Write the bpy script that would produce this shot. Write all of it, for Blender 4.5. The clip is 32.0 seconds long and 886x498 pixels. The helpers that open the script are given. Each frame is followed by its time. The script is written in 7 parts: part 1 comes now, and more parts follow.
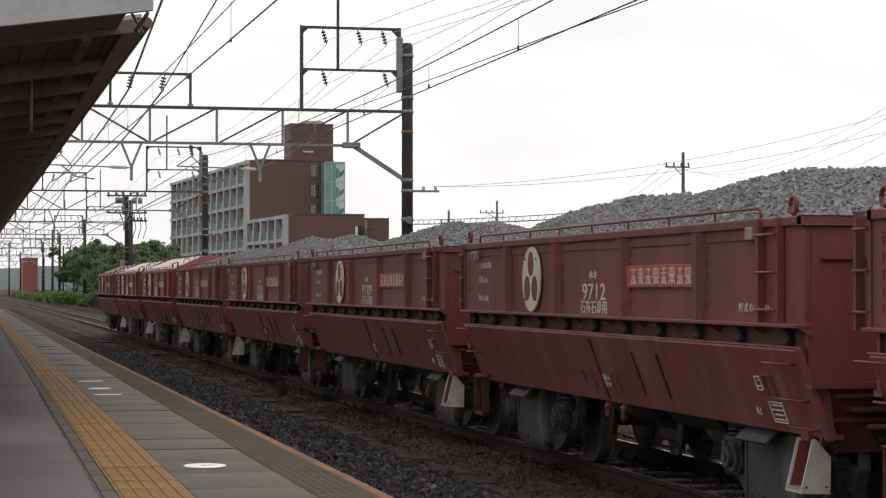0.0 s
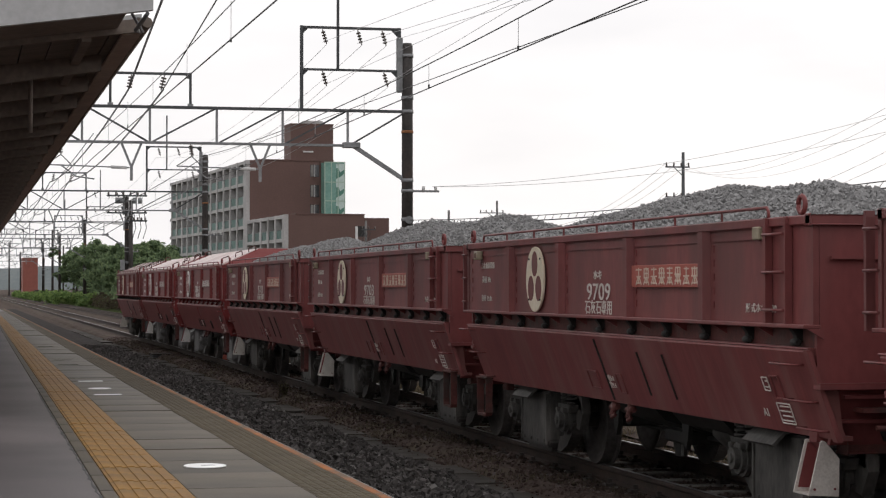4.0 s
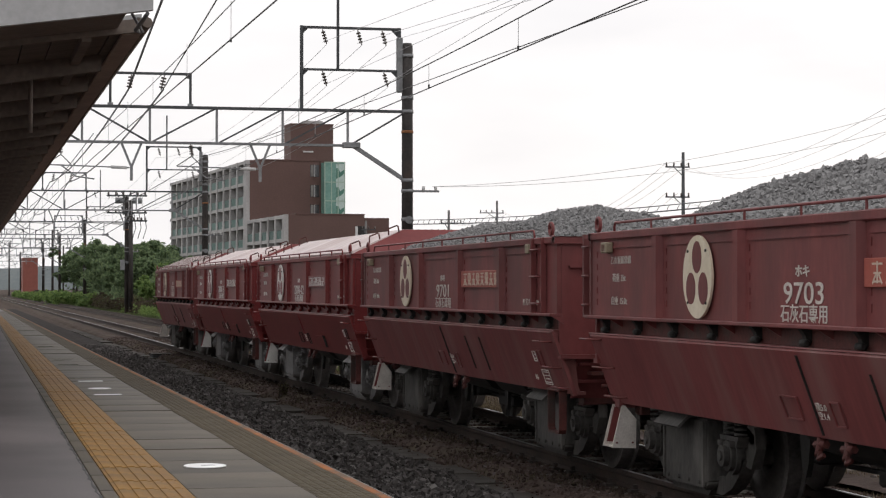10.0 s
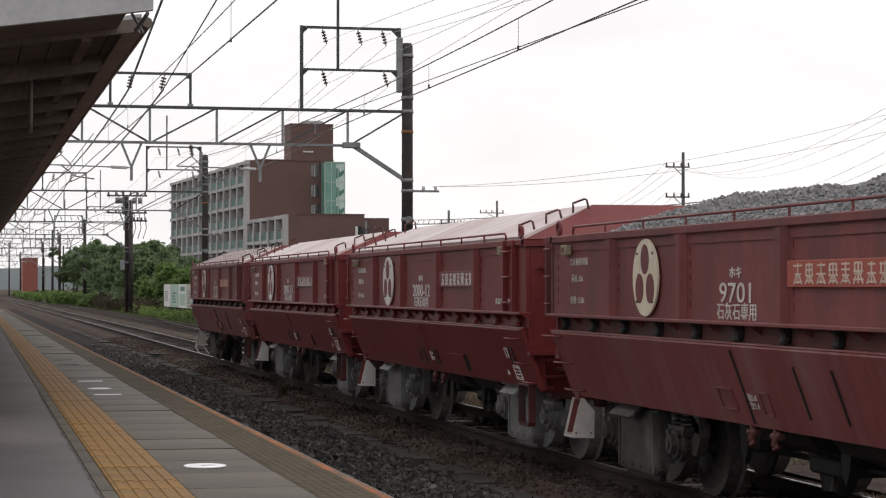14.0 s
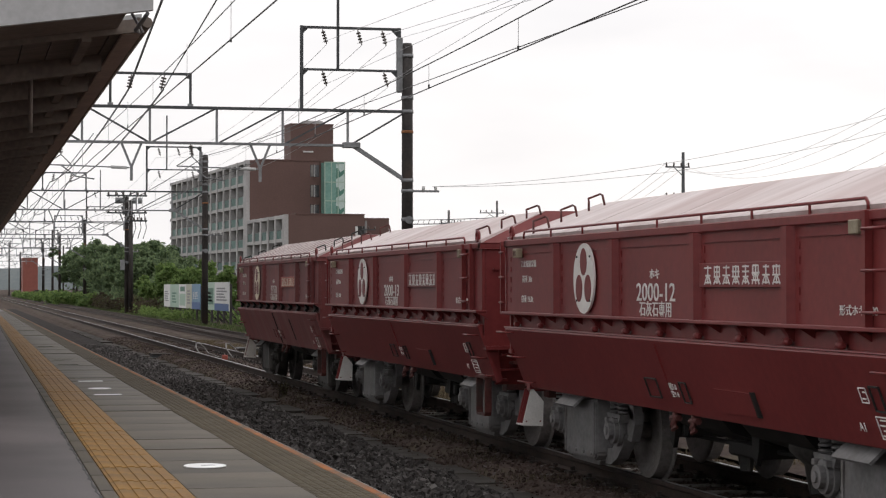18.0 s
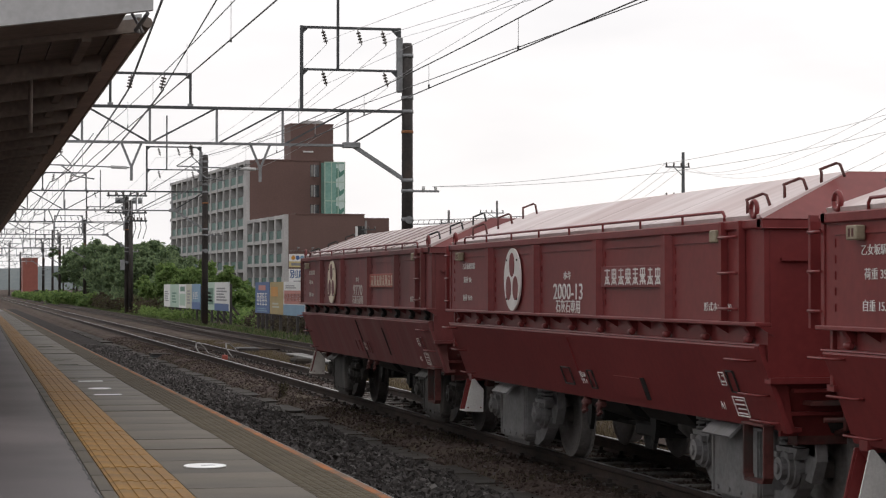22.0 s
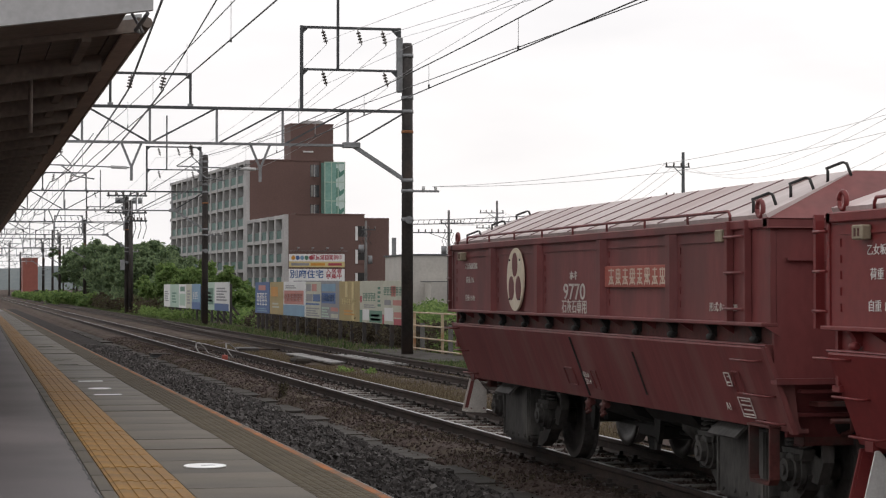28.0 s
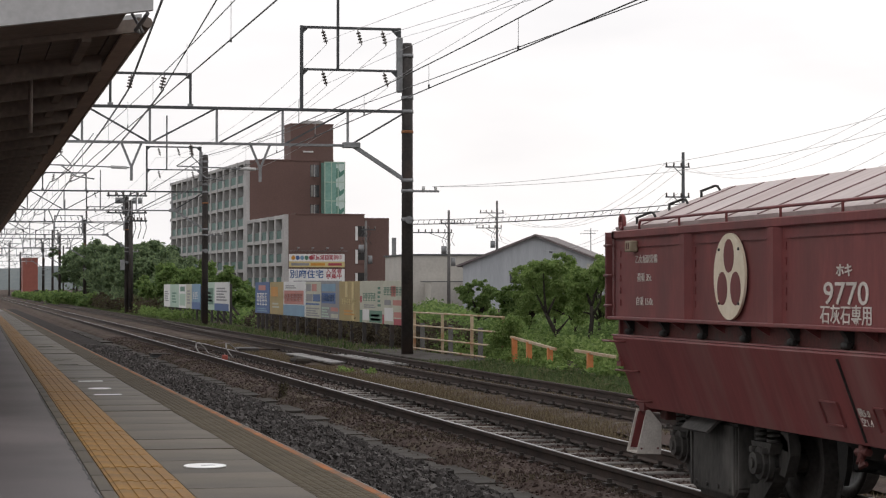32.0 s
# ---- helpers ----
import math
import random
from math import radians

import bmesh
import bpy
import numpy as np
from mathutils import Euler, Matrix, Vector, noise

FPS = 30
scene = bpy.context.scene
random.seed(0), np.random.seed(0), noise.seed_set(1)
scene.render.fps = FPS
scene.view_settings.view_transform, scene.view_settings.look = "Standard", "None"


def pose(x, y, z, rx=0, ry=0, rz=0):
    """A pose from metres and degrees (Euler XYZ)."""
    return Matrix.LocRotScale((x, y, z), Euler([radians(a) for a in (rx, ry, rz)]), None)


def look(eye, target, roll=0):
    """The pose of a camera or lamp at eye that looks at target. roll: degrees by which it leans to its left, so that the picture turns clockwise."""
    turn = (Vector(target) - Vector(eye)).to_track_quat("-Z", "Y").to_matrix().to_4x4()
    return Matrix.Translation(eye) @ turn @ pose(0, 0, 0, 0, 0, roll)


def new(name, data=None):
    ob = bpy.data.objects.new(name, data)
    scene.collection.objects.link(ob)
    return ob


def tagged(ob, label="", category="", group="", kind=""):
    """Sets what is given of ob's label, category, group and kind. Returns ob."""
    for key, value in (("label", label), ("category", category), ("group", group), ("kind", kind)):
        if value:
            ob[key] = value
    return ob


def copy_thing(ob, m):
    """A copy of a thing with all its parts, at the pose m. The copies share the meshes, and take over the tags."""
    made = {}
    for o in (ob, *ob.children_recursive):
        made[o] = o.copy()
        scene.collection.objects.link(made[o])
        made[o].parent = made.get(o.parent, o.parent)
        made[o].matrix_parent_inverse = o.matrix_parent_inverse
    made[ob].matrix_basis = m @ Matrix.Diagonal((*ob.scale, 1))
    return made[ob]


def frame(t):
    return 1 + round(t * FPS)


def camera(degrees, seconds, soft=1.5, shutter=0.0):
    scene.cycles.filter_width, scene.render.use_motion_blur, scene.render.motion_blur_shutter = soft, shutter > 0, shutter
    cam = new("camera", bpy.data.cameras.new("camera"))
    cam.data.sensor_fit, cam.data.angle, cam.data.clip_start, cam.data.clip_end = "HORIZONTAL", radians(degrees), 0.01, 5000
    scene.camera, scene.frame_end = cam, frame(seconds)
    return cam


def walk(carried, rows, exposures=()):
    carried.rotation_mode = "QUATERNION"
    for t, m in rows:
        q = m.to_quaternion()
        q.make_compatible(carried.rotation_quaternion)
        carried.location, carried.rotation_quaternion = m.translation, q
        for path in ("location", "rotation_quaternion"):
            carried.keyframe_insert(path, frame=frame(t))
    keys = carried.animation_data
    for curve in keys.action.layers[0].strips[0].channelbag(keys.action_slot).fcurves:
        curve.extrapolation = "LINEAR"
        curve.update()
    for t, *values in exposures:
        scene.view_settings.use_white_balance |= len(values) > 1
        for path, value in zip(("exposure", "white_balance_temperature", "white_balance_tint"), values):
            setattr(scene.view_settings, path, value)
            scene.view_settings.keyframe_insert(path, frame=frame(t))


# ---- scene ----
# World: x to the right of the rails, y along the line away from the eye, z up from the rail heads.
cam = camera(23.93, 32.0, soft=1.2)
EYE = (0.0, 0.0, 1.70)
AIM = (11.2412, 48.7113, 2.6188)
walk(cam, [(0.0, look(EYE, AIM)), (32.0, look(EYE, AIM))], exposures=[(0.0, 0.0), (32.0, 0.0)])

# ---- light: an overcast noon ----
SUN_TURN, SUN_UP = radians(60), radians(50)
world = bpy.data.worlds.new("overcast_sky")
scene.world = world
world.use_nodes = True
wn, wl = world.node_tree.nodes, world.node_tree.links
bg = wn["Background"]
sky = wn.new("ShaderNodeTexSky")
sky.sky_type, sky.sun_disc = "NISHITA", False
sky.sun_elevation, sky.sun_rotation, sky.air_density, sky.dust_density = SUN_UP, SUN_TURN, 1.0, 4.0
dim = wn.new("ShaderNodeMix")
dim.data_type, dim.blend_type = "RGBA", "MULTIPLY"
dim.inputs[0].default_value = 1.0
dim.inputs[7].default_value = (0.10, 0.10, 0.10, 1)
wl.new(sky.outputs[0], dim.inputs[6])
coord = wn.new("ShaderNodeTexCoord")
stretch = wn.new("ShaderNodeMapping")
stretch.inputs["Scale"].default_value = (2.2, 2.2, 7.0)
cloud = wn.new("ShaderNodeTexNoise")
cloud.inputs["Scale"].default_value, cloud.inputs["Detail"].default_value, cloud.inputs["Roughness"].default_value = 1.6, 5, 0.5
wl.new(coord.outputs["Generated"], stretch.inputs[0])
wl.new(stretch.outputs[0], cloud.inputs["Vector"])
ramp = wn.new("ShaderNodeValToRGB")
ramp.color_ramp.elements[0].position, ramp.color_ramp.elements[0].color = 0.33, (0.82, 0.80, 0.815, 1)
ramp.color_ramp.elements[1].position, ramp.color_ramp.elements[1].color = 0.63, (1.0, 0.972, 0.965, 1)
wl.new(cloud.outputs[0], ramp.inputs[0])
veil = wn.new("ShaderNodeMix")
veil.data_type = "RGBA"
veil.inputs[0].default_value = 0.9
wl.new(dim.outputs[2], veil.inputs[6])
wl.new(ramp.outputs[0], veil.inputs[7])
wl.new(veil.outputs[2], bg.inputs[0])
bg.inputs[1].default_value = 1.16
sun = new("sun", bpy.data.lights.new("sun", "SUN"))
sun.data.energy, sun.data.angle, sun.data.color = 0.25, radians(25), (1.0, 0.97, 0.93)
sun.matrix_world = look((0, 0, 60), (60 * math.cos(SUN_UP) * -math.sin(SUN_TURN), 60 * math.cos(SUN_UP) * -math.cos(SUN_TURN), 60 - 60 * math.sin(SUN_UP)))

# ---- materials ----
def material(name, low, high, rough=0.8, metal=0.0, scale=3.0, fine=40.0, bump=0.3, depth=0.01, streak=(1, 1, 1), stain=None, stain_at=0.6, spread=0.12, vary=0.0, gloss=0.5):
    """Two colours mixed by coarse and fine noise, an optional stain with a shape of its own, roughness and relief."""
    m = bpy.data.materials.new(name)
    m.use_nodes = True
    n, k = m.node_tree.nodes, m.node_tree.links
    b = n["Principled BSDF"]
    tc, mp = n.new("ShaderNodeTexCoord"), n.new("ShaderNodeMapping")
    mp.inputs["Scale"].default_value = streak
    k.new(tc.outputs["Object"], mp.inputs[0])
    big, small = n.new("ShaderNodeTexNoise"), n.new("ShaderNodeTexNoise")
    for tex, s, d in ((big, scale, 4), (small, fine, 3)):
        tex.inputs["Scale"].default_value, tex.inputs["Detail"].default_value = s, d
        k.new(mp.outputs[0], tex.inputs["Vector"])
    mean = n.new("ShaderNodeMath")
    mean.operation = "MULTIPLY_ADD"
    mean.inputs[1].default_value = 0.55
    k.new(big.outputs[0], mean.inputs[0])
    half = n.new("ShaderNodeMath")
    half.operation = "MULTIPLY"
    half.inputs[1].default_value = 0.45
    k.new(small.outputs[0], half.inputs[0])
    k.new(half.outputs[0], mean.inputs[2])
    r = n.new("ShaderNodeValToRGB")
    r.color_ramp.elements[0].position, r.color_ramp.elements[0].color = 0.36, (*low, 1)
    r.color_ramp.elements[1].position, r.color_ramp.elements[1].color = 0.64, (*high, 1)
    k.new(mean.outputs[0], r.inputs[0])
    colour = r.outputs[0]
    if stain:
        st = n.new("ShaderNodeTexNoise")
        st.inputs["Scale"].default_value, st.inputs["Detail"].default_value = scale * 0.7, 6
        shift = n.new("ShaderNodeMapping")
        shift.inputs["Location"].default_value, shift.inputs["Scale"].default_value = (7.3, 2.1, 5.7), streak
        k.new(tc.outputs["Object"], shift.inputs[0])
        k.new(shift.outputs[0], st.inputs["Vector"])
        sr = n.new("ShaderNodeMapRange")
        sr.inputs[1].default_value, sr.inputs[2].default_value = stain_at - spread, stain_at + spread
        k.new(st.outputs[0], sr.inputs[0])
        mix = n.new("ShaderNodeMix")
        mix.data_type = "RGBA"
        k.new(sr.outputs[0], mix.inputs[0])
        k.new(colour, mix.inputs[6])
        mix.inputs[7].default_value = (*stain, 1)
        colour = mix.outputs[2]
    if vary:
        info, hsv, span = n.new("ShaderNodeObjectInfo"), n.new("ShaderNodeHueSaturation"), n.new("ShaderNodeMapRange")
        span.inputs[3].default_value, span.inputs[4].default_value = 1 - vary, 1 + vary
        k.new(info.outputs["Random"], span.inputs[0])
        k.new(span.outputs[0], hsv.inputs["Value"])
        k.new(colour, hsv.inputs["Color"])
        colour = hsv.outputs[0]
    k.new(colour, b.inputs["Base Color"])
    b.inputs["Roughness"].default_value, b.inputs["Metallic"].default_value, b.inputs["Specular IOR Level"].default_value = rough, metal, gloss
    if bump:
        bp = n.new("ShaderNodeBump")
        bp.inputs["Strength"].default_value, bp.inputs["Distance"].default_value = bump, depth
        k.new(mean.outputs[0], bp.inputs["Height"])
        k.new(bp.outputs[0], b.inputs["Normal"])
    return m


def island_material(name, stops, rough=0.9, bump=0.0, fine=60):
    """For heaps of joined pieces: each loose piece takes its own shade."""
    m = bpy.data.materials.new(name)
    m.use_nodes = True
    n, k = m.node_tree.nodes, m.node_tree.links
    b = n["Principled BSDF"]
    g, r = n.new("ShaderNodeNewGeometry"), n.new("ShaderNodeValToRGB")
    while len(r.color_ramp.elements) < len(stops):
        r.color_ramp.elements.new(0.5)
    for e, (at, c) in zip(r.color_ramp.elements, stops):
        e.position, e.color = at, (*c, 1)
    k.new(g.outputs["Random Per Island"], r.inputs[0])
    k.new(r.outputs[0], b.inputs["Base Color"])
    b.inputs["Roughness"].default_value, b.inputs["Specular IOR Level"].default_value = rough, 0.15
    if bump:
        tx, bp, tc = n.new("ShaderNodeTexNoise"), n.new("ShaderNodeBump"), n.new("ShaderNodeTexCoord")
        tx.inputs["Scale"].default_value = fine
        k.new(tc.outputs["Object"], tx.inputs["Vector"])
        bp.inputs["Strength"].default_value = bump
        k.new(tx.outputs[0], bp.inputs["Height"])
        k.new(bp.outputs[0], b.inputs["Normal"])
    return m


RED_OLD = material("weathered_red_oxide_paint", (0.1516, 0.03976, 0.0404), (0.2122, 0.059, 0.05657), 0.50, gloss=0.3, scale=1.6, fine=14, bump=0.15, depth=0.006, streak=(1, 1.6, 0.5), stain=(0.1143, 0.04361, 0.04175), stain_at=0.60, spread=0.14)
RED_NEW = material("fresh_red_oxide_paint", (0.1535, 0.02487, 0.02538), (0.2025, 0.03493, 0.03402), 0.42, gloss=0.32, scale=1.2, fine=15, bump=0.08, depth=0.004)
# streaked; base lightened against RED_OLD to make up for the leaning skirts' shade
RED_HOP_OLD = material("streaked_lifted_hopper_red", (0.1576, 0.04236, 0.04231), (0.2259, 0.06354, 0.06155), 0.50, gloss=0.3, scale=1.4, fine=9, bump=0.12, depth=0.006, streak=(1, 2.2, 0.28), stain=(0.2364, 0.1236, 0.1128), stain_at=0.62, spread=0.13)
# grime on the gear; also paints shade into sill recess and clean wagons' steps
GRIME_SHADE_RED = material("grimy_shaded_red_steel", (0.06496, 0.0224, 0.02016), (0.1288, 0.04032, 0.03584), 0.6, gloss=0.25, scale=5, fine=30, bump=0.3, stain=(0.056, 0.0448, 0.04032), stain_at=0.6)
ROOF_OLD = material("dusty_roof_sheet", (0.41, 0.34, 0.325), (0.58, 0.50, 0.485), 0.55, scale=1.1, fine=7, bump=0.1, streak=(0.3, 1.6, 0.3), stain=(0.36, 0.26, 0.245), stain_at=0.62, spread=0.2)
ROOF_NEW = material("pale_dusty_roof_sheet", (0.55, 0.45, 0.435), (0.72, 0.63, 0.62), 0.5, scale=1.0, fine=6, bump=0.1, streak=(0.3, 1.6, 0.3), stain=(0.38, 0.23, 0.21), stain_at=0.66, spread=0.2)
ROOF_RIB = material("brown_roof_joint", (0.17, 0.105, 0.10), (0.27, 0.19, 0.18), 0.7, scale=2, fine=12)
BOGIE_OLD = material("grimy_grey_steel", (0.030, 0.028, 0.026), (0.085, 0.079, 0.073), 0.7, scale=4, fine=30, bump=0.3, stain=(0.17, 0.157, 0.145), stain_at=0.68, spread=0.12, streak=(1, 1, 0.4))
BOGIE_NEW = material("grey_painted_steel", (0.15, 0.146, 0.146), (0.235, 0.228, 0.228), 0.55, gloss=0.3, scale=4, fine=25, bump=0.15, stain=(0.14, 0.12, 0.11), stain_at=0.66)
WHEEL_MAT = material("wheel_steel", (0.05, 0.045, 0.042), (0.12, 0.11, 0.105), 0.5, 0.3, scale=5, fine=30)
WHEEL_NEW = material("dusty_wheel_steel", (0.1607, 0.1493, 0.1436), (0.2835, 0.2646, 0.2533), 0.5, 0.2, scale=5, fine=30)
UNDER = material("near_black", (0.010, 0.0095, 0.009), (0.026, 0.024, 0.022), 0.65, 0.1, scale=5)
WHITE_MARK = material("white_stencil_paint", (0.62, 0.60, 0.57), (0.78, 0.76, 0.73), 0.6, scale=5, fine=60, bump=0)
OLD_MARK = material("dull_white_stencil_paint", (0.45, 0.41, 0.37), (0.66, 0.62, 0.57), 0.6, scale=5, fine=60, bump=0)
TAN_MARK = material("sand_lettering_paint", (0.50, 0.40, 0.32), (0.66, 0.55, 0.45), 0.6, scale=5, fine=60, bump=0)
DISC_OLD = material("cream_enamel", (0.62, 0.54, 0.40), (0.74, 0.66, 0.52), 0.45, scale=4, fine=30, bump=0.05, stain=(0.5, 0.40, 0.28), stain_at=0.7)
DISC_NEW = material("white_enamel", (0.70, 0.67, 0.63), (0.80, 0.78, 0.75), 0.4, scale=4, fine=30, bump=0.05)
PLATE_RED = material("bright_red_plate", (0.30, 0.062, 0.042), (0.37, 0.082, 0.056), 0.5, scale=4)
STEEL = material("galvanised_steel", (0.16, 0.165, 0.17), (0.27, 0.275, 0.28), 0.55, 0.35, scale=2, fine=20, bump=0.1)
DARK_STEEL = material("dark_painted_steel", (0.045, 0.048, 0.050), (0.085, 0.09, 0.095), 0.6, 0.2, scale=2, fine=20, bump=0.1)
POLE_MAT = material("dark_pole_steel", (0.022, 0.019, 0.018), (0.05, 0.043, 0.04), 0.65, 0.1, scale=2, fine=14, bump=0.15, stain=(0.075, 0.05, 0.04), stain_at=0.66)
GREY_CONCRETE_POLE = material("weathered_pole_concrete", (0.11, 0.105, 0.10), (0.19, 0.185, 0.18), 0.85, scale=2, fine=20)
WIRE_MAT = material("weathered_copper_wire", (0.03, 0.03, 0.03), (0.06, 0.06, 0.06), 0.5, 0.3, scale=2, bump=0)
# lightened so that the thin lines stand out less
THIN_WIRE = material("pale_conductor", (0.34, 0.34, 0.345), (0.45, 0.45, 0.455), 0.6, 0.0, scale=2, bump=0)
INSULATOR = material("brown_porcelain", (0.05, 0.04, 0.035), (0.09, 0.07, 0.06), 0.3, scale=3, bump=0)
PALE_PORCELAIN = material("pale_porcelain", (0.45, 0.45, 0.44), (0.6, 0.6, 0.59), 0.3, scale=3, bump=0)
RAIL_SIDE = material("rusty_rail", (0.028, 0.019, 0.0155), (0.062, 0.040, 0.031), 0.8, 0.1, scale=3, fine=30)
RAIL_HEAD = material("worn_rail_head", (0.27, 0.265, 0.265), (0.42, 0.42, 0.425), 0.38, 0.9, scale=2, fine=30, bump=0.05, streak=(1, 0.1, 1))
SLEEPER = material("weathered_sleeper", (0.2207, 0.2068, 0.1928), (0.3949, 0.3773, 0.36), 0.9, gloss=0.15, scale=4, fine=30, stain=(0.05807, 0.04878, 0.04181), stain_at=0.60, vary=0.4)
SLEEPER_WOOD = material("old_timber_sleeper", (0.045, 0.036, 0.03), (0.11, 0.09, 0.075), 0.9, scale=4, fine=30, vary=0.3)
CLIP = material("rusty_clip", (0.02, 0.017, 0.015), (0.05, 0.04, 0.035), 0.8, scale=6)
EARTH = material("brown_trackbed_earth", (0.04054, 0.02856, 0.02468), (0.09063, 0.06621, 0.05705), 0.95, gloss=0.1, scale=1.6, fine=22, bump=0.6, depth=0.03, stain=(0.1013, 0.08569, 0.0586), stain_at=0.60)
BALLAST_GROUND = material("trackbed_grit", (0.01955, 0.01667, 0.01585), (0.046, 0.03968, 0.03779), 0.95, gloss=0.1, scale=3, fine=40, bump=0.7, depth=0.03)
TROUGH = material("cable_trough_concrete", (0.04, 0.036, 0.0312), (0.0688, 0.0624, 0.0552), 0.9, gloss=0.25, scale=3, fine=30, bump=0.5, stain=(0.0256, 0.02, 0.0152), stain_at=0.48, vary=0.15)
ASPHALT = material("wet_platform_asphalt", (0.07571, 0.06377, 0.0646), (0.1288, 0.1108, 0.1117), 0.46, gloss=0.18, scale=0.7, fine=70, bump=0.45, depth=0.006, stain=(0.05424, 0.04587, 0.04656), stain_at=0.54, spread=0.12)
SLAB = material("platform_concrete_slab", (0.06825, 0.0546, 0.03675), (0.1145, 0.0945, 0.0672), 0.50, gloss=0.09, scale=1.6, fine=60, bump=0.3, depth=0.005, stain=(0.0294, 0.02363, 0.01628), stain_at=0.56, spread=0.16, vary=0.14)
GROOVED = material("grooved_edge_stone", (0.05949, 0.04875, 0.03159), (0.09464, 0.078, 0.05148), 0.7, gloss=0.08, scale=2.5, fine=40, bump=0.3)
ORANGE_EDGE = material("worn_orange_edge_paint", (0.24, 0.078, 0.020), (0.37, 0.130, 0.036), 0.7, gloss=0.15, scale=3, fine=45, bump=0.4, stain=(0.13, 0.085, 0.055), stain_at=0.51, spread=0.08)
TACTILE = material("ochre_tactile_tile", (0.165, 0.076, 0.006), (0.255, 0.128, 0.014), 0.5, gloss=0.10, scale=2.5, fine=50, bump=0.25, stain=(0.12, 0.070, 0.022), stain_at=0.58, vary=0.10)
TAG = material("tan_tag_paint", (0.22, 0.18, 0.12), (0.32, 0.27, 0.19), 0.6, scale=6, bump=0)
# pale tone paints in the crossing boards' wet reflection; the bond cables share it
PALE_BOARD = material("sheen_pale_board", (0.15, 0.1425, 0.1335), (0.24, 0.2325, 0.2213), 0.6, scale=3, fine=30, stain=(0.0675, 0.06, 0.0525), stain_at=0.56)
CIRCLE = material("white_floor_marker", (0.78, 0.78, 0.77), (0.9, 0.9, 0.89), 0.4, scale=4, bump=0)
WALL_CONCRETE = material("platform_wall_concrete", (0.12, 0.115, 0.11), (0.22, 0.21, 0.2), 0.9, scale=1.5, fine=20)
CANOPY_METAL = material("canopy_fascia_grey", (0.40, 0.40, 0.40), (0.50, 0.50, 0.505), 0.5, scale=1.5, fine=20, bump=0.05)
CANOPY_WOOD = material("dark_canopy_boards", (0.105, 0.082, 0.067), (0.195, 0.155, 0.128), 0.8, scale=2, fine=16, bump=0.2, streak=(0.3, 2, 2))
CANOPY_BEAM = material("canopy_beam_paint", (0.15, 0.12, 0.10), (0.24, 0.195, 0.162), 0.7, scale=2, fine=16)
EAVE_BROWN = material("brown_eave_paint", (0.3375, 0.25, 0.2), (0.45, 0.3375, 0.275), 0.7, scale=2, fine=16)
STONE = island_material("crushed_limestone", [(0.0, (0.215, 0.212, 0.211)), (0.5, (0.25, 0.247, 0.246)), (0.85, (0.285, 0.282, 0.28)), (1.0, (0.35, 0.346, 0.343))], 0.9, 0.3)
HEAP_BASE = material("limestone_heap", (0.17, 0.168, 0.168), (0.27, 0.268, 0.266), 0.95, scale=5, fine=26, bump=0.9, depth=0.05)
BALLAST = island_material("dark_ballast", [(0.0, (0.03835, 0.03504, 0.03372)), (0.5, (0.07141, 0.0648, 0.06216)), (0.9, (0.1137, 0.1045, 0.1005)), (1.0, (0.1719, 0.1613, 0.1548))], 0.85, 0.3)
BROWN_BALLAST = island_material("rusty_brown_ballast", [(0.0, (0.03795, 0.02617, 0.02291)), (0.5, (0.06831, 0.04821, 0.0409)), (0.9, (0.1012, 0.07575, 0.06871)), (1.0, (0.1391, 0.1185, 0.1145))], 0.9, 0.3)


def leaf_material(name, stops):
    """Leaves let part of the light through."""
    m = island_material(name, stops, 0.6)
    n, k = m.node_tree.nodes, m.node_tree.links
    b = n["Principled BSDF"]
    b.inputs["Specular IOR Level"].default_value = 0.25
    thin, mix = n.new("ShaderNodeBsdfTranslucent"), n.new("ShaderNodeMixShader")
    mix.inputs[0].default_value = 0.55
    k.new(b.inputs["Base Color"].links[0].from_socket, thin.inputs["Color"])
    k.new(b.outputs[0], mix.inputs[1])
    k.new(thin.outputs[0], mix.inputs[2])
    k.new(mix.outputs[0], n["Material Output"].inputs["Surface"])
    return m


LEAF_FRESH = leaf_material("fresh_foliage", [(0.0, (0.1066, 0.1681, 0.04673)), (0.5, (0.1842, 0.267, 0.081)), (1.0, (0.2811, 0.3659, 0.1298))])
LEAF_MID = leaf_material("green_foliage", [(0.0, (0.09482, 0.1562, 0.0502)), (0.5, (0.1673, 0.2509, 0.08032)), (1.0, (0.2509, 0.3402, 0.1171))])
# far woods: distance haze is mixed into these lighter, greyer leaf colours
LEAF_HAZED = leaf_material("haze_lifted_woodland_foliage", [(0.0, (0.1031, 0.1491, 0.0816)), (0.5, (0.1611, 0.2237, 0.1166)), (1.0, (0.2384, 0.3106, 0.1574))])
LEAF_DRY = leaf_material("dry_brush", [(0.0, (0.05, 0.038, 0.028)), (0.5, (0.095, 0.072, 0.052)), (1.0, (0.11, 0.12, 0.05))])
MOSS = leaf_material("brown_dry_moss", [(0.0, (0.03974, 0.02975, 0.02362)), (0.5, (0.077, 0.06085, 0.04554)), (1.0, (0.1242, 0.1109, 0.07085))])
GRASS = leaf_material("grass_blades", [(0.0, (0.04401, 0.07482, 0.02455)), (0.5, (0.08362, 0.1232, 0.04464)), (1.0, (0.1673, 0.1584, 0.08371))])
DRY_GRASS = leaf_material("dry_grass_blades", [(0.0, (0.0887, 0.06607, 0.04045)), (0.5, (0.1464, 0.1115, 0.07079)), (1.0, (0.1951, 0.1652, 0.1011))])
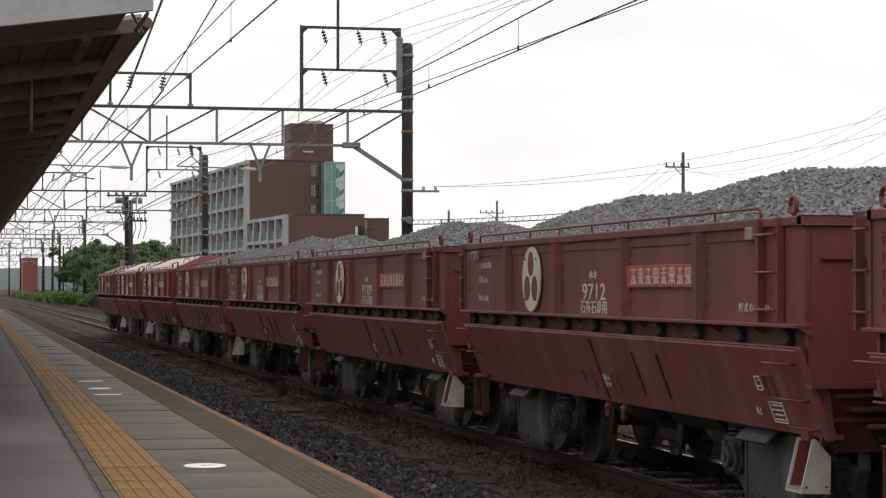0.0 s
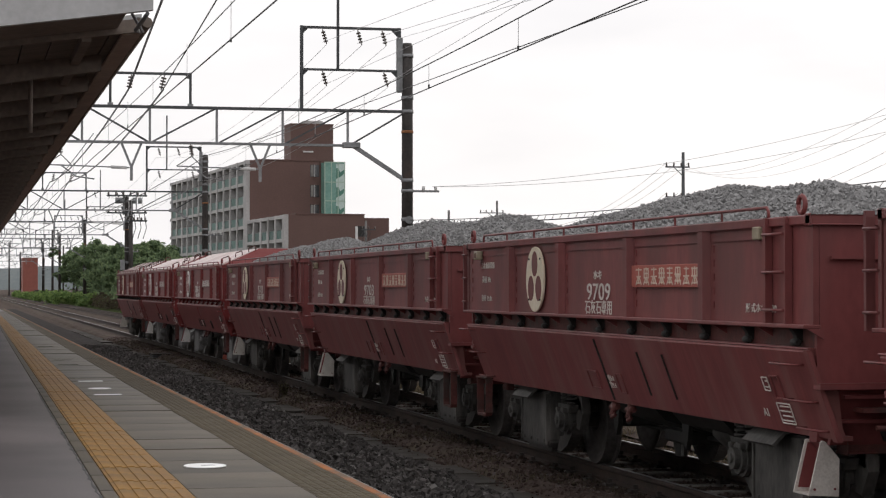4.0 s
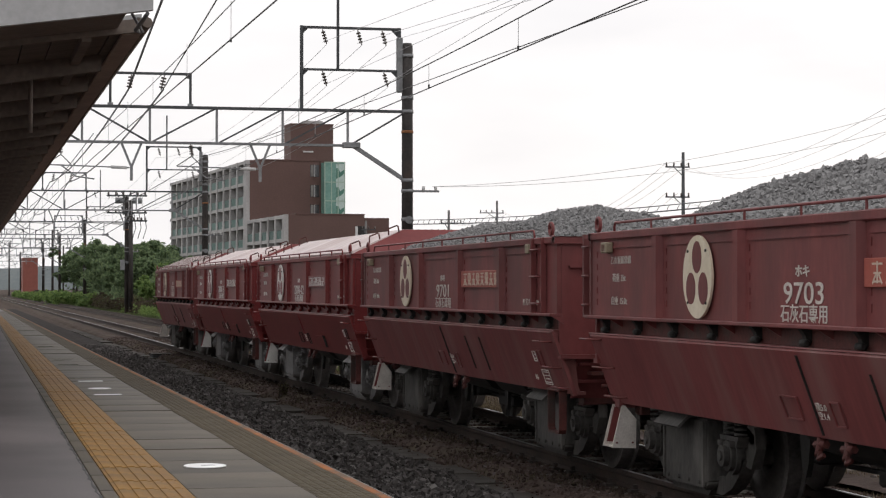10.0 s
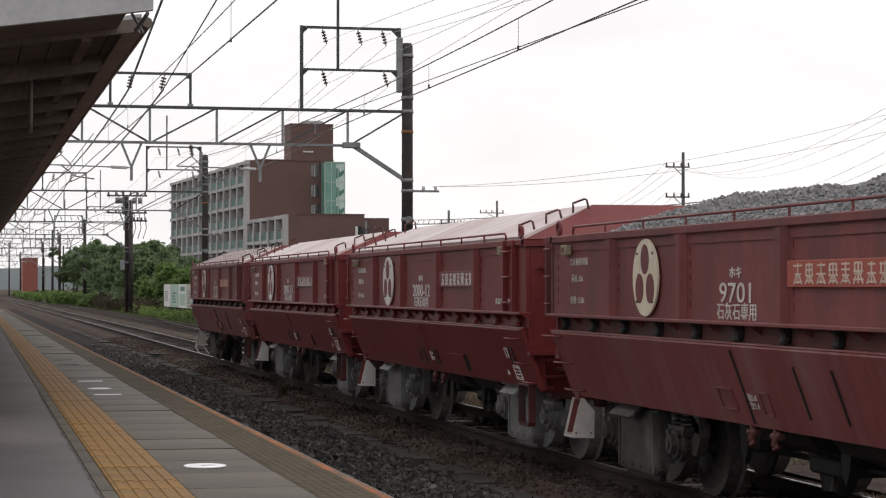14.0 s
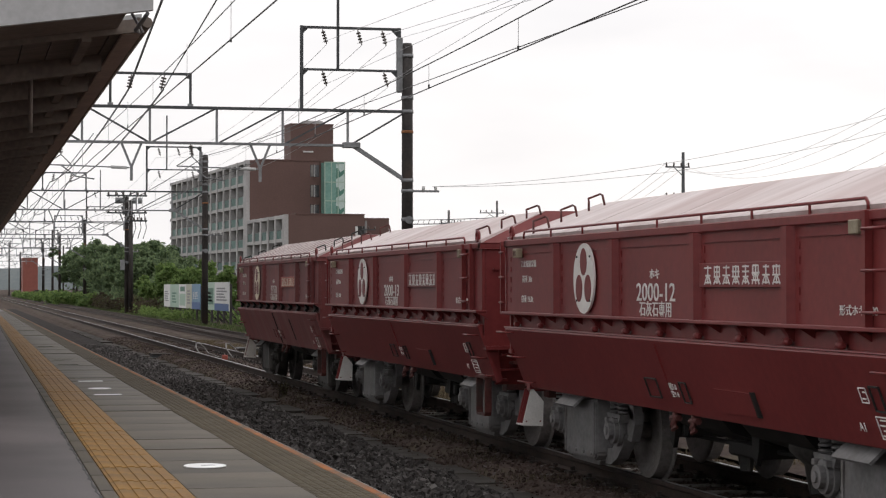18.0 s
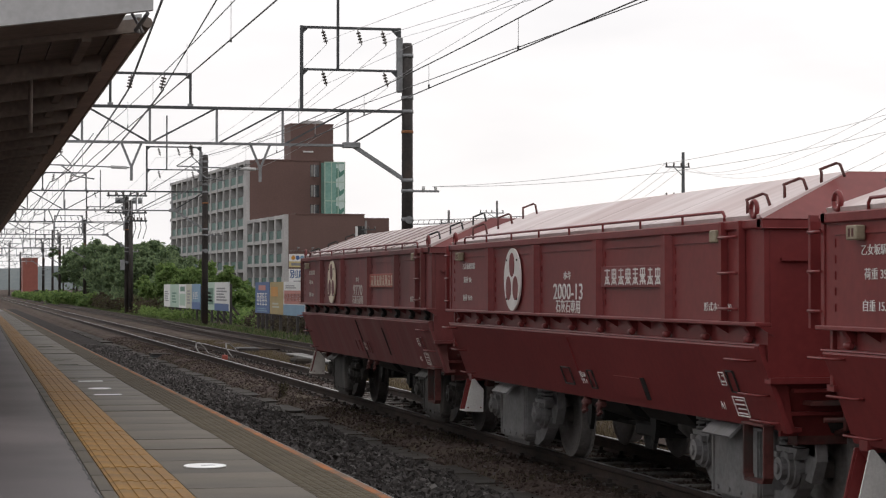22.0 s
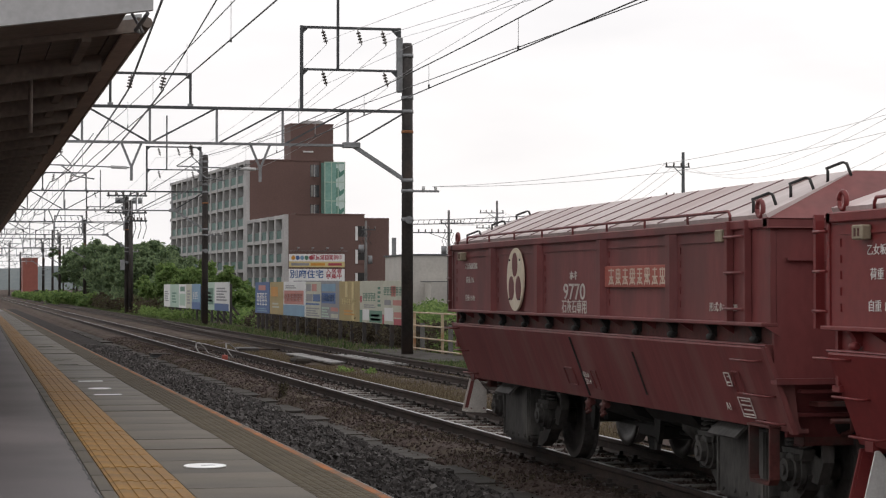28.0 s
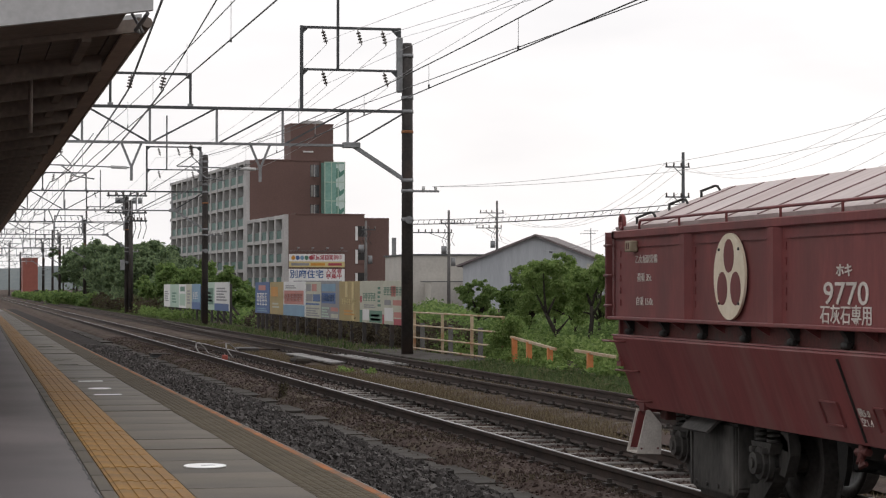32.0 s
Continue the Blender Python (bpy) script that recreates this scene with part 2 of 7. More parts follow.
BARK = material("dark_bark", (0.022, 0.018, 0.015), (0.055, 0.045, 0.036), 0.95, scale=5, fine=30, bump=0.8, depth=0.02, streak=(1, 1, 0.3))


# ---- small tools for building ----
def add_box(bm, x0, x1, y0, y1, z0, z1, bevel=0.0):
    g = bmesh.ops.create_cube(bm, size=1.0)["verts"]
    for v in g:
        v.co = Vector((x0 + (v.co.x + 0.5) * (x1 - x0), y0 + (v.co.y + 0.5) * (y1 - y0), z0 + (v.co.z + 0.5) * (z1 - z0)))
    if bevel:
        bmesh.ops.bevel(bm, geom=list({e for v in g for e in v.link_edges}), offset=bevel, segments=1, affect="EDGES")
    return bm


def box(x0, x1, y0, y1, z0, z1, bevel=0.0):
    return add_box(bmesh.new(), x0, x1, y0, y1, z0, z1, bevel)


def add_beam(bm, a, b, w, h=None):
    """A square bar from a to b."""
    a, b, h = Vector(a), Vector(b), h or w
    d = b - a
    side = d.cross(Vector((0, 0, 1)))
    if side.length < 1e-5:
        side = Vector((1, 0, 0))
    side.normalize()
    up = side.cross(d).normalized()
    vs = [bm.verts.new(p + side * (sx * w / 2) + up * (sz * h / 2)) for p in (a, b) for sx, sz in ((-1, -1), (1, -1), (1, 1), (-1, 1))]
    for q in ((0, 1, 2, 3), (7, 6, 5, 4), (0, 4, 5, 1), (1, 5, 6, 2), (2, 6, 7, 3), (3, 7, 4, 0)):
        bm.faces.new([vs[i] for i in q])
    return bm


def beam(a, b, w, h=None):
    return add_beam(bmesh.new(), a, b, w, h)


def add_tube(bm, pts, r, n=6, radii=None):
    """A round bar along the points, its ends closed."""
    pts = [Vector(p) for p in pts]
    rings, ref = [], None
    for i, p in enumerate(pts):
        d = (pts[min(i + 1, len(pts) - 1)] - pts[max(i - 1, 0)]).normalized()
        if ref is None:
            ref = Vector((0, 0, 1)) if abs(d.z) < 0.9 else Vector((1, 0, 0))
        u = d.cross(ref).normalized()
        ref = u.cross(d).normalized()
        q = radii[i] if radii else r
        rings.append([bm.verts.new(p + (u * math.cos(2 * math.pi * k / n) + ref * math.sin(2 * math.pi * k / n)) * q) for k in range(n)])
    for a, b in zip(rings, rings[1:]):
        for k in range(n):
            f = bm.faces.new((a[k], a[(k + 1) % n], b[(k + 1) % n], b[k]))
            f.smooth = n > 5
    bm.faces.new(rings[0][::-1])
    bm.faces.new(rings[-1])
    return bm


def tube(pts, r, n=6, radii=None):
    return add_tube(bmesh.new(), pts, r, n, radii)


def add_prism(bm, poly, axis, lo, hi):
    """A flat outline pushed along an axis: for x the outline is (y, z), for y (x, z), for z (x, y)."""
    put = {"x": lambda q, s: (s, q[0], q[1]), "y": lambda q, s: (q[0], s, q[1]), "z": lambda q, s: (q[0], q[1], s)}[axis]
    a = [bm.verts.new(put(q, lo)) for q in poly]
    b = [bm.verts.new(put(q, hi)) for q in poly]
    bm.faces.new(a[::-1])
    bm.faces.new(b)
    for i in range(len(a)):
        j = (i + 1) % len(a)
        bm.faces.new((a[i], a[j], b[j], b[i]))
    bmesh.ops.recalc_face_normals(bm, faces=bm.faces)
    return bm


def prism(poly, axis, lo, hi):
    return add_prism(bmesh.new(), poly, axis, lo, hi)


def disc_poly(cy, cz, r, n=28, ry=None):
    return [(cy + r * math.cos(2 * math.pi * i / n), cz + (ry or r) * math.sin(2 * math.pi * i / n)) for i in range(n)]


def link_mesh(name, bm, mat):
    me = bpy.data.meshes.new(name)
    bm.to_mesh(me)
    bm.free()
    me.materials.append(mat)
    return new(name, me)


def part(name, bm, mat, parent, label=""):
    ob = link_mesh(name, bm, mat)
    ob.parent = parent
    return tagged(ob, label)


def again(name, ob, parent, m):
    """Another part on the same mesh."""
    o = new(name, ob.data)
    o.parent = parent
    o.matrix_basis = m
    return o


def thing(name, label, category, group="", kind="", at=(0, 0, 0), turn=0):
    e = new(name)
    e.empty_display_size = 0.2
    e.matrix_basis = pose(*at, 0, 0, turn)
    return tagged(e, label, category, group, kind)


def raw(name, verts, faces, mat, parent=None):
    me = bpy.data.meshes.new(name)
    me.from_pydata(verts, [], faces)
    me.materials.append(mat)
    ob = new(name, me)
    ob.parent = parent
    return ob


def letters(name, text, size, mat, parent, m, label="", wide=1.0, thick=0.0):
    """Raised lettering as one mesh, centred on m."""
    c = bpy.data.curves.new(name, "FONT")
    c.body, c.size, c.align_x, c.align_y, c.extrude, c.offset = text, size, "CENTER", "CENTER", 0.002, thick
    c.resolution_u = 3
    o = bpy.data.objects.new(name, c)
    scene.collection.objects.link(o)
    me = bpy.data.meshes.new_from_object(o.evaluated_get(bpy.context.evaluated_depsgraph_get()))
    bpy.data.objects.remove(o)
    me.transform(Matrix.Diagonal((wide, 1, 1, 1)))
    me.materials.clear()
    me.materials.append(mat)
    ob = new(name, me)
    ob.parent, ob.matrix_basis = parent, m
    return tagged(ob, label)


ROCK = np.array([(-1, -1, -0.6), (1, -0.8, -0.7), (0.8, 1, -0.6), (-0.9, 0.9, -0.7), (-0.6, -0.5, 0.8), (0.7, -0.6, 0.6), (0.5, 0.7, 0.8), (-0.7, 0.6, 0.5)])
ROCK_FACES = np.array([(0, 3, 2, 1), (4, 5, 6, 7), (0, 1, 5, 4), (1, 2, 6, 5), (2, 3, 7, 6), (3, 0, 4, 7)])


def stones(name, places, sizes, mat, parent, seed):
    """Many small angular stones joined into one part."""
    rng = np.random.default_rng(seed)
    n = len(places)
    q = rng.normal(size=(n, 4))
    q /= np.linalg.norm(q, axis=1)[:, None]
    w, x, y, z = q.T
    rot = np.stack([np.stack([1 - 2 * (y * y + z * z), 2 * (x * y - w * z), 2 * (x * z + w * y)], 1), np.stack([2 * (x * y + w * z), 1 - 2 * (x * x + z * z), 2 * (y * z - w * x)], 1), np.stack([2 * (x * z - w * y), 2 * (y * z + w * x), 1 - 2 * (x * x + y * y)], 1)], 1)
    local = ROCK[None] * rng.uniform(0.6, 1.2, (n, 1, 3)) + rng.normal(0, 0.12, (n, 8, 3))
    v = np.einsum("nij,nkj->nki", rot, local) * np.asarray(sizes)[:, None, None] + np.asarray(places)[:, None, :]
    f = (ROCK_FACES[None] + 8 * np.arange(n)[:, None, None]).reshape(-1, 4)
    ob = raw(name, v.reshape(-1, 3).tolist(), f.tolist(), mat, parent)
    return tagged(ob, kind="stuff")


def leaves(name, places, sizes, mat, parent, seed, droop=0.0, long=1.6):
    """Many small folded leaves joined into one part."""
    rng = np.random.default_rng(seed)
    places, sizes = np.asarray(places), np.asarray(sizes)
    n = len(places)
    d = rng.normal(size=(n, 3))
    d[:, 2] = d[:, 2] * 0.6 - droop
    d /= np.linalg.norm(d, axis=1)[:, None]
    s = np.cross(d, rng.normal(size=(n, 3)))
    s /= np.linalg.norm(s, axis=1)[:, None]
    up = np.cross(d, s)
    a, ln, wd = places, (sizes * long)[:, None], (sizes * 0.5)[:, None]
    v = np.stack([a, a + d * ln * 0.5 + s * wd + up * wd * 0.3, a + d * ln, a + d * ln * 0.5 - s * wd + up * wd * 0.3], 1).reshape(-1, 3)
    i = 4 * np.arange(n)[:, None]
    f = np.concatenate([i + np.array([[0, 1, 2]]), i + np.array([[0, 2, 3]])], 0)
    return raw(name, v.tolist(), f.tolist(), mat, parent)


def ball_points(rng, centre, radius, n, hollow=0.5):
    d = rng.normal(size=(n, 3))
    d /= np.linalg.norm(d, axis=1)[:, None]
    return np.asarray(centre) + d * np.asarray(radius) * rng.uniform(hollow, 1.0, (n, 1)) ** 0.7


def blades(name, xy, z, height, mat, parent, seed, width=0.012):
    """Grass: one bent blade a place."""
    rng = np.random.default_rng(seed)
    n = len(xy)
    a = rng.uniform(0, 2 * math.pi, n)
    h = height * rng.uniform(0.4, 1.2, n)
    out = np.stack([np.cos(a), np.sin(a)], 1)
    side = np.stack([-np.sin(a), np.cos(a)], 1) * (width * rng.uniform(0.6, 1.6, n))[:, None]
    base = np.concatenate([xy, (np.zeros(n) + z)[:, None]], 1)
    tip = base + np.concatenate([out * (h * rng.uniform(0.1, 0.8, n))[:, None], h[:, None]], 1)
    v = np.stack([base - np.concatenate([side, np.zeros((n, 1))], 1), base + np.concatenate([side, np.zeros((n, 1))], 1), tip], 1).reshape(-1, 3)
    f = np.arange(3 * n).reshape(-1, 3)
    return tagged(raw(name, v.tolist(), f.tolist(), mat, parent), kind="stuff")


# ---- ground ----
def bed_height(x):
    """Ballast round the running rails: low between them, over the sleeper ends outside."""
    d = abs(x - 6.6)
    return -0.184 if d < 0.62 else (-0.152 if d < 1.15 else max(-0.242, -0.152 - 0.4 * (d - 1.15)))


def bed_drift(x, y):
    """Grit over the sleepers in patches, raised further along to fit the camera's view."""
    far = min(1.0, max(0.0, (y - 33) / 14))
    return 0.026 * noise.noise((x * 0.8, y * 0.22, 5)) + 0.022 * far


def build_ground():
    n = 40
    bm = bmesh.new()
    bmesh.ops.create_grid(bm, x_segments=n, y_segments=n, size=2400)
    for v in bm.verts:
        v.co.z = -0.30
    tagged(link_mesh("ground", bm, EARTH), "flat brown earth beside the railway", "ground", kind="structure")
    bed = thing("ballast_bed", "bed of dark grey ballast where a lifted track lay", "ballast", kind="structure")
    bm = bmesh.new()
    xs, ys = np.linspace(1.74, 4.81, 16), np.linspace(-85, 190, 460)
    grid = [[bm.verts.new((x, y, -0.245 + 0.035 * math.sin((x - 1.74) / 2.98 * math.pi) + 0.03 * noise.noise((x * 1.3, y * 0.8, 0)))) for x in xs] for y in ys]
    for a, b in zip(grid, grid[1:]):
        for i in range(len(xs) - 1):
            bm.faces.new((a[i], a[i + 1], b[i + 1], b[i]))
    part("grit", bm, BALLAST_GROUND, bed)
    rng = np.random.default_rng(4)
    n = 46000
    y = 7.5 + 62 * rng.uniform(0, 1, n) ** 1.7
    x = rng.uniform(1.78, 4.93, n)
    pl = np.stack([x, y, -0.235 + 0.04 * np.sin(np.minimum(x - 1.74, 2.98) / 2.98 * math.pi) + rng.uniform(-0.015, 0.03, n)], 1)
    stones("stone_cover", pl, 0.014 + 0.024 * rng.uniform(0, 1, n) ** 1.5, BALLAST, bed, 5)
    shoulder = thing("ballast_shoulder", "rusty brown ballast shoulder along the running rails", "ballast", kind="structure")
    bm = bmesh.new()
    xs, ys = np.concatenate([(5.08, 5.17, 5.23), np.linspace(5.30, 8.35, 22)]), np.linspace(-85, 300, 540)
    grid = [[bm.verts.new((x, y, bed_height(x) - 0.35 * max(0, 5.20 - x) + (0.016 * noise.noise((x * 1.9, y * 1.1, 3)) + bed_drift(x, y)) * (x > 5.25))) for x in xs] for y in ys]
    for a, b in zip(grid, grid[1:]):
        for i in range(len(xs) - 1):
            bm.faces.new((a[i], a[i + 1], b[i + 1], b[i]))
    part("grit", bm, EARTH, shoulder)
    n = 52000
    y = 8 + 70 * rng.uniform(0, 1, n) ** 1.6
    x = rng.uniform(5.10, 8.3, n)
    pl = np.stack([x, y, np.array([bed_height(a) + bed_drift(a, b) * (a > 5.25) for a, b in zip(x, y)]) + rng.uniform(-0.018, 0.010, n)], 1)
    stones("stone_cover", pl, 0.008 + 0.018 * rng.uniform(0, 1, n) ** 1.6, BROWN_BALLAST, shoulder, 6)
    siding = thing("siding_bed", "brown overgrown ballast between the rusty siding rails", "ballast", kind="structure")
    bm = bmesh.new()
    xs, ys = np.linspace(8.35, 11.2, 14), np.linspace(-85, 260, 470)
    grid = [[bm.verts.new((x, y, -0.172 - 0.09 * max(0, abs(x - 9.77) - 1.0) + 0.04 * noise.noise((x * 1.9, y * 1.1, 9)))) for x in xs] for y in ys]
    for a, b in zip(grid, grid[1:]):
        for i in range(len(xs) - 1):
            bm.faces.new((a[i], a[i + 1], b[i + 1], b[i]))
    part("grit", bm, EARTH, siding)


def build_trough():
    t = thing("cable_trough", "grey concrete cable trough with loose cover slabs", "cable trough", kind="structure")
    first = part("cover_slab", box(4.80, 5.22, 0.004, 0.994, -0.33, -0.236, 0.006), TROUGH, t)
    rng = random.Random(2)
    first.matrix_basis = pose(0, 8, 0)
    for i in range(1, 90):
        again("cover_slab", first, t, pose(rng.uniform(-0.02, 0.02), 8 + i * 1.0, 0.006 + rng.uniform(-0.006, 0.004), rng.uniform(-0.15, 0.15), rng.uniform(-0.3, 0.2), rng.uniform(-0.3, 0.3)))


# ---- tracks ----
RAIL = [(-0.0635, -0.15), (0.0635, -0.15), (0.0635, -0.138), (0.012, -0.122), (0.009, -0.05), (0.0325, -0.036), (0.0325, -0.002), (-0.0325, -0.002), (-0.0325, -0.036), (-0.009, -0.05), (-0.012, -0.122), (-0.0635, -0.138)]


def build_track(x, y0, y1, label, step, mat, sleeper_end, dull=False):
    t = thing("railway_track", label, "railway track", kind="structure", at=(x, 0, 0))
    for side in (-1, 1):
        r = part("rail", prism([(side * 0.566 + a, b) for a, b in RAIL], "y", y0, y1), RAIL_SIDE, t, "rust-brown steel rail")
        part("rail_head", box(side * 0.566 - 0.015, side * 0.566 + 0.017, y0, y1, -0.001, 0.0022), RAIL_SIDE if dull else RAIL_HEAD, r, "" if dull else "polished running surface")
    s0 = part("sleeper", box(-1.0, 1.0, -0.07, 0.07, -0.30, -0.158, 0.015), mat, t)
    bm = bmesh.new()
    for sx in (-1, 1):
        for k in (-1, 1):
            add_box(bm, sx * 0.566 + k * 0.105 - 0.05, sx * 0.566 + k * 0.105 + 0.05, -0.055, 0.055, -0.157, -0.125)
            add_box(bm, sx * 0.566 + k * 0.10 - 0.02, sx * 0.566 + k * 0.10 + 0.02, -0.02, 0.02, -0.13, -0.085)
    f0 = part("fastening", bm, CLIP, s0)
    rng = random.Random(int(x * 10))
    y = -11.6
    s0.matrix_basis = pose(0, y, 0)
    while y < sleeper_end:
        y += step
        s = again("sleeper", s0, t, pose(rng.uniform(-0.04, 0.04), y + rng.uniform(-0.02, 0.02), rng.uniform(-0.02, 0.0), 0, 0, rng.uniform(-1, 1)))
        if y < 60:
            again("fastening", f0, s, Matrix())
    return t


def build_points():
    """Bond cables, a joint cover, a marker and crossing boards by the rails."""
    for y, x in ((55.0, 6.25), (54.6, 7.0)):
        c = thing("bond_cable", "pale bent bond cable beside the rails", "cable", "bond cables", at=(x, y, -0.2))
        part("sheath", tube([(0, 0, 0), (-0.10, 0.25, 0.16), (-0.16, 0.5, 0.30), (-0.13, 0.8, 0.40), (-0.02, 1.0, 0.40), (0.10, 0.9, 0.30), (0.16, 0.5, 0.16), (0.40, 0.1, 0.06), (0.75, -0.2, 0.03)], 0.018, 6), PALE_BOARD, c)
    m = thing("track_marker", "small red marker beside the rail", "marker", at=(6.62, 53.6, -0.16))
    part("block", box(-0.07, 0.07, -0.06, 0.06, 0, 0.13, 0.015), PLATE_RED, m)
    b = thing("joint_box", "low dark cable joint box on the ground", "box", at=(5.4, 57.9, -0.3))
    part("case", box(-0.28, 0.28, -0.45, 0.45, 0, 0.16, 0.02), DARK_STEEL, b)
    part("lid", box(-0.30, 0.30, -0.48, 0.48, 0.16, 0.185, 0.008), TROUGH, b, "flat grey lid")
    r = thing("turnout_rail", "rusty diverging rail of the siding turnout", "rail", at=(0, 0, 0))
    part("web", tube([(9.40, 66.0, -0.06), (9.55, 80.0, -0.06), (9.85, 95.0, -0.06), (10.15, 108.0, -0.06)], 0.05, 6), RAIL_SIDE, r)
    rod = thing("point_rod", "dark point rod lying across the rails", "rod", at=(6.6, 60.5, -0.12))
    part("bar", tube([(-0.5, 0, 0), (2.6, 0.6, 0)], 0.03, 6), RAIL_SIDE, rod)
    m = thing("point_machine", "dark point machine box beside the rails", "point machine", at=(8.2, 61.2, -0.28))
    part("case", box(-0.3, 0.3, -0.5, 0.5, 0, 0.22, 0.03), POLE_MAT, m)
    s = thing("dead_weed", "dry dark brown weed standing beside the rail", "weed", at=(5.32, 35.6, -0.28))
    rng = np.random.default_rng(15)
    tips = []
    for k in range(9):
        a, h = rng.uniform(0, 6.28), rng.uniform(0.22, 0.40)
        tip = (0.05 + 0.07 * math.cos(a), 0.07 * math.sin(a), h)
        part("stalk", tube([(0.02 * math.cos(a), 0.02 * math.sin(a), 0), (0.03 + 0.03 * math.cos(a), 0.03 * math.sin(a), h * 0.6), tip], 0.005, 4), BARK, s)
        tips.append(ball_points(rng, (tip[0], tip[1], h * 0.7), (0.05, 0.05, 0.14), 60, 0.1))
    tips = np.concatenate(tips)
    leaves("dead_leaves", tips, rng.uniform(0.5, 1.2, len(tips)) * 0.018, LEAF_DRY, s, 16, 0.3)
    board = thing("crossing_board", "worn timber crossing board beside the rails, wet sheen painted pale", "board", "crossing boards", at=(8.72, 53.0, -0.14))
    part("plank", box(-0.07, 0.07, -3.6, 3.6, 0, 0.05, 0.01), PALE_BOARD, board)
    for x, y in ((8.90, 53.4), (9.06, 53.6), (9.36, 54.0), (9.56, 53.0), (9.78, 52.6), (10.0, 52.2), (10.24, 51.8)):
        copy_thing(board, pose(x, y, -0.155, 0, 0, 0.6 * math.sin(y * 5)))
    slab = thing("concrete_lump", "small pale concrete lump on the ground", "lump", at=(8.35, 52.2, -0.3))
    part("lump", box(-0.2, 0.2, -0.5, 0.5, 0, 0.22, 0.05), TROUGH, slab)


# ---- platform ----
PZ = 0.84


LINE = Vector((math.sin(radians(0.54)), math.cos(radians(0.54)), -0.0046)).normalized()
ACROSS = LINE.cross(Vector((0, 0, 1))).normalized()
PLATFORM_POSE = Matrix.Translation((0, 0, PZ)) @ Matrix((ACROSS, LINE, ACROSS.cross(LINE))).transposed().to_4x4()


def build_platform():
    """Built about its own top: z 0 is the walking surface."""
    p = thing("platform", "grey station platform with an asphalt top and concrete edge", "platform", kind="structure")
    p.matrix_basis = PLATFORM_POSE
    part("wall", box(-9.0, 1.60, -9, 160, -1.3, -0.17), WALL_CONCRETE, p)
    part("asphalt", box(-9.0, 0.515, -9, 160, -0.17, -0.004), ASPHALT, p, "damp dark grey asphalt")
    part("bedding", box(0.515, 1.42, -9, 160, -0.17, -0.022), WALL_CONCRETE, p)
    bm = bmesh.new()
    add_box(bm, 1.42, 1.678, -9, 160, -0.2, -0.0012)
    for k in range(6):
        add_box(bm, 1.424 + k * 0.0425, 1.456 + k * 0.0425, 30, 160, -0.0012, 0.0008)
    band = part("grooved_band", bm, GROOVED, p, "ribbed dark non-slip band")
    ribs, faces = [], []
    for k in range(6):
        for i in range(330):
            x, y, q = 1.424 + k * 0.0425, 6.9 + i * 0.07 + (k % 2) * 0.012, len(ribs)
            ribs += [(x, y, -0.004), (x + 0.038, y, -0.004), (x + 0.038, y + 0.066, -0.004), (x, y + 0.066, -0.004), (x + 0.005, y + 0.006, 0.0012), (x + 0.029, y + 0.006, 0.0012), (x + 0.029, y + 0.056, 0.0012), (x + 0.005, y + 0.056, 0.0012)]
            faces += [(q + a, q + b, q + c, q + d) for a, b, c, d in ((4, 5, 6, 7), (0, 1, 5, 4), (1, 2, 6, 5), (2, 3, 7, 6), (3, 0, 4, 7))]
    tagged(raw("rib_studs", ribs, faces, GROOVED, band), kind="stuff")
    part("outer_line", box(1.7335, 1.741, -9, 160, -0.2, -0.005), WALL_CONCRETE, p, "thin worn white outer line")
    part("edge_line", box(1.680, 1.733, -9, 160, -0.2, -0.002, 0.008), ORANGE_EDGE, p, "worn orange painted edge")
    s0 = part("slab", box(0.905, 1.416, 0.0035, 0.8165, -0.022, 0.0, 0.003), SLAB, p)
    t0 = bmesh.new()
    add_box(t0, 0.587, 0.902, 0.0005, 0.4095, -0.022, 0.001)
    for k in range(5):
        add_box(t0, 0.600 + k * 0.061, 0.637 + k * 0.061, 0.004, 0.406, 0.000, 0.0058, 0.003)
    t0 = part("tactile_tile", t0, TACTILE, p, "ochre tactile tile with raised bars")
    l0 = part("narrow_slab", box(0.519, 0.583, 0.005, 0.815, -0.022, 0.0, 0.003), SLAB, p)
    rng = random.Random(7)
    for ob in (s0, t0, l0):
        ob.matrix_basis = pose(0, 7.78, 0)
    for i in [*range(-20, 0), *range(1, 150)]:
        y = 7.78 + i * 0.82
        again("slab", s0, p, pose(0, y, rng.uniform(-0.002, 0.002), 0, rng.uniform(-0.1, 0.1), 0))
        if i < 100:
            again("narrow_slab", l0, p, pose(0, y, 0))
    for i in [*range(-40, 0), *range(1, 255)]:
        again("tactile_tile", t0, p, pose(0, 7.78 + i * 0.41, rng.uniform(-0.0015, 0.0015)))
    for x, y in ((1.115, 10.66), (1.09, 19.9)):
        c = thing("floor_marker", "round white queue marker on the platform", "floor marker", "floor markers")
        c.matrix_basis = PLATFORM_POSE @ Matrix.Translation((x, y, 0.0005))
        part("disc", prism(disc_poly(0, 0, 0.108, 32, 0.14), "z", 0, 0.004), CIRCLE, c)
        part("arrow_print", prism([(-0.02, -0.012), (0.035, -0.012), (0.055, 0.004), (0.035, 0.022), (-0.02, 0.012)], "z", 0.004, 0.0048), STEEL, c)
    for y in (18.6, 21.6, 27.0, 29.0, 37.0):
        c = thing("floor_stripe", "short worn white stripe on the platform", "floor marking", "floor stripes")
        c.matrix_basis = PLATFORM_POSE @ Matrix.Translation((1.09, y, 0.003))
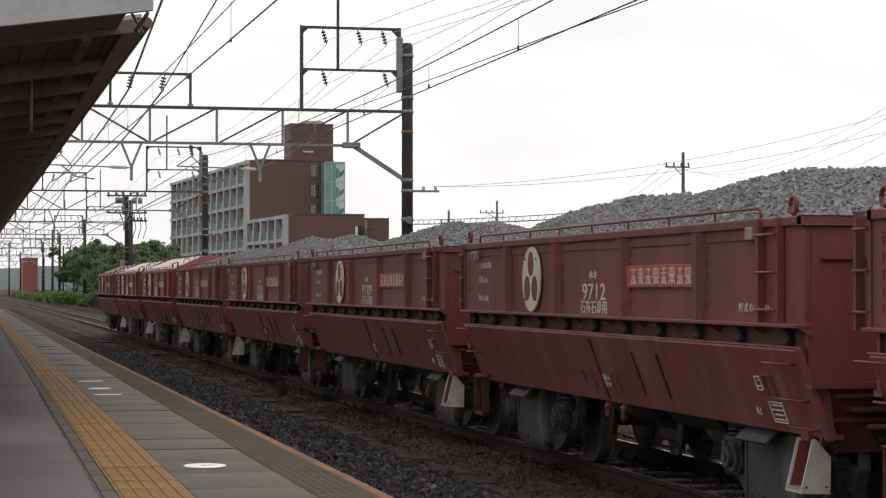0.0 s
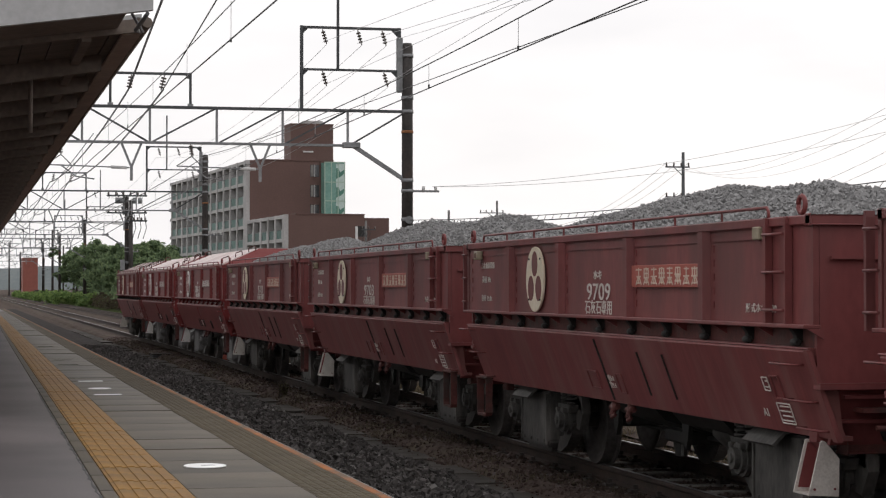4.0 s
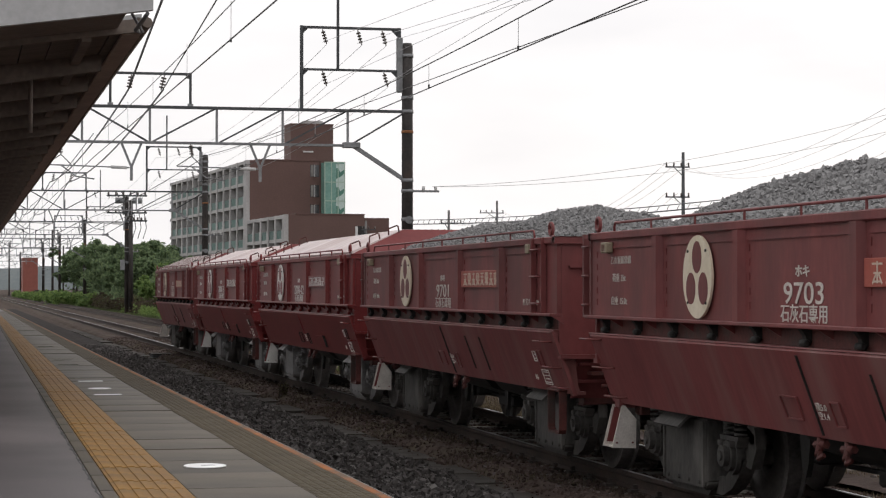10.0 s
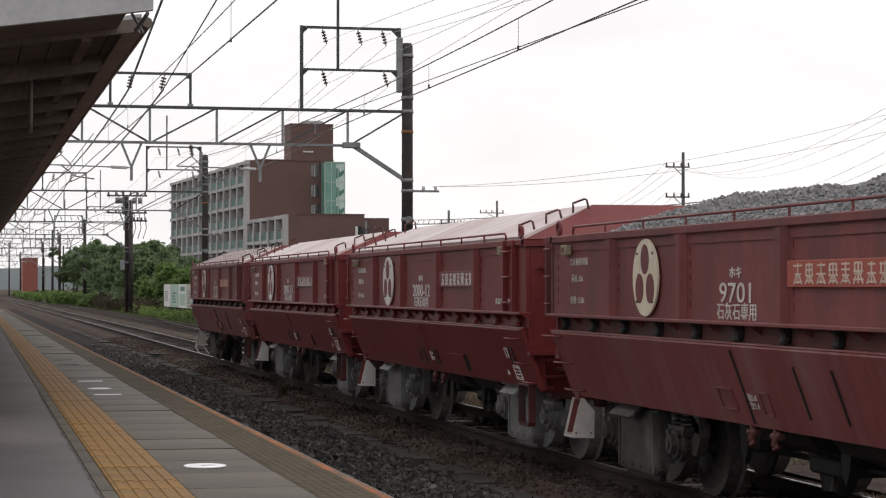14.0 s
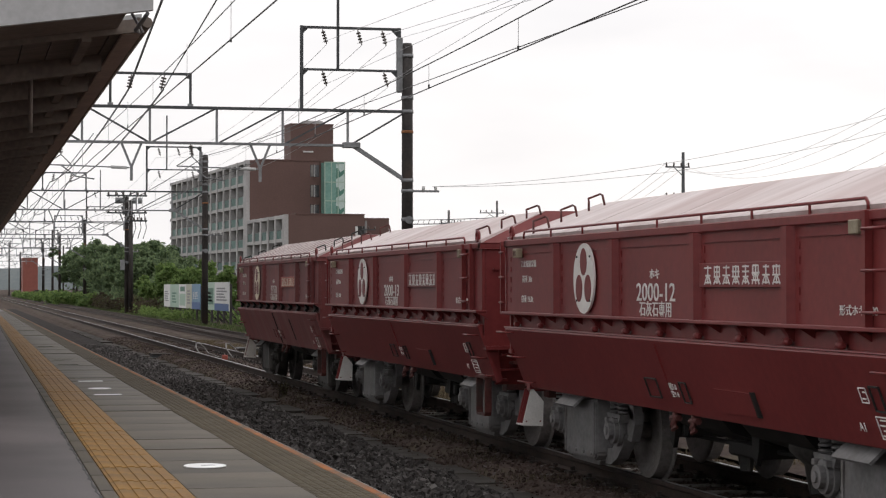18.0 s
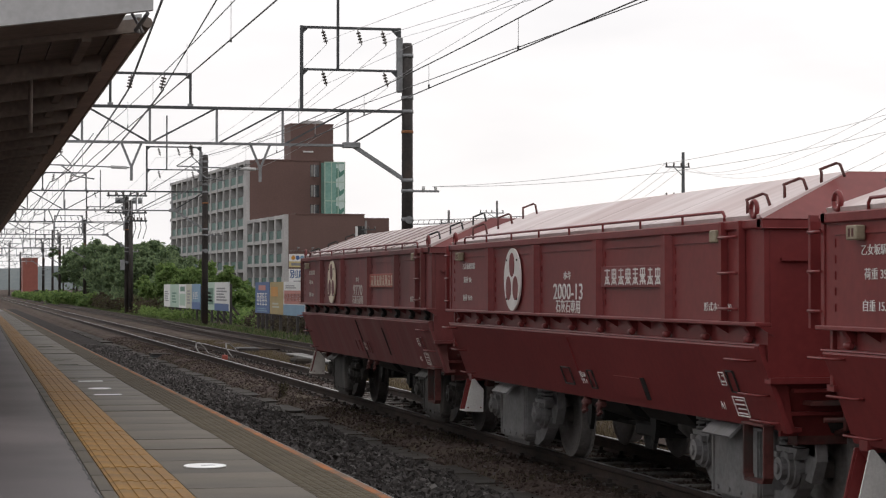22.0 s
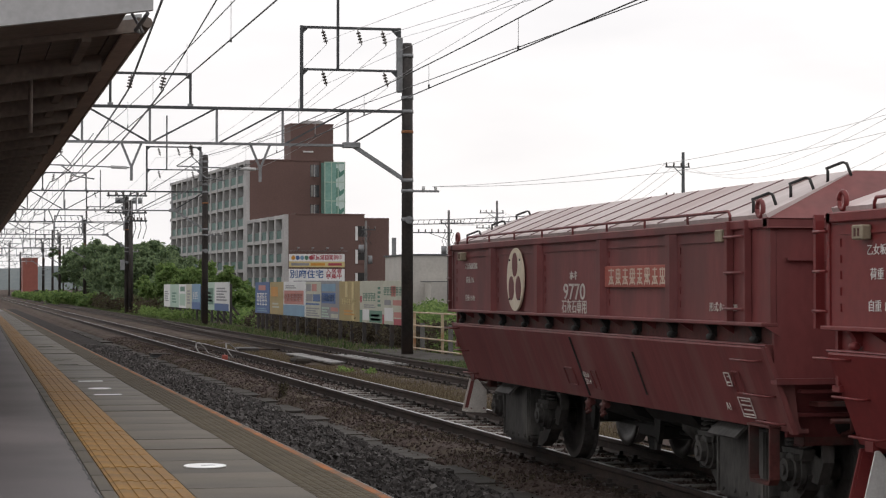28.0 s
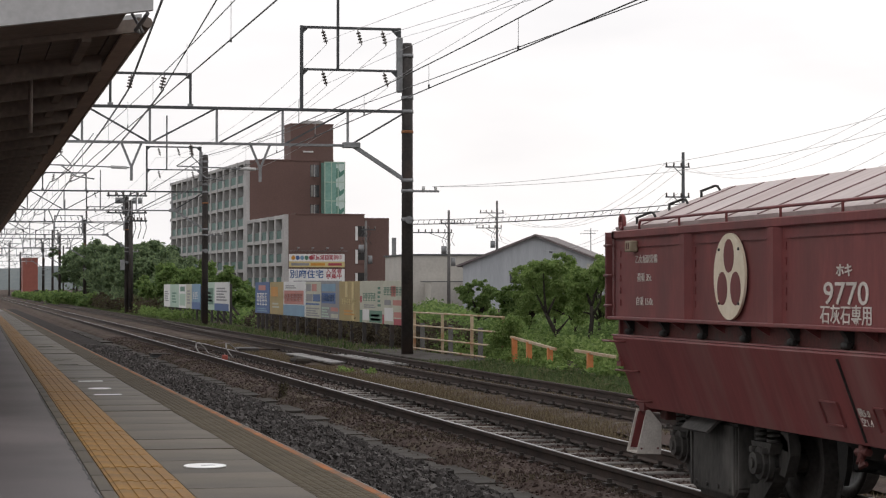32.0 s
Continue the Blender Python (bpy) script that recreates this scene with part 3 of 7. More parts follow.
        part("stripe", box(-0.12, 0.12, -0.06, 0.06, 0, 0.003), CIRCLE if y < 22 else SLAB, c)
    rng = random.Random(11)
    crack = thing("asphalt_crack", "ragged dark crack in the platform asphalt", "crack")
    crack.matrix_basis = PLATFORM_POSE @ Matrix.Translation((0, 0, -0.003))
    bm = bmesh.new()
    pts = [(0.508 + 0.004 * math.sin(i * 1.7) + rng.uniform(-0.005, 0.003), 7.5 + i * 0.09) for i in range(130)]
    for a, b in zip(pts, pts[1:]):
        w = rng.choice((0.003, 0.004, 0.006, 0.009))
        add_prism(bm, [(a[0] - w, a[1]), (a[0] + w, a[1]), (b[0] + w, b[1]), (b[0] - w, b[1])], "z", 0.0, 0.0012)
    part("gap", bm, UNDER, crack)


# ---- canopy ----
def canopy_z(x):
    return 3.83 + (x - 1.45) * 0.137


def build_canopy():
    c = thing("platform_canopy", "dark timber platform canopy with a pale grey end fascia", "canopy", kind="structure")
    y0, y1 = 17.35, 118.0
    bm = bmesh.new()
    xs = [1.45 - 0.24 * i for i in range(24)]
    for a, b in zip(xs, xs[1:]):
        add_prism(bm, [(a - 0.006, canopy_z(a) + 0.02), (a - 0.006, canopy_z(a) + 0.05), (b + 0.006, canopy_z(b) + 0.05), (b + 0.006, canopy_z(b) + 0.02)], "y", y0, y1)
    part("soffit_boards", bm, CANOPY_WOOD, c)
    part("roof_sheet", prism([(1.45, canopy_z(1.45) + 0.09), (1.45, canopy_z(1.45) + 0.13), (-4.2, canopy_z(-4.2) + 0.13), (-4.2, canopy_z(-4.2) + 0.09)], "y", y0, y1), CANOPY_METAL, c)
    part("front_sheet", prism([(1.25, canopy_z(1.25) + 0.03), (1.25, canopy_z(1.25) + 0.13), (-4.2, canopy_z(-4.2) + 0.13), (-4.2, canopy_z(-4.2) + 0.03)], "y", y0 - 0.93, y0 - 0.035), CANOPY_BEAM, c)
    part("end_fascia", prism([(1.455, canopy_z(1.455) + 0.03), (1.455, canopy_z(1.455) + 0.42), (-4.2, canopy_z(-4.2) + 0.42), (-4.2, canopy_z(-4.2) + 0.03)], "y", y0 - 1.02, y0 - 0.94), CANOPY_METAL, c, "pale grey sheet fascia")
    part("end_board", prism([(1.45, canopy_z(1.45) - 0.02), (1.45, canopy_z(1.45) + 0.09), (-4.2, canopy_z(-4.2) + 0.09), (-4.2, canopy_z(-4.2) - 0.02)], "y", y0 - 0.03, y0), CANOPY_BEAM, c)
    part("eave_board", prism([(1.45, canopy_z(1.45) - 0.03), (1.45, canopy_z(1.45) + 0.10), (1.41, canopy_z(1.45) + 0.10), (1.41, canopy_z(1.45) - 0.03)], "y", y0, y1), CANOPY_BEAM, c)
    part("eave_soffit", prism([(1.448, canopy_z(1.45) - 0.034), (1.448, canopy_z(1.45) - 0.006), (1.29, canopy_z(1.29) - 0.006), (1.29, canopy_z(1.29) - 0.034)], "y", y0 + 0.004, y1), EAVE_BROWN, c, "lighter brown eave board")
    part("gutter", tube([(1.50, y0 + 0.05, canopy_z(1.5) + 0.06), (1.50, y1, canopy_z(1.5) + 0.06)], 0.045, 8), CANOPY_BEAM, c)
    b0 = part("rafter", prism([(1.24, canopy_z(1.24) - 0.13), (1.24, canopy_z(1.24) + 0.02), (-4.2, canopy_z(-4.2) + 0.02), (-4.2, canopy_z(-4.2) - 0.19)], "y", -0.05, 0.05), CANOPY_BEAM, c)
    b0.matrix_basis = pose(0, y0 + 1.9, 0)
    for i in range(1, 36):
        again("rafter", b0, c, pose(0, y0 + 1.9 + i * 2.0, 0))
    for x in (1.0, 0.2, -0.7, -1.6):
        part("purlin", prism([(x - 0.04, canopy_z(x) - 0.05), (x - 0.04, canopy_z(x) + 0.02), (x + 0.04, canopy_z(x) + 0.02), (x + 0.04, canopy_z(x) - 0.05)], "y", y0, y1), CANOPY_BEAM, c)
    for y in (22, 34, 46, 58, 70, 82, 94, 106):
        part("post", box(-2.72, -2.48, y - 0.12, y + 0.12, PZ, canopy_z(-2.6) - 0.08, 0.02), CANOPY_BEAM, c)
    part("corner_bracket", tube([(1.42, y0 - 0.9, canopy_z(1.42) + 0.02), (1.36, y0 - 0.5, canopy_z(1.4) - 0.06), (1.44, y0, canopy_z(1.44) - 0.02)], 0.018, 6), STEEL, c)
    part("corner_stay", tube([(1.30, y0 - 0.9, canopy_z(1.3) + 0.03), (1.44, y0 - 0.2, canopy_z(1.44) - 0.04)], 0.014, 6), STEEL, c)
    d = thing("hanging_pipe", "thin dark conduit hanging below the canopy", "conduit", at=(0.64, 20.2, 0))
    part("pipe", tube([(0, 0, canopy_z(0.64)), (0, 0, canopy_z(0.64) - 0.55)], 0.022, 8), CANOPY_BEAM, d)


# ---- catenary gantries ----
def add_insulator(bm, top, foot, r=0.05):
    a, b = Vector(top), Vector(foot)
    add_tube(bm, [a, b], 0.018, 5)
    for k in range(1, 5):
        c = a.lerp(b, k / 5)
        d = (b - a).normalized() * 0.02
        add_tube(bm, [c - d, c + d], r, 8)


def build_gantry(y):
    g = thing("catenary_gantry", "grey steel truss gantry carrying the overhead wires", "gantry", "catenary gantries", at=(0, y, 0))
    x0, x1, zt, zb = -6.5, 12.35, 6.66, 5.68
    pole = part("pole", tube([(12.28, 0, -0.3), (12.28, 0, 8.52), (12.28, 0, 8.60)], 0.16, 16, [0.17, 0.155, 0.12]), POLE_MAT, g, "dark brown steel pole")
    part("band", tube([(12.28, 0, 6.05), (12.28, 0, 6.13)], 0.172, 14), material("rust_band", (0.2, 0.08, 0.03), (0.3, 0.13, 0.05), 0.7), pole, "rusty orange band")
    for z in (6.66, 4.72, 4.42, 8.24, 3.62, 7.05):
        part("band", tube([(12.28, 0, z - 0.05), (12.28, 0, z + 0.05)], 0.175, 14), STEEL, pole)
    part("pole", tube([(-6.6, 0, -0.3), (-6.6, 0, 8.6)], 0.16, 12), POLE_MAT, g, "dark brown steel pole")
    part("top_chord", beam((x0, 0, zt), (12.42, 0, zt), 0.16, 0.075), DARK_STEEL, g)
    part("bottom_chord", beam((x0, 0, zb), (10.7, 0, zb), 0.14, 0.068), STEEL, g)
    n = 9
    for i in range(n):
        xa = 10.57 - i * 1.84
        part("upright", beam((xa, 0, zb), (xa, 0, zt), 0.062), STEEL, g)
        if i < 3:
            part("diagonal", beam((xa - 1.76, 0, zb + 0.03), (xa - 0.06, 0, zt - 0.03), 0.048), DARK_STEEL, g)
        elif i < n - 1:
            part("diagonal", beam((xa - 1.70, 0, zt - 0.03), (xa - 0.06, 0, zb + 0.03), 0.05), DARK_STEEL, g)
    part("diagonal", beam((10.70, 0, zb + 0.05), (12.2, 0, zt - 0.03), 0.048), DARK_STEEL, g)
    part("gusset", box(10.42, 10.92, -0.10, 0.10, zb - 0.07, zb + 0.09, 0.02), STEEL, g)
    part("knee_brace", beam((10.75, 0, zb - 0.02), (12.22, 0, 4.72), 0.11), STEEL, g)
    f = part("wire_frame", beam((3.97, 0, 7.58), (6.16, 0, 7.58), 0.068), DARK_STEEL, g)
    for x in (3.97, 6.16):
        part("leg", beam((x, 0, zt), (x, 0, 7.62), 0.068), DARK_STEEL, f)
        part("foot", box(x - 0.07, x + 0.07, -0.08, 0.08, zt + 0.03, zt + 0.10), STEEL, f)
        k = 1 if x < 5 else -1
        part("corner_plate", prism([(x, 7.60), (x + k * 0.2, 7.60), (x, 7.40)], "y", -0.012, 0.012), DARK_STEEL, f)
    for x, dx in ((4.55, -0.08), (5.45, -0.1)):
        bm = bmesh.new()
        add_insulator(bm, (x, 0, 7.54), (x + dx, 0, 7.12), 0.075)
        part("insulator", bm, INSULATOR, f)
    f = part("tall_frame", beam((9.26, 0, 8.98), (12.03, 0, 8.98), 0.07), DARK_STEEL, g)
    part("crossbar", beam((9.26, 0, 7.80), (12.03, 0, 7.80), 0.062), DARK_STEEL, f)
    part("leg", beam((9.26, 0, zt), (9.26, 0, 9.02), 0.09), DARK_STEEL, f)
    part("leg", beam((12.04, 0, 7.2), (12.04, 0, 9.02), 0.10), DARK_STEEL, f)
    part("bracket", box(11.97, 12.14, -0.08, 0.08, 7.2, 8.75, 0.02), STEEL, f)
    for x, z, k in ((9.26, 8.98, 1), (12.0, 8.98, -1), (9.26, 7.80, 1), (12.0, 7.80, -1)):
        part("corner_plate", prism([(x, z), (x + k * 0.22, z), (x, z - 0.22)], "y", -0.012, 0.012), DARK_STEEL, f)
    for x, z in ((9.85, 8.93), (10.85, 8.93), (11.55, 8.93), (9.85, 7.76), (11.6, 7.76)):
        bm = bmesh.new()
        add_insulator(bm, (x, 0, z), (x + 0.11, -0.05, z - 0.42), 0.06)
        part("insulator", bm, INSULATOR, f)
    part("mast", beam((10.29, 0, 7.8), (10.29, 0, 10.6), 0.07), DARK_STEEL, f)
    for x in (4.55, 8.1):
        v = part("hanger", beam((x - 0.28, 0, zb), (x, 0, zb - 0.68), 0.06), STEEL, g)
        part("strut", beam((x + 0.28, 0, zb), (x, 0, zb - 0.68), 0.06), STEEL, v)
        part("drop", beam((x, 0, zb - 0.62), (x, 0, zb - 1.05), 0.075), STEEL, v)
        part("cantilever", beam((x - 0.05, 0, zb - 0.70), (x - 2.3, 0, zb - 0.64), 0.034), STEEL, v)
        part("insulator", tube([(x - 0.12, 0, zb - 0.70), (x - 0.55, 0, zb - 0.685)], 0.045, 10), PALE_PORCELAIN, v, "pale ribbed insulator")
        part("steady_arm", tube([(x - 1.9, 0, zb - 0.65), (x - 1.5, 0, zb - 0.95), (x - 1.0, 0, zb - 1.02)], 0.02, 5), STEEL, v)
        bm = bmesh.new()
        add_insulator(bm, (x - 1.93, 0, zb - 0.02), (x - 1.90, 0, zb - 0.36), 0.055)
        part("insulator", bm, INSULATOR, v)
        for k in (-0.42, 0.28):
            part("stay", tube([(x - 1.90, 0, zb - 0.36), (x - 1.90 + k, 0, zb - 0.64)], 0.014, 5), DARK_STEEL, v)
    part("side_arm", beam((12.2, 0, 4.42), (13.2, 0, 4.42), 0.06), STEEL, pole)
    for x in (12.75, 13.1):
        part("pin_insulator", tube([(x, 0, 4.42), (x, 0, 4.56)], 0.045, 8), PALE_PORCELAIN, pole)
    part("cable_clamp", tube([(12.30, -0.2, 3.60), (12.30, 0.2, 3.60)], 0.11, 12), STEEL, pole)
    return g


# ---- wires ----
def build_wire(name, label, a, b, sag, r, mat, group):
    a, b = Vector(a), Vector(b)
    pts = [a.lerp(b, i / 24) - Vector((0, 0, sag * 4 * (i / 24) * (1 - i / 24))) for i in range(25)]
    w = link_mesh(name, tube(pts, r, 5), mat)
    return tagged(w, label, "wire", group)


def build_wires():
    near = (
        ("feeder_cable", "thick black feeder cable hung from the gantries", (4.48, 57.7, 7.18), (3.86, 31.8, 8.50), 0.0, 0.029),
        ("feeder_cable", "black feeder cable hung from the gantries", (5.42, 57.7, 7.17), (4.66, 26.9, 7.90), 0.0, 0.016),
        ("overhead_contact_wire", "dark copper contact wire strung above the rails", (3.52, 57.7, 5.25), (3.38, 14.0, 4.80), 0.0, 0.0105),
        ("messenger_wire", "thin dark messenger wire above the contact wire", (3.60, 57.7, 5.85), (3.40, 14.0, 5.40), 0.12, 0.008),
        ("overhead_contact_wire", "dark copper contact wire strung above the rails", (6.62, 57.7, 4.60), (6.62, 10.0, 4.59), 0.0, 0.009),
        ("messenger_wire", "thin dark messenger wire above the contact wire", (6.62, 57.7, 5.35), (6.62, 8.0, 5.35), 0.41, 0.009),
        ("messenger_wire", "thin pale stay wire beside the messenger", (7.6, 57.7, 5.55), (6.70, 18.0, 4.55), 0.0, 0.007))
    for name, label, a, b, sag, r in near:
        build_wire(name, label, a, b, sag, r, WIRE_MAT, "overhead wires")
    for a, b in (((11.57, 57.7, 8.58), (9.60, 22.2, 5.97)), ((10.85, 57.7, 8.56), (9.08, 22.2, 5.95)), ((9.86, 57.7, 8.57), (7.6, 22.2, 5.87)), ((11.65, 57.7, 7.42), (9.34, 22.2, 6.89)), ((9.92, 57.7, 7.38), (10.24, 22.2, 6.90))):
        build_wire("power_line", "thin pale power line between the gantry tops", a, b, 0.0, 0.0055, THIN_WIRE, "power lines")
    for x, ys in ((3.47, (27.5, 33.0, 39.0, 45.0, 51.0)), (6.62, (24.6, 29.6, 34.6, 39.6, 44.6, 49.6))):
        for y in ys:
            s = (y - 8) / 49.7
            lo, hi = (4.59, 5.35 - 0.41 * 4 * s * (1 - s)) if x > 5 else (4.80 + (y - 14) / 43.7 * 0.45, 5.40 + (y - 14) / 43.7 * 0.45 - 0.05)
            d = link_mesh("dropper", tube([(x, y, lo), (x, y, hi)], 0.004, 4), THIN_WIRE)
            tagged(d, "thin dropper wire between messenger and contact wire", "wire", "droppers")
            c = link_mesh("wire_clip", tube([(x, y, lo), (x, y, lo + 0.06)], 0.014, 6), WIRE_MAT)
            tagged(c, "small dark clip on the contact wire", "clip", "wire clips")
    ys = [57.7, 110.0, 160.0, 215.0, 270.0, 325.0]
    for j, (ya, yb) in enumerate(zip(ys, ys[1:])):
        for x, zc, zm in ((3.52, 5.25, 5.9), (6.62, 4.60, 5.35)):
            build_wire("overhead_contact_wire", "dark copper contact wire strung above the rails", (x, ya, zc), (x, yb, zc), 0.0, 0.012, WIRE_MAT, "overhead wires")
            build_wire("messenger_wire", "thin dark messenger wire above the contact wire", (x, ya, zm), (x, yb, zm), 0.16, 0.013, WIRE_MAT, "overhead wires")
            if j < 2:
                for k in range(1, 10):
                    s = k / 10
                    y = ya + (yb - ya) * s
                    d = link_mesh("dropper", tube([(x, y, zc), (x, y, zm - 0.16 * 4 * s * (1 - s))], 0.006, 4), THIN_WIRE)
                    tagged(d, "thin dropper wire between messenger and contact wire", "wire", "droppers")
        for x in (4.48, 5.42):
            build_wire("feeder_cable", "black feeder cable hung from the gantries", (x, ya, 7.15), (x, yb, 7.15), 0.45, 0.027, WIRE_MAT, "overhead wires")
        for x, z in ((9.96, 8.5), (10.96, 8.5), (11.66, 8.5), (9.96, 7.33), (11.71, 7.33)):
            build_wire("power_line", "thin pale power line between the gantry tops", (x, ya, z), (x, yb, z), 0.8, 0.006, THIN_WIRE, "power lines")
    # the bundled cable that leaves the big pole and runs beside the line
    a, b = Vector((12.32, 57.7, 3.60)), Vector((14.75, 30.0, 3.45))
    bundle = thing("telephone_cable", "dark telephone cable looped along a carrier wire", "cable")
    at = lambda s: a.lerp(b, s) - Vector((0, 0, 0.16 * 4 * s * (1 - s)))
    part("carrier", tube([at(i / 40) for i in range(41)], 0.010, 5), WIRE_MAT, bundle)
    part("cable", tube([at(i / 80) - Vector((0, 0, 0.115)) for i in range(81)], 0.014, 5), WIRE_MAT, bundle)
    for i in range(1, 56):
        q = at(i / 56)
        part("ring", tube([q, q + Vector((-0.01, 0.09, -0.06)), q + Vector((-0.016, 0.15, -0.115))], 0.007, 4), WIRE_MAT, bundle)


# ---- the train: hopper wagons, each moved as one ----
PITCH, WAGON_X = 10.24, 6.60
MIDDLE = -1.895  # from the emblem to the wagon's middle, along the line
SIDE = 1.315
EMBLEM_Z = 1.777


def rail_frame(name, y0, y1, z0, z1, x, r, mat, parent, posts):
    o = part(name, tube([(x, y0, z0), (x, y0, z1 - 0.03), (x, y0 + math.copysign(0.03, y1 - y0), z1), (x, y1 - math.copysign(0.03, y1 - y0), z1), (x, y1, z1 - 0.03), (x, y1, z0)], r, 6), mat, parent)
    for y in posts:
        part("stanchion", tube([(x, y, z0), (x, y, z1)], r * 0.9, 5), mat, o)
    return o


AXLE = 0.87  # half a bogie's wheelbase


def build_bogie(w, yc, frame_mat, wheel_mat):
    """A bogie: side frames, springs, boxes and two wheelsets; the wheelsets roll."""
    b = part("bogie", box(-0.85, 0.85, -0.16, 0.16, 0.42, 0.66, 0.02), UNDER, w)
    b.matrix_basis = pose(0, yc, 0)
    sets = []
    for s in (-1, 1):
        x = s * 0.80
        part("top_bar", prism([(-1.16, 0.52), (-1.16, 0.60), (-0.84, 0.72), (0.84, 0.72), (1.16, 0.60), (1.16, 0.52), (0.78, 0.60), (-0.78, 0.60)], "x", x - 0.05, x + 0.05), frame_mat, b)
        if s > 0:
            continue
        body = bmesh.new()
        add_prism(body, [(-0.50, 0.19), (-0.44, 0.13), (0.44, 0.13), (0.50, 0.19), (0.50, 0.68), (-0.50, 0.68)], "x", x - 0.185, x + 0.02)
        bmesh.ops.bevel(body, geom=body.edges[:], offset=0.018, segments=2, affect="EDGES")
        part("spring_box", body, frame_mat, b)
        for yr in (-0.47, 0.44):
            part("box_ridge", box(x - 0.20, x - 0.184, yr, yr + 0.03, 0.16, 0.66), frame_mat, b)
        part("box_foot", prism([(-0.46, 0.13), (0.46, 0.13), (0.40, 0.085), (-0.40, 0.085)], "x", x - 0.13, x + 0.02), frame_mat, b)
        part("lid_plate", prism([(x - 0.02, 0.72), (x - 0.24, 0.68), (x - 0.33, 0.60), (x - 0.345, 0.615), (x - 0.25, 0.70), (x - 0.02, 0.74)], "y", -0.28, 0.30), frame_mat, b, "bent cover plate")
        for k in range(4):
            part("box_bolt", tube([(x - 0.18, -0.36 + k * 0.24, 0.19), (x - 0.20, -0.36 + k * 0.24, 0.19)], 0.018, 6), frame_mat, b)
        for d in (-1, 1):
            y = d * AXLE
            # the frame arm sweeps up from the box's foot to the axle and leaves an open eye beside the box
            part("frame_arm", prism([(d * 0.42, 0.10), (d * 0.58, 0.10), (d * 0.78, 0.17), (d * 0.94, 0.29), (d * 1.02, 0.40), (d * 0.84, 0.42), (d * 0.76, 0.33), (d * 0.64, 0.25), (d * 0.42, 0.24)], "x", x - 0.08, x + 0.03), frame_mat, b)
            part("frame_horn", prism([(d * 0.49, 0.70), (d * 1.16, 0.66), (d * 1.20, 0.50), (d * 1.10, 0.34), (d * 0.92, 0.36), (d * 0.80, 0.50), (d * 0.66, 0.60), (d * 0.49, 0.62)], "x", x - 0.05, x + 0.03), frame_mat, b)
            part("axle_box", prism(disc_poly(y, 0.43, 0.118, 16), "x", x - 0.16, x + 0.02), frame_mat, b)
            part("axle_flange", prism(disc_poly(y, 0.43, 0.142, 18), "x", x - 0.125, x - 0.09), frame_mat, b)
            part("axle_cap", prism(disc_poly(y, 0.43, 0.082, 14), "x", x - 0.205, x - 0.158), frame_mat, b)
            part("cap_boss", prism(disc_poly(y, 0.43, 0.04, 8), "x", x - 0.222, x - 0.204), frame_mat, b)
            for e in (-0.10, 0.10):
                part("cap_lug", box(x - 0.185, x - 0.09, y + e - 0.028, y + e + 0.028, 0.50, 0.545, 0.006), frame_mat, b)
            part("spring_saddle", prism([(y - 0.20, 0.58), (y + 0.20, 0.58), (y + 0.15, 0.50), (y - 0.15, 0.50)], "x", x - 0.14, x + 0.02), frame_mat, b)
            for e in (-0.11, 0.11):
                coil = bmesh.new()
                for k in range(4):
                    add_tube(coil, [(x - 0.08, y + e, 0.585 + k * 0.038), (x - 0.08, y + e, 0.607 + k * 0.038)], 0.055, 10)
                part("coil_spring", coil, frame_mat, b)
            part("brake_hanger", beam((x - 0.06, d * 0.60, 0.66), (x - 0.10, d * 0.66, 0.36), 0.035), frame_mat, b)
    for y in (-AXLE, AXLE):
        axle = bmesh.new()
        add_tube(axle, [(-0.82, 0, 0), (0.82, 0, 0)], 0.075, 10)
        prof = [(0.0, 0.10), (0.055, 0.11), (0.06, 0.16), (0.035, 0.20), (0.025, 0.31), (0.05, 0.35), (0.065, 0.37), (0.065, 0.425), (-0.045, 0.43), (-0.062, 0.456), (-0.075, 0.45), (-0.075, 0.36), (-0.03, 0.33), (-0.02, 0.21), (-0.05, 0.16), (-0.05, 0.10)]
        for s in (-1, 1):
            n = 36
            rings = [[axle.verts.new((s * (0.566 + q), r * math.cos(2 * math.pi * i / n), r * math.sin(2 * math.pi * i / n))) for q, r in prof] for i in range(n)]
            for i in range(n):
                a, c = rings[i], rings[(i + 1) % n]
                for k in range(len(prof)):
                    m = (k + 1) % len(prof)
                    f = axle.faces.new((a[k], a[m], c[m], c[k]) if s > 0 else (c[k], c[m], a[m], a[k]))
                    f.smooth = k not in (6, 7, 8)
        me = bpy.data.meshes.new("wheelset")
        axle.to_mesh(me)
        axle.free()
        me.materials.append(wheel_mat)
        ws2 = new("wheelset", me)
        ws2.parent, ws2.matrix_basis = b, pose(0, y, 0.43)
        sets.append(ws2)
    return sets


def build_step(w, y, mat):
    """A flat-bar stirrup hung from a narrow tread under the sill."""
    ring = [(0.178, 0.74), (0.20, 0.74), (0.20, 0.385), (0.165, 0.345), (-0.165, 0.345), (-0.20, 0.385), (-0.20, 0.74), (-0.178, 0.74), (-0.178, 0.395), (-0.155, 0.367), (0.155, 0.367), (0.178, 0.395)]
    part("stirrup", prism([(y - 0.035 + a, b) for a, b in ring], "x", -1.215, -1.145), mat, w)
    part("step_tread", box(-1.225, -1.08, y - 0.245, y + 0.175, 0.738, 0.756, 0.005), mat, w)


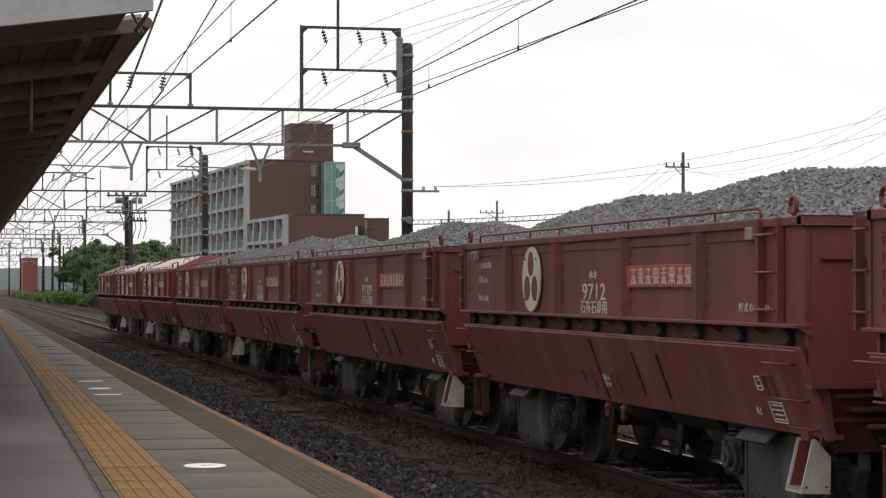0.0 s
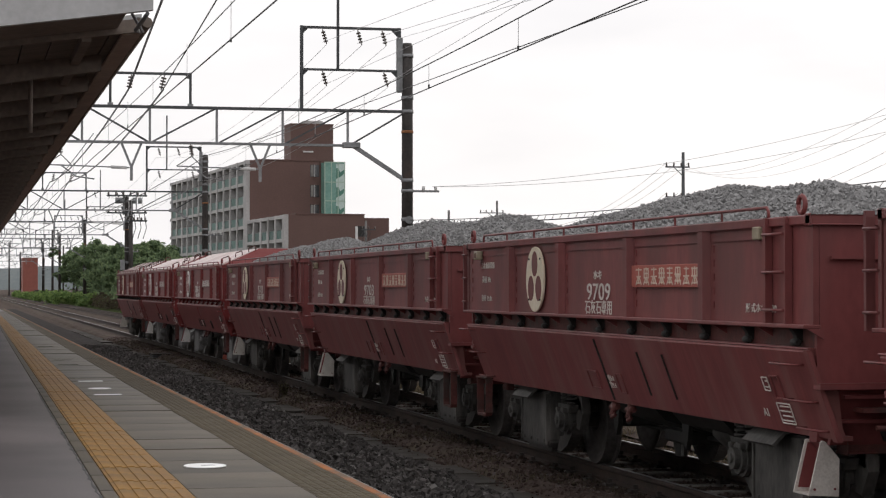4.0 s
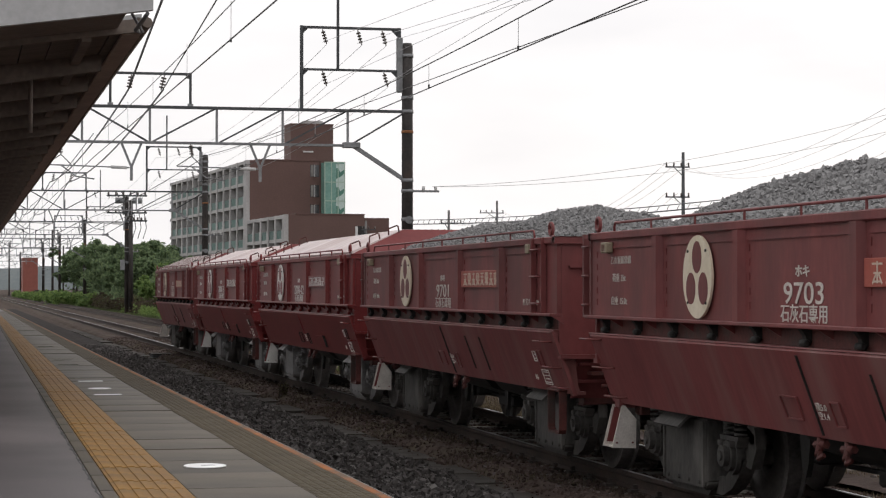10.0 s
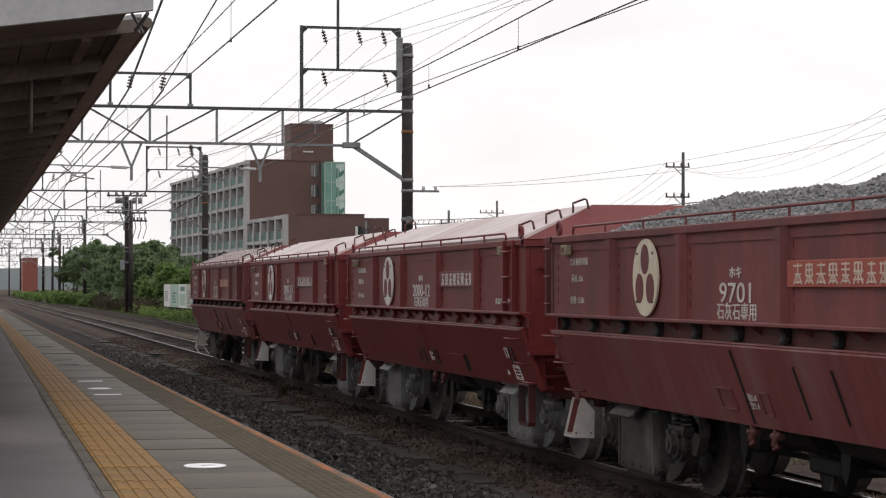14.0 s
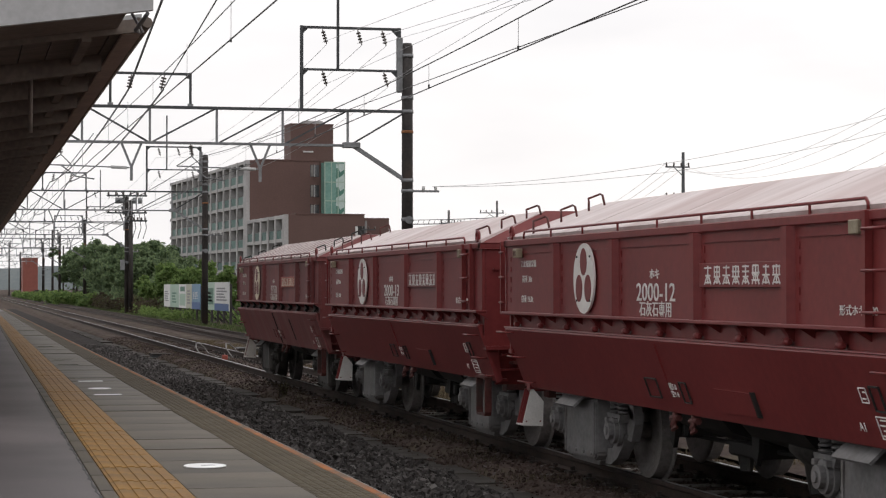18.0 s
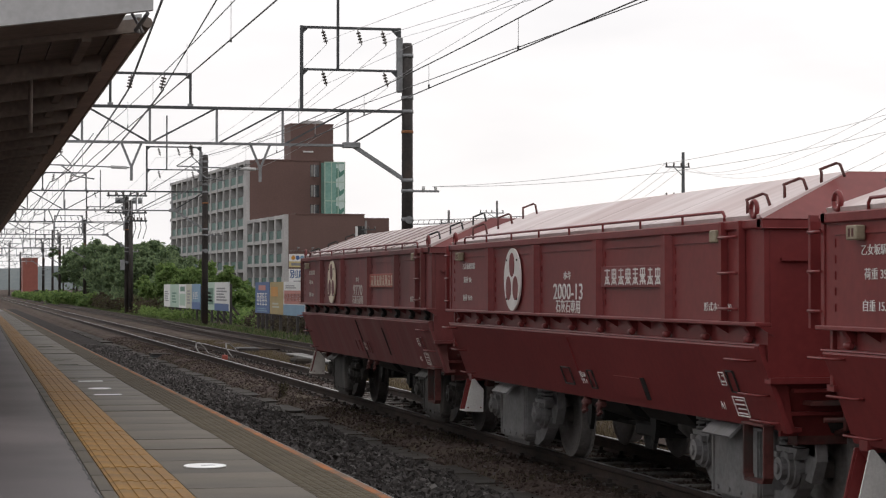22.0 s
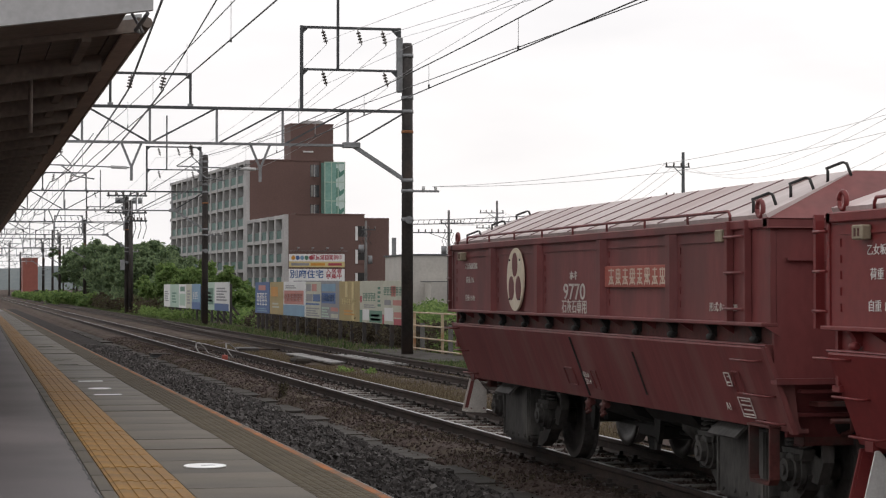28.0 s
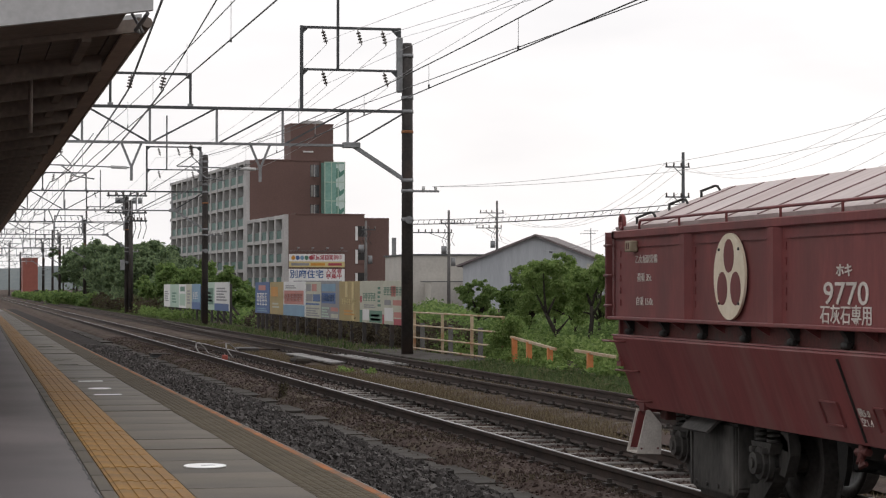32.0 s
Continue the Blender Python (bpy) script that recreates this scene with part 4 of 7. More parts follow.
def build_chute(w, y, deep, white, red, plain_rim):
    """A hood under the corner, open towards the platform: white outside, red inside, with a leaning mouth."""
    a, c = y + 0.01 - deep, y + 0.01
    hood = [(-1.237, 0.365), (-1.03, 0.355), (-1.025, 0.585), (-1.125, 0.70), (-1.155, 0.70)]
    g = part("corner_guard", prism(hood, "y", a, a + 0.014), white, w, "white guard plate")
    part("far_cheek", prism(hood, "y", c, c + 0.014), red if plain_rim else white, g)
    part("red_lining", prism([(-1.212, 0.385), (-1.04, 0.375), (-1.04, 0.58), (-1.125, 0.68), (-1.142, 0.68)], "y", c - 0.007, c - 0.001), red, g, "red inner face")
    part("back_lining", prism([(-1.048, 0.36), (-1.04, 0.36), (-1.036, 0.585), (-1.122, 0.69), (-1.130, 0.685), (-1.046, 0.58)], "y", a + 0.016, c - 0.008), red, g, "red inner face")
    part("back_plate", prism([(-1.039, 0.355), (-1.03, 0.355), (-1.025, 0.585), (-1.12, 0.70), (-1.128, 0.697), (-1.034, 0.584)], "y", a + 0.014, c), white, g)
    part("floor_plate", prism([(-1.24, 0.35), (-1.03, 0.34), (-1.03, 0.354), (-1.24, 0.364)], "y", a, c + 0.014), white, g)
    for x in (-1.20, -1.06):
        part("rivet", tube([(x, a, 0.39), (x, a - 0.008, 0.39)], 0.009, 6), red, g)
    part("bracket", box(-1.15, -1.02, y - 0.16, y - 0.04, 0.69, 0.78), red, g)


HEAP = {4: (0.31, 0.6, 5.0), 5: (0.39, 0.4, 5.0), 6: (0.32, 0.4, 4.9), 7: (0.40, 0.5, 5.2), 8: (0.36, 0.0, 5.0)}  # height, middle and half length of each load


def heap_height(y, x, seed):
    """Height of the load above the box's rim: a long hump that slopes to the sides and ends."""
    along = max(0.0, 1 - (abs(y - HEAP[seed][1]) / HEAP[seed][2]) ** 4) * min(1.0, (4.62 - abs(y)) / 0.3)
    side = max(0.0, 1 - (abs(x) / 1.27) ** 1.35)
    lift = HEAP[seed][0] + 0.045 * math.sin(y * 1.1 + seed * 2.3)
    n = noise.noise((x * 0.9 + seed * 7, y * 0.8, 0)) * 0.075 + noise.noise((x * 2.6 + seed, y * 2.6, 2)) * 0.024
    return -0.13 + side * (0.10 + along * (lift + 0.06)) + n * (0.25 + side * along)


def build_heap(w, seed):
    bm = bmesh.new()
    xs, ys = np.linspace(-1.27, 1.27, 22), np.linspace(-4.54, 4.54, 74)
    grid = [[bm.verts.new((x, y, 2.16 + heap_height(y, x, seed))) for x in xs] for y in ys]
    for a, b in zip(grid, grid[1:]):
        for i in range(len(xs) - 1):
            bm.faces.new((a[i], a[i + 1], b[i + 1], b[i]))
    h = part("limestone_load", bm, HEAP_BASE, w, "grey heap of crushed limestone")
    rng = np.random.default_rng(int(seed * 10))
    n = 14000
    x, y = rng.uniform(-1.26, 0.75, n), rng.uniform(-4.52, 4.52, n)
    z = np.array([2.165 + heap_height(b, a, seed) for a, b in zip(x, y)]) + rng.uniform(-0.015, 0.02, n)
    stones("stone_cover", np.stack([x, y, z], 1), 0.011 + 0.013 * rng.uniform(0, 1, n) ** 2, STONE, h, int(seed * 10) + 1)


def build_wagon(kind, number, covered, rear, front, seed):
    """kind: 'new' (clean paint) or 'old'. The origin is on the rail heads under the middle; +y is the rear."""
    fresh = kind == "new"
    red, hop = (RED_NEW, RED_NEW) if fresh else (RED_OLD, RED_HOP_OLD)
    mark, frame_mat = (WHITE_MARK if fresh else OLD_MARK), (BOGIE_NEW if fresh else BOGIE_OLD)
    name = "clean red-oxide hopper wagon with grey bogies and a pale roof" if fresh else ("weathered red hopper wagon with a dusty ribbed roof" if covered else "weathered red hopper wagon heaped with grey limestone")
    w = thing("hopper_wagon", name, "hopper wagon", "wagons of the train")
    rear_y, front_y = 4.605, -4.605
    # upper box: four walls with thickness, open at the top
    side = bmesh.new()
    add_box(side, -SIDE, -SIDE + 0.04, front_y, rear_y, 1.45, 2.15)
    part("side_wall", side, red, w)
    part("side_wall", box(SIDE - 0.04, SIDE, front_y, rear_y, 1.45, 2.15), red, w)
    part("rim", box(-SIDE - 0.03, -SIDE + 0.06, front_y - 0.02, rear_y + 0.02, 2.10, 2.165, 0.008), red, w)
    part("rim", box(SIDE - 0.06, SIDE + 0.03, front_y - 0.02, rear_y + 0.02, 2.10, 2.165, 0.008), red, w)
    for y, s in ((front_y, -1), (rear_y, 1)):
        part("end_wall", prism([(-1.272, 2.15), (1.272, 2.15), (1.272, 1.44), (1.29, 1.43), (1.29, 1.08), (-1.29, 1.08), (-1.29, 1.43), (-1.272, 1.44)], "y", y - s * 0.04, y), red, w)
        part("end_rim", box(-SIDE - 0.03, SIDE + 0.03, y - s * 0.05, y + s * 0.03, 2.10, 2.165, 0.008), red, w)
        part("end_stiffener", box(-1.2, 1.2, min(y, y + s * 0.035), max(y, y + s * 0.035), 1.88, 1.90), red, w)
        part("end_slope", prism([(y - s * 0.02, 1.09), (y - s * 0.06, 1.09), (y - s * 0.24, 0.68), (y - s * 0.20, 0.68)], "x", -1.12, 1.12), red, w, "sloping red hopper end")
        for z, q in ((1.0, 0.02), (0.84, 0.09)):
            part("end_rail", box(-1.10, 1.10, min(y - s * (q + 0.06), y - s * (q - 0.02)), max(y - s * (q + 0.06), y - s * (q - 0.02)), z - 0.012, z + 0.012), red, w)
        part("end_lip", box(-1.29, 1.29, min(y - s * 0.06, y + s * 0.05), max(y - s * 0.06, y + s * 0.05), 1.05, 1.09), red, w)
        # buffer beam, coupler, pipes below the end
        part("end_beam", box(-1.0, 1.0, y - s * 0.35, y - s * 0.20, 0.62, 0.86, 0.01), GRIME_SHADE_RED, w)
        part("coupler", box(-0.12, 0.12, min(y - s * 0.25, y + s * 0.44), max(y - s * 0.25, y + s * 0.44), 0.76, 0.98, 0.03), UNDER, w)
        part("shelf", box(-1.0, 1.0, min(y - s * 0.4, y + s * 0.05), max(y - s * 0.4, y + s * 0.05), 0.90, 0.93), GRIME_SHADE_RED, w)
        part("air_pipe", tube([(-0.75, y - s * 0.1, 0.70), (-0.75, y + s * 0.06, 0.74), (-0.75, y + s * 0.06, 1.02), (-0.62, y + s * 0.06, 1.06), (-0.3, y + s * 0.06, 1.0)], 0.022, 6), GRIME_SHADE_RED, w)
        part("valve", tube([(-0.45, y + s * 0.02, 0.98), (-0.45, y + s * 0.10, 0.98)], 0.06, 10), GRIME_SHADE_RED, w)
        part("cross_bar", tube([(-0.9, y + s * 0.03, 0.80), (0.9, y + s * 0.03, 0.80)], 0.02, 6), GRIME_SHADE_RED, w)
        part("lifting_eye", tube([(-SIDE, y - s * 0.18 + 0.055 * math.cos(k * math.pi / 8), 2.235 + 0.055 * math.sin(k * math.pi / 8)) for k in range(17)], 0.017, 6), red, w)
    # ribs, recessed panel lines, sill
    for y in (2.815, 1.075, -0.895, -2.665):
        rib = bmesh.new()
        add_prism(rib, [(-SIDE, y - 0.075), (-SIDE - 0.055, y - 0.05), (-SIDE - 0.055, y + 0.05), (-SIDE, y + 0.075)], "z", 1.46, 2.10)
        part("rib", rib, red, w)
    panels = [rear_y, 2.815, 1.075, -0.895, -2.665, -3.82]
    for a, b in zip(panels, panels[1:]):
        part("panel_seam", box(-SIDE - 0.012, -SIDE, b + 0.14, a - 0.14, 2.025, 2.045), red, w)
        for k in range(5):
            part("seam_weld", box(-SIDE - 0.008, -SIDE, a - 0.155, a - 0.145, 1.55 + k * 0.1, 1.60 + k * 0.1), red, w)
    part("sill", box(-SIDE - 0.07, -SIDE + 0.05, front_y - 0.01, rear_y + 0.02, 1.435, 1.462, 0.005), red, w)
    part("sill", box(SIDE - 0.05, SIDE + 0.085, front_y - 0.01, rear_y + 0.02, 1.435, 1.462, 0.005), red, w)
    # on old wagons a darker red paints in the shade below the sill
    part("hopper_neck", box(-1.265, 1.265, front_y + 0.05, rear_y - 0.05, 1.25, 1.46), hop if fresh else GRIME_SHADE_RED, w, "recess under the sill, its shade painted in on old wagons")
    # brackets in the recess under the sill
    n = 11
    for i in range(n):
        y = rear_y - 0.32 - i * (9.21 - 0.64) / (n - 1)
        k = part("sill_bracket", prism([(-1.265, 1.436), (-1.375, 1.436), (-1.29, 1.385), (-1.265, 1.37)], "y", y - 0.37, y - 0.355), hop, w)
        part("door_hinge", prism([(-1.345, 1.436), (-1.265, 1.436), (-1.265, 1.345), (-1.30, 1.345), (-1.31, 1.39)], "y", y - 0.03, y + 0.03), hop if fresh else UNDER, w, "door hinge, near-black on old wagons")
    # lower hopper skirts, leaning in towards the bottom
    for s in (-1, 1):
        x = lambda q: s * q
        skirt = bmesh.new()
        add_prism(skirt, [(x(1.16), 1.30), (x(1.33), 1.31), (x(1.34), 1.285), (x(1.13), 0.722), (x(1.07), 0.722), (x(1.10), 0.80)], "y", front_y + 0.04, rear_y - 0.0)
        part("hopper_skirt", skirt, hop, w)
        if s < 0:
            part("skirt_lip", prism([(-1.335, 1.300), (-1.343, 1.306), (-1.338, 1.314), (-1.26, 1.314), (-1.26, 1.302)], "y", front_y + 0.03, rear_y + 0.03), hop, w)
            part("skirt_foot", prism([(-1.11, 0.745), (-1.11, 0.715), (-1.02, 0.715), (-1.02, 0.745)], "y", front_y + 0.06, rear_y - 0.04), hop, w)
    part("front_skirt_edge", prism([(-1.37, 1.30), (-1.34, 1.30), (-1.12, 0.712), (-1.16, 0.712)], "y", front_y - 0.02, front_y + 0.05), hop, w)
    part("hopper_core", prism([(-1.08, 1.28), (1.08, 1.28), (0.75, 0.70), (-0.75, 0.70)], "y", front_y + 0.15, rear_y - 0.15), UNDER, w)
    lean = lambda z: -1.34 + (1.285 - z) * 0.374 - 0.012
    for i in range(n):
        y = rear_y - 0.32 - i * (9.21 - 0.64) / (n - 1)
        part("hinge_roller", tube([(-1.305, y - 0.045, 1.342), (-1.305, y - 0.035, 1.342), (-1.305, y + 0.035, 1.342), (-1.305, y + 0.045, 1.342)], 0.036, 10, [0.016, 0.026, 0.026, 0.016]), hop if fresh else UNDER, w)
    seams = ((0.07, 0.005, 1.26, 0.74),) if not fresh else ((0.05, 0.006, 1.26, 0.95),)
    for y, wd, za, zb in seams:
        part("door_seam", prism([(lean(za) - 0.004, za), (lean(za) + 0.03, za), (lean(zb) + 0.03, zb), (lean(zb) - 0.004, zb)], "y", y - wd, y + wd), UNDER if not fresh else hop, w)
    if not fresh:
        for y in ((-1.0, -1.62) if not covered else (-1.62,)):
            part("door_groove", prism([(lean(1.18) - 0.003, 1.18), (lean(1.18) + 0.03, 1.18), (lean(0.83) + 0.03, 0.83), (lean(0.83) - 0.003, 0.83)], "y", y - 0.0035, y + 0.0035), UNDER, w)
    for y, zc, h, wd in ((0.45, 0.90, 0.15, 0.14), (-0.30, 0.895, 0.155, 0.075), (-3.85, 1.03, 0.15, 0.07)):
        f = part("latch_frame", beam((lean(zc + h / 2), y - wd, zc + h / 2), (lean(zc + h / 2), y + wd, zc + h / 2), 0.011), UNDER if fresh else red, w)
        part("latch_bar", beam((lean(zc - h / 2), y - wd, zc - h / 2), (lean(zc - h / 2), y + wd, zc - h / 2), 0.011), UNDER if fresh else red, f)
        for d in (-1, 1):
            part("latch_bar", beam((lean(zc + h / 2), y + d * wd, zc + h / 2), (lean(zc - h / 2), y + d * wd, zc - h / 2), 0.011), UNDER if fresh else red, f)
    if fresh:
        part("hatch", prism([(lean(0.96) - 0.01, 0.96), (lean(0.96) + 0.02, 0.96), (lean(0.79) + 0.02, 0.79), (lean(0.79) - 0.01, 0.79)], "y", -1.75, -1.0), hop, w)
        part("hatch_clasp", prism([(lean(0.97) - 0.02, 0.97), (lean(0.97) + 0.02, 0.97), (lean(0.79) + 0.02, 0.79), (lean(0.79) - 0.02, 0.79)], "y", -1.775, -1.745), UNDER, w)
    # hand holds on the skirt
    for y, z in ((rear_y - 0.12, 1.26), (rear_y - 0.2, 1.02), (rear_y - 0.25, 0.775), (front_y + 0.38, 1.20), (front_y + 0.35, 0.96), (front_y + 0.3, 0.775)):
        part("hand_hold", tube([(lean(z) + 0.02, y - 0.2, z), (lean(z) - 0.06, y - 0.2, z), (lean(z) - 0.06, y + 0.2, z), (lean(z) + 0.02, y + 0.2, z)], 0.009, 6), red, w)
    for y in (0.22, -0.22):
        k = part("pull_rod", tube([(-1.08, y, 0.73), (-1.10, y, 0.66), (-1.14, y - 0.03, 0.60)], 0.03, 6, [0.045, 0.03, 0.022]), GRIME_SHADE_RED, w)
        part("pull_link", tube([(-1.10, y - 0.09, 0.675), (-1.10, y + 0.08, 0.665)], 0.028, 6), GRIME_SHADE_RED, k)
        part("pull_hook", tube([(-1.12, y - 0.03, 0.62), (-1.15, y - 0.08, 0.585), (-1.13, y - 0.12, 0.61)], 0.018, 5), GRIME_SHADE_RED, k)
    # ladders at both ends of the side
    for ya, yb, xa, xb in ((-3.905, -4.255, -SIDE - 0.055, -SIDE - 0.005), (rear_y + 0.03, rear_y + 0.24, -SIDE - 0.01, -SIDE + 0.05)):
        lad = part("ladder_rail", prism([(ya - 0.024, 1.44), (ya + 0.024, 1.44), (ya + 0.024, 2.12), (ya + 0.015, 2.16), (ya - 0.024, 2.16)], "x", xa, xb), red, w)
        part("ladder_rail", prism([(yb - 0.018, 1.44), (yb + 0.018, 1.44), (yb + 0.018, 2.16), (yb - 0.012, 2.16), (yb - 0.018, 2.12)], "x", xa, xb), red, w)
        for z in (1.55, 1.80, 2.05):
            part("rung", tube([(xa - 0.01, ya, z), (xa - 0.01, yb, z)], 0.011, 6), red, lad)
    tag = part("marker_lamp", box(-SIDE - 0.07, -SIDE - 0.005, 4.0, 4.15, 1.985, 2.075, 0.008), TAG, w, "small cream tag box")
    part("tag_print", box(-SIDE - 0.0725, -SIDE - 0.07, 4.035, 4.06, 2.005, 2.055), GRIME_SHADE_RED, tag)
    part("tag_print", box(-SIDE - 0.0725, -SIDE - 0.07, 4.085, 4.11, 2.005, 2.055), GRIME_SHADE_RED, tag)
    part("card_holder", box(-SIDE - 0.05, -SIDE - 0.005, -3.80, -3.67, 2.02, 2.11, 0.008), TAG, w, "small pale card holder")
    # rail along the top edge
    rail_frame("top_rail", -3.88, 3.95, 2.16, 2.235, -SIDE - 0.01, 0.011, red, w, [3.0, 2.0, 1.0, 0.0, -1.0, -2.0, -3.0])
    # emblem: a round plate with three openings, standing off the wall
    e = part("emblem", prism(disc_poly(-MIDDLE, EMBLEM_Z, 0.305, 40), "x", -SIDE - 0.034, -SIDE - 0.016), DISC_NEW if fresh else DISC_OLD, w, "round pale emblem plate")
    for dy, dz in ((0.0, 0.145), (0.13, -0.085), (-0.13, -0.085)):
        part("red_spot", prism(disc_poly(-MIDDLE + dy, EMBLEM_Z + dz, 0.098, 24, 0.118), "x", -SIDE - 0.037, -SIDE - 0.03), red, e)
    for dy, dz in ((0.19, 0.19), (-0.19, 0.19), (0.19, -0.19), (-0.19, -0.19)):
        part("stud", tube([(-SIDE, -MIDDLE + dy, EMBLEM_Z + dz), (-SIDE - 0.042, -MIDDLE + dy, EMBLEM_Z + dz)], 0.012, 6), UNDER, e)
    # lettering, read from the platform side
    face = lambda y, z, off=0.004: Matrix.Translation((-SIDE - off, y, z)) @ Euler((radians(90), 0, radians(-90))).to_matrix().to_4x4()
    shift = 0.085 if fresh else 0.0
    letters("class_mark", "ホキ", 0.085, mark, w, face(shift, 1.80), wide=1.45, thick=0.002)
    letters("running_number", number, 0.20, mark, w, face(shift - 0.02, 1.655), wide=1.42 if len(number) > 4 else 1.72, thick=0.001)
    letters("cargo_mark", "石灰石専用", 0.128, mark, w, face(shift - 0.02, 1.522), wide=1.22, thick=0.001)
    # maker's plate: blank strokes in place of the name
    pl = part("name_plate", box(-SIDE - 0.03, -SIDE - 0.012, -2.57, -1.0, 1.70, 1.875, 0.004), PLATE_RED if not fresh else red, w, "long name plate with pale strokes")
    rng = random.Random(3)
    ink = TAN_MARK if not fresh else WHITE_MARK
    for i in range(8):
        y, q = -1.19 - i * 0.186, [-SIDE - 0.034, -SIDE - 0.03]
        zs = rng.choice(((1.735, 1.785, 1.84), (1.74, 1.775, 1.81, 1.845), (1.75, 1.80, 1.85)))
        for z in zs:
            wd = rng.choice((0.14, 0.12, 0.10))
            part("stroke", box(*q, y - wd / 2, y + wd / 2, z - 0.006, z + 0.006), ink, pl)
        part("stroke", box(-SIDE - 0.0345, -SIDE - 0.03, y - 0.007, y + 0.007, 1.725, 1.855), ink, pl)
        for d in (-1, 1):
            part("stroke", beam((-SIDE - 0.0325, y + d * 0.012, zs[1]), (-SIDE - 0.0325, y + d * 0.066, 1.722), 0.004, 0.012), ink, pl)
            if i % 2:
                part("stroke", box(-SIDE - 0.035, -SIDE - 0.03, y + d * 0.05 - 0.006, y + d * 0.05 + 0.006, 1.78, 1.85), ink, pl)
    for y, z, t, sz in ((3.80, 1.92, "乙女坂駅常備", 0.07), (3.85, 1.775, "荷重 35t", 0.075), (3.85, 1.585, "自重 15.0t", 0.075), (-3.72, 1.555, "形式ホキ2000" if fresh else "形式ホキ9500", 0.072)):
        letters("data_mark", t, sz, mark, w, face(y, z), wide=1.3, thick=0.0)
    tilt = lambda y, z: Matrix.Translation((lean(z) - 0.012, y, z)) @ Euler((radians(90 + 20.5), 0, radians(-90)), "XYZ").to_matrix().to_4x4()
    letters("load_mark", "積5.0\n空1.4", 0.062, mark, w, tilt(-0.09, 0.90), wide=1.25)
    letters("test_mark", "A1", 0.085, mark, w, tilt(-3.52, 0.84), wide=1.1)
    for y0, y1, za, zb, n in ((-3.97, -3.74, 0.92, 0.785, 4), (-3.72, -3.62, 1.09, 1.0, 2)):
        panel = part("test_panel", beam((lean(za) - 0.002, y0, za), (lean(za) - 0.002, y1, za), 0.006, 0.008), mark, w, "small outlined test panel")
        part("panel_line", beam((lean(zb) - 0.002, y0, zb), (lean(zb) - 0.002, y1, zb), 0.006, 0.008), mark, panel)
        for y in (y0, y1):
            part("panel_line", beam((lean(za) - 0.002, y, za), (lean(zb) - 0.002, y, zb), 0.008, 0.006), mark, panel)
        for k in range(n):
            z = zb + (za - zb) * (k + 0.6) / (n + 0.2)
            part("print_bar", beam((lean(z) - 0.002, y0 + 0.02, z), (lean(z) - 0.002, y1 - 0.02 - 0.03 * (k % 2), z), 0.005, 0.009), mark, panel)
    # roof or load
    if covered:
        roof_mat = ROOF_NEW if fresh else ROOF_OLD
        xe, xr, ze, zr, ya, yb, yt = 1.31, 0.50, 2.165, 2.49, 4.59, -4.55, -4.15
        for s in (-1, 1):
            bm = bmesh.new()
            vs = [bm.verts.new(v) for v in ((s * xe, ya, ze), (s * xe, yb, ze), (s * xr, yt, zr), (s * xr, ya - 0.50, zr))]
            up = [bm.verts.new(v.co + Vector((s * 0.012, 0, 0.03))) for v in vs]
            bm.faces.new(vs)
            bm.faces.new(up[::-1])
            for i in range(4):
                j = (i + 1) % 4
                bm.faces.new((vs[i], up[i], up[j], vs[j]))
            bmesh.ops.recalc_face_normals(bm, faces=bm.faces)
            r = part("roof_slope", bm, roof_mat, w, "dusty pale roof sheet")
            if s < 0:
                ribs = [3.9 - i * 0.62 for i in range(13)] if not fresh else [2.2, 0.0, -2.2]
                for y in ribs:
                    part("roof_rib" if not fresh else "roof_seam", beam((s * (xe + 0.008), y, ze + 0.032), (s * (xr + 0.03), y, zr + 0.022), 0.022 if not fresh else 0.012, 0.016 if not fresh else 0.006), ROOF_RIB if not fresh else roof_mat, r)
        part("roof_top", box(-xr - 0.01, xr + 0.01, yt, ya - 0.50, zr, zr + 0.03), roof_mat, w)
        end = bmesh.new()
        vs = [end.verts.new(v) for v in ((-xe, yb, ze), (xe, yb, ze), (xr, yt, zr + 0.028), (-xr, yt, zr + 0.028))]
        vb = [end.verts.new(v.co + Vector((0, 0.05, -0.01))) for v in vs]
        end.faces.new(vs)
        end.faces.new(vb[::-1])
        for i in range(4):
            end.faces.new((vs[i], vb[i], vb[(i + 1) % 4], vs[(i + 1) % 4]))
        bmesh.ops.recalc_face_normals(end, faces=end.faces)
        part("roof_end", end, red, w, "dark red sloping roof end")
        back = bmesh.new()
        vs = [back.verts.new(v) for v in ((xe, ya, ze), (-xe, ya, ze), (-xr, ya - 0.50, zr + 0.028), (xr, ya - 0.50, zr + 0.028))]
        vb = [back.verts.new(v.co + Vector((0, -0.05, -0.02))) for v in vs]
        back.faces.new(vs)
        back.faces.new(vb[::-1])
        for i in range(4):
            back.faces.new((vs[i], vb[i], vb[(i + 1) % 4], vs[(i + 1) % 4]))
        bmesh.ops.recalc_face_normals(back, faces=back.faces)
        part("roof_end", back, red, w, "dark red sloping roof end")
        for y, lift in ((ya - (0.80 if fresh else 0.42), 0.125 if fresh else 0.055), (yb + 0.36, 0.10)):
            for k in (0.06, 0.40, 0.74):
                q = lambda f, up, back=0.0: Vector((-(xe + (xr - xe) * f) - 0.01, y + back + (-0.10 if f > k + 0.01 else 0.0), ze + (zr - ze) * f + 0.02 + up))
                tip = 0.12
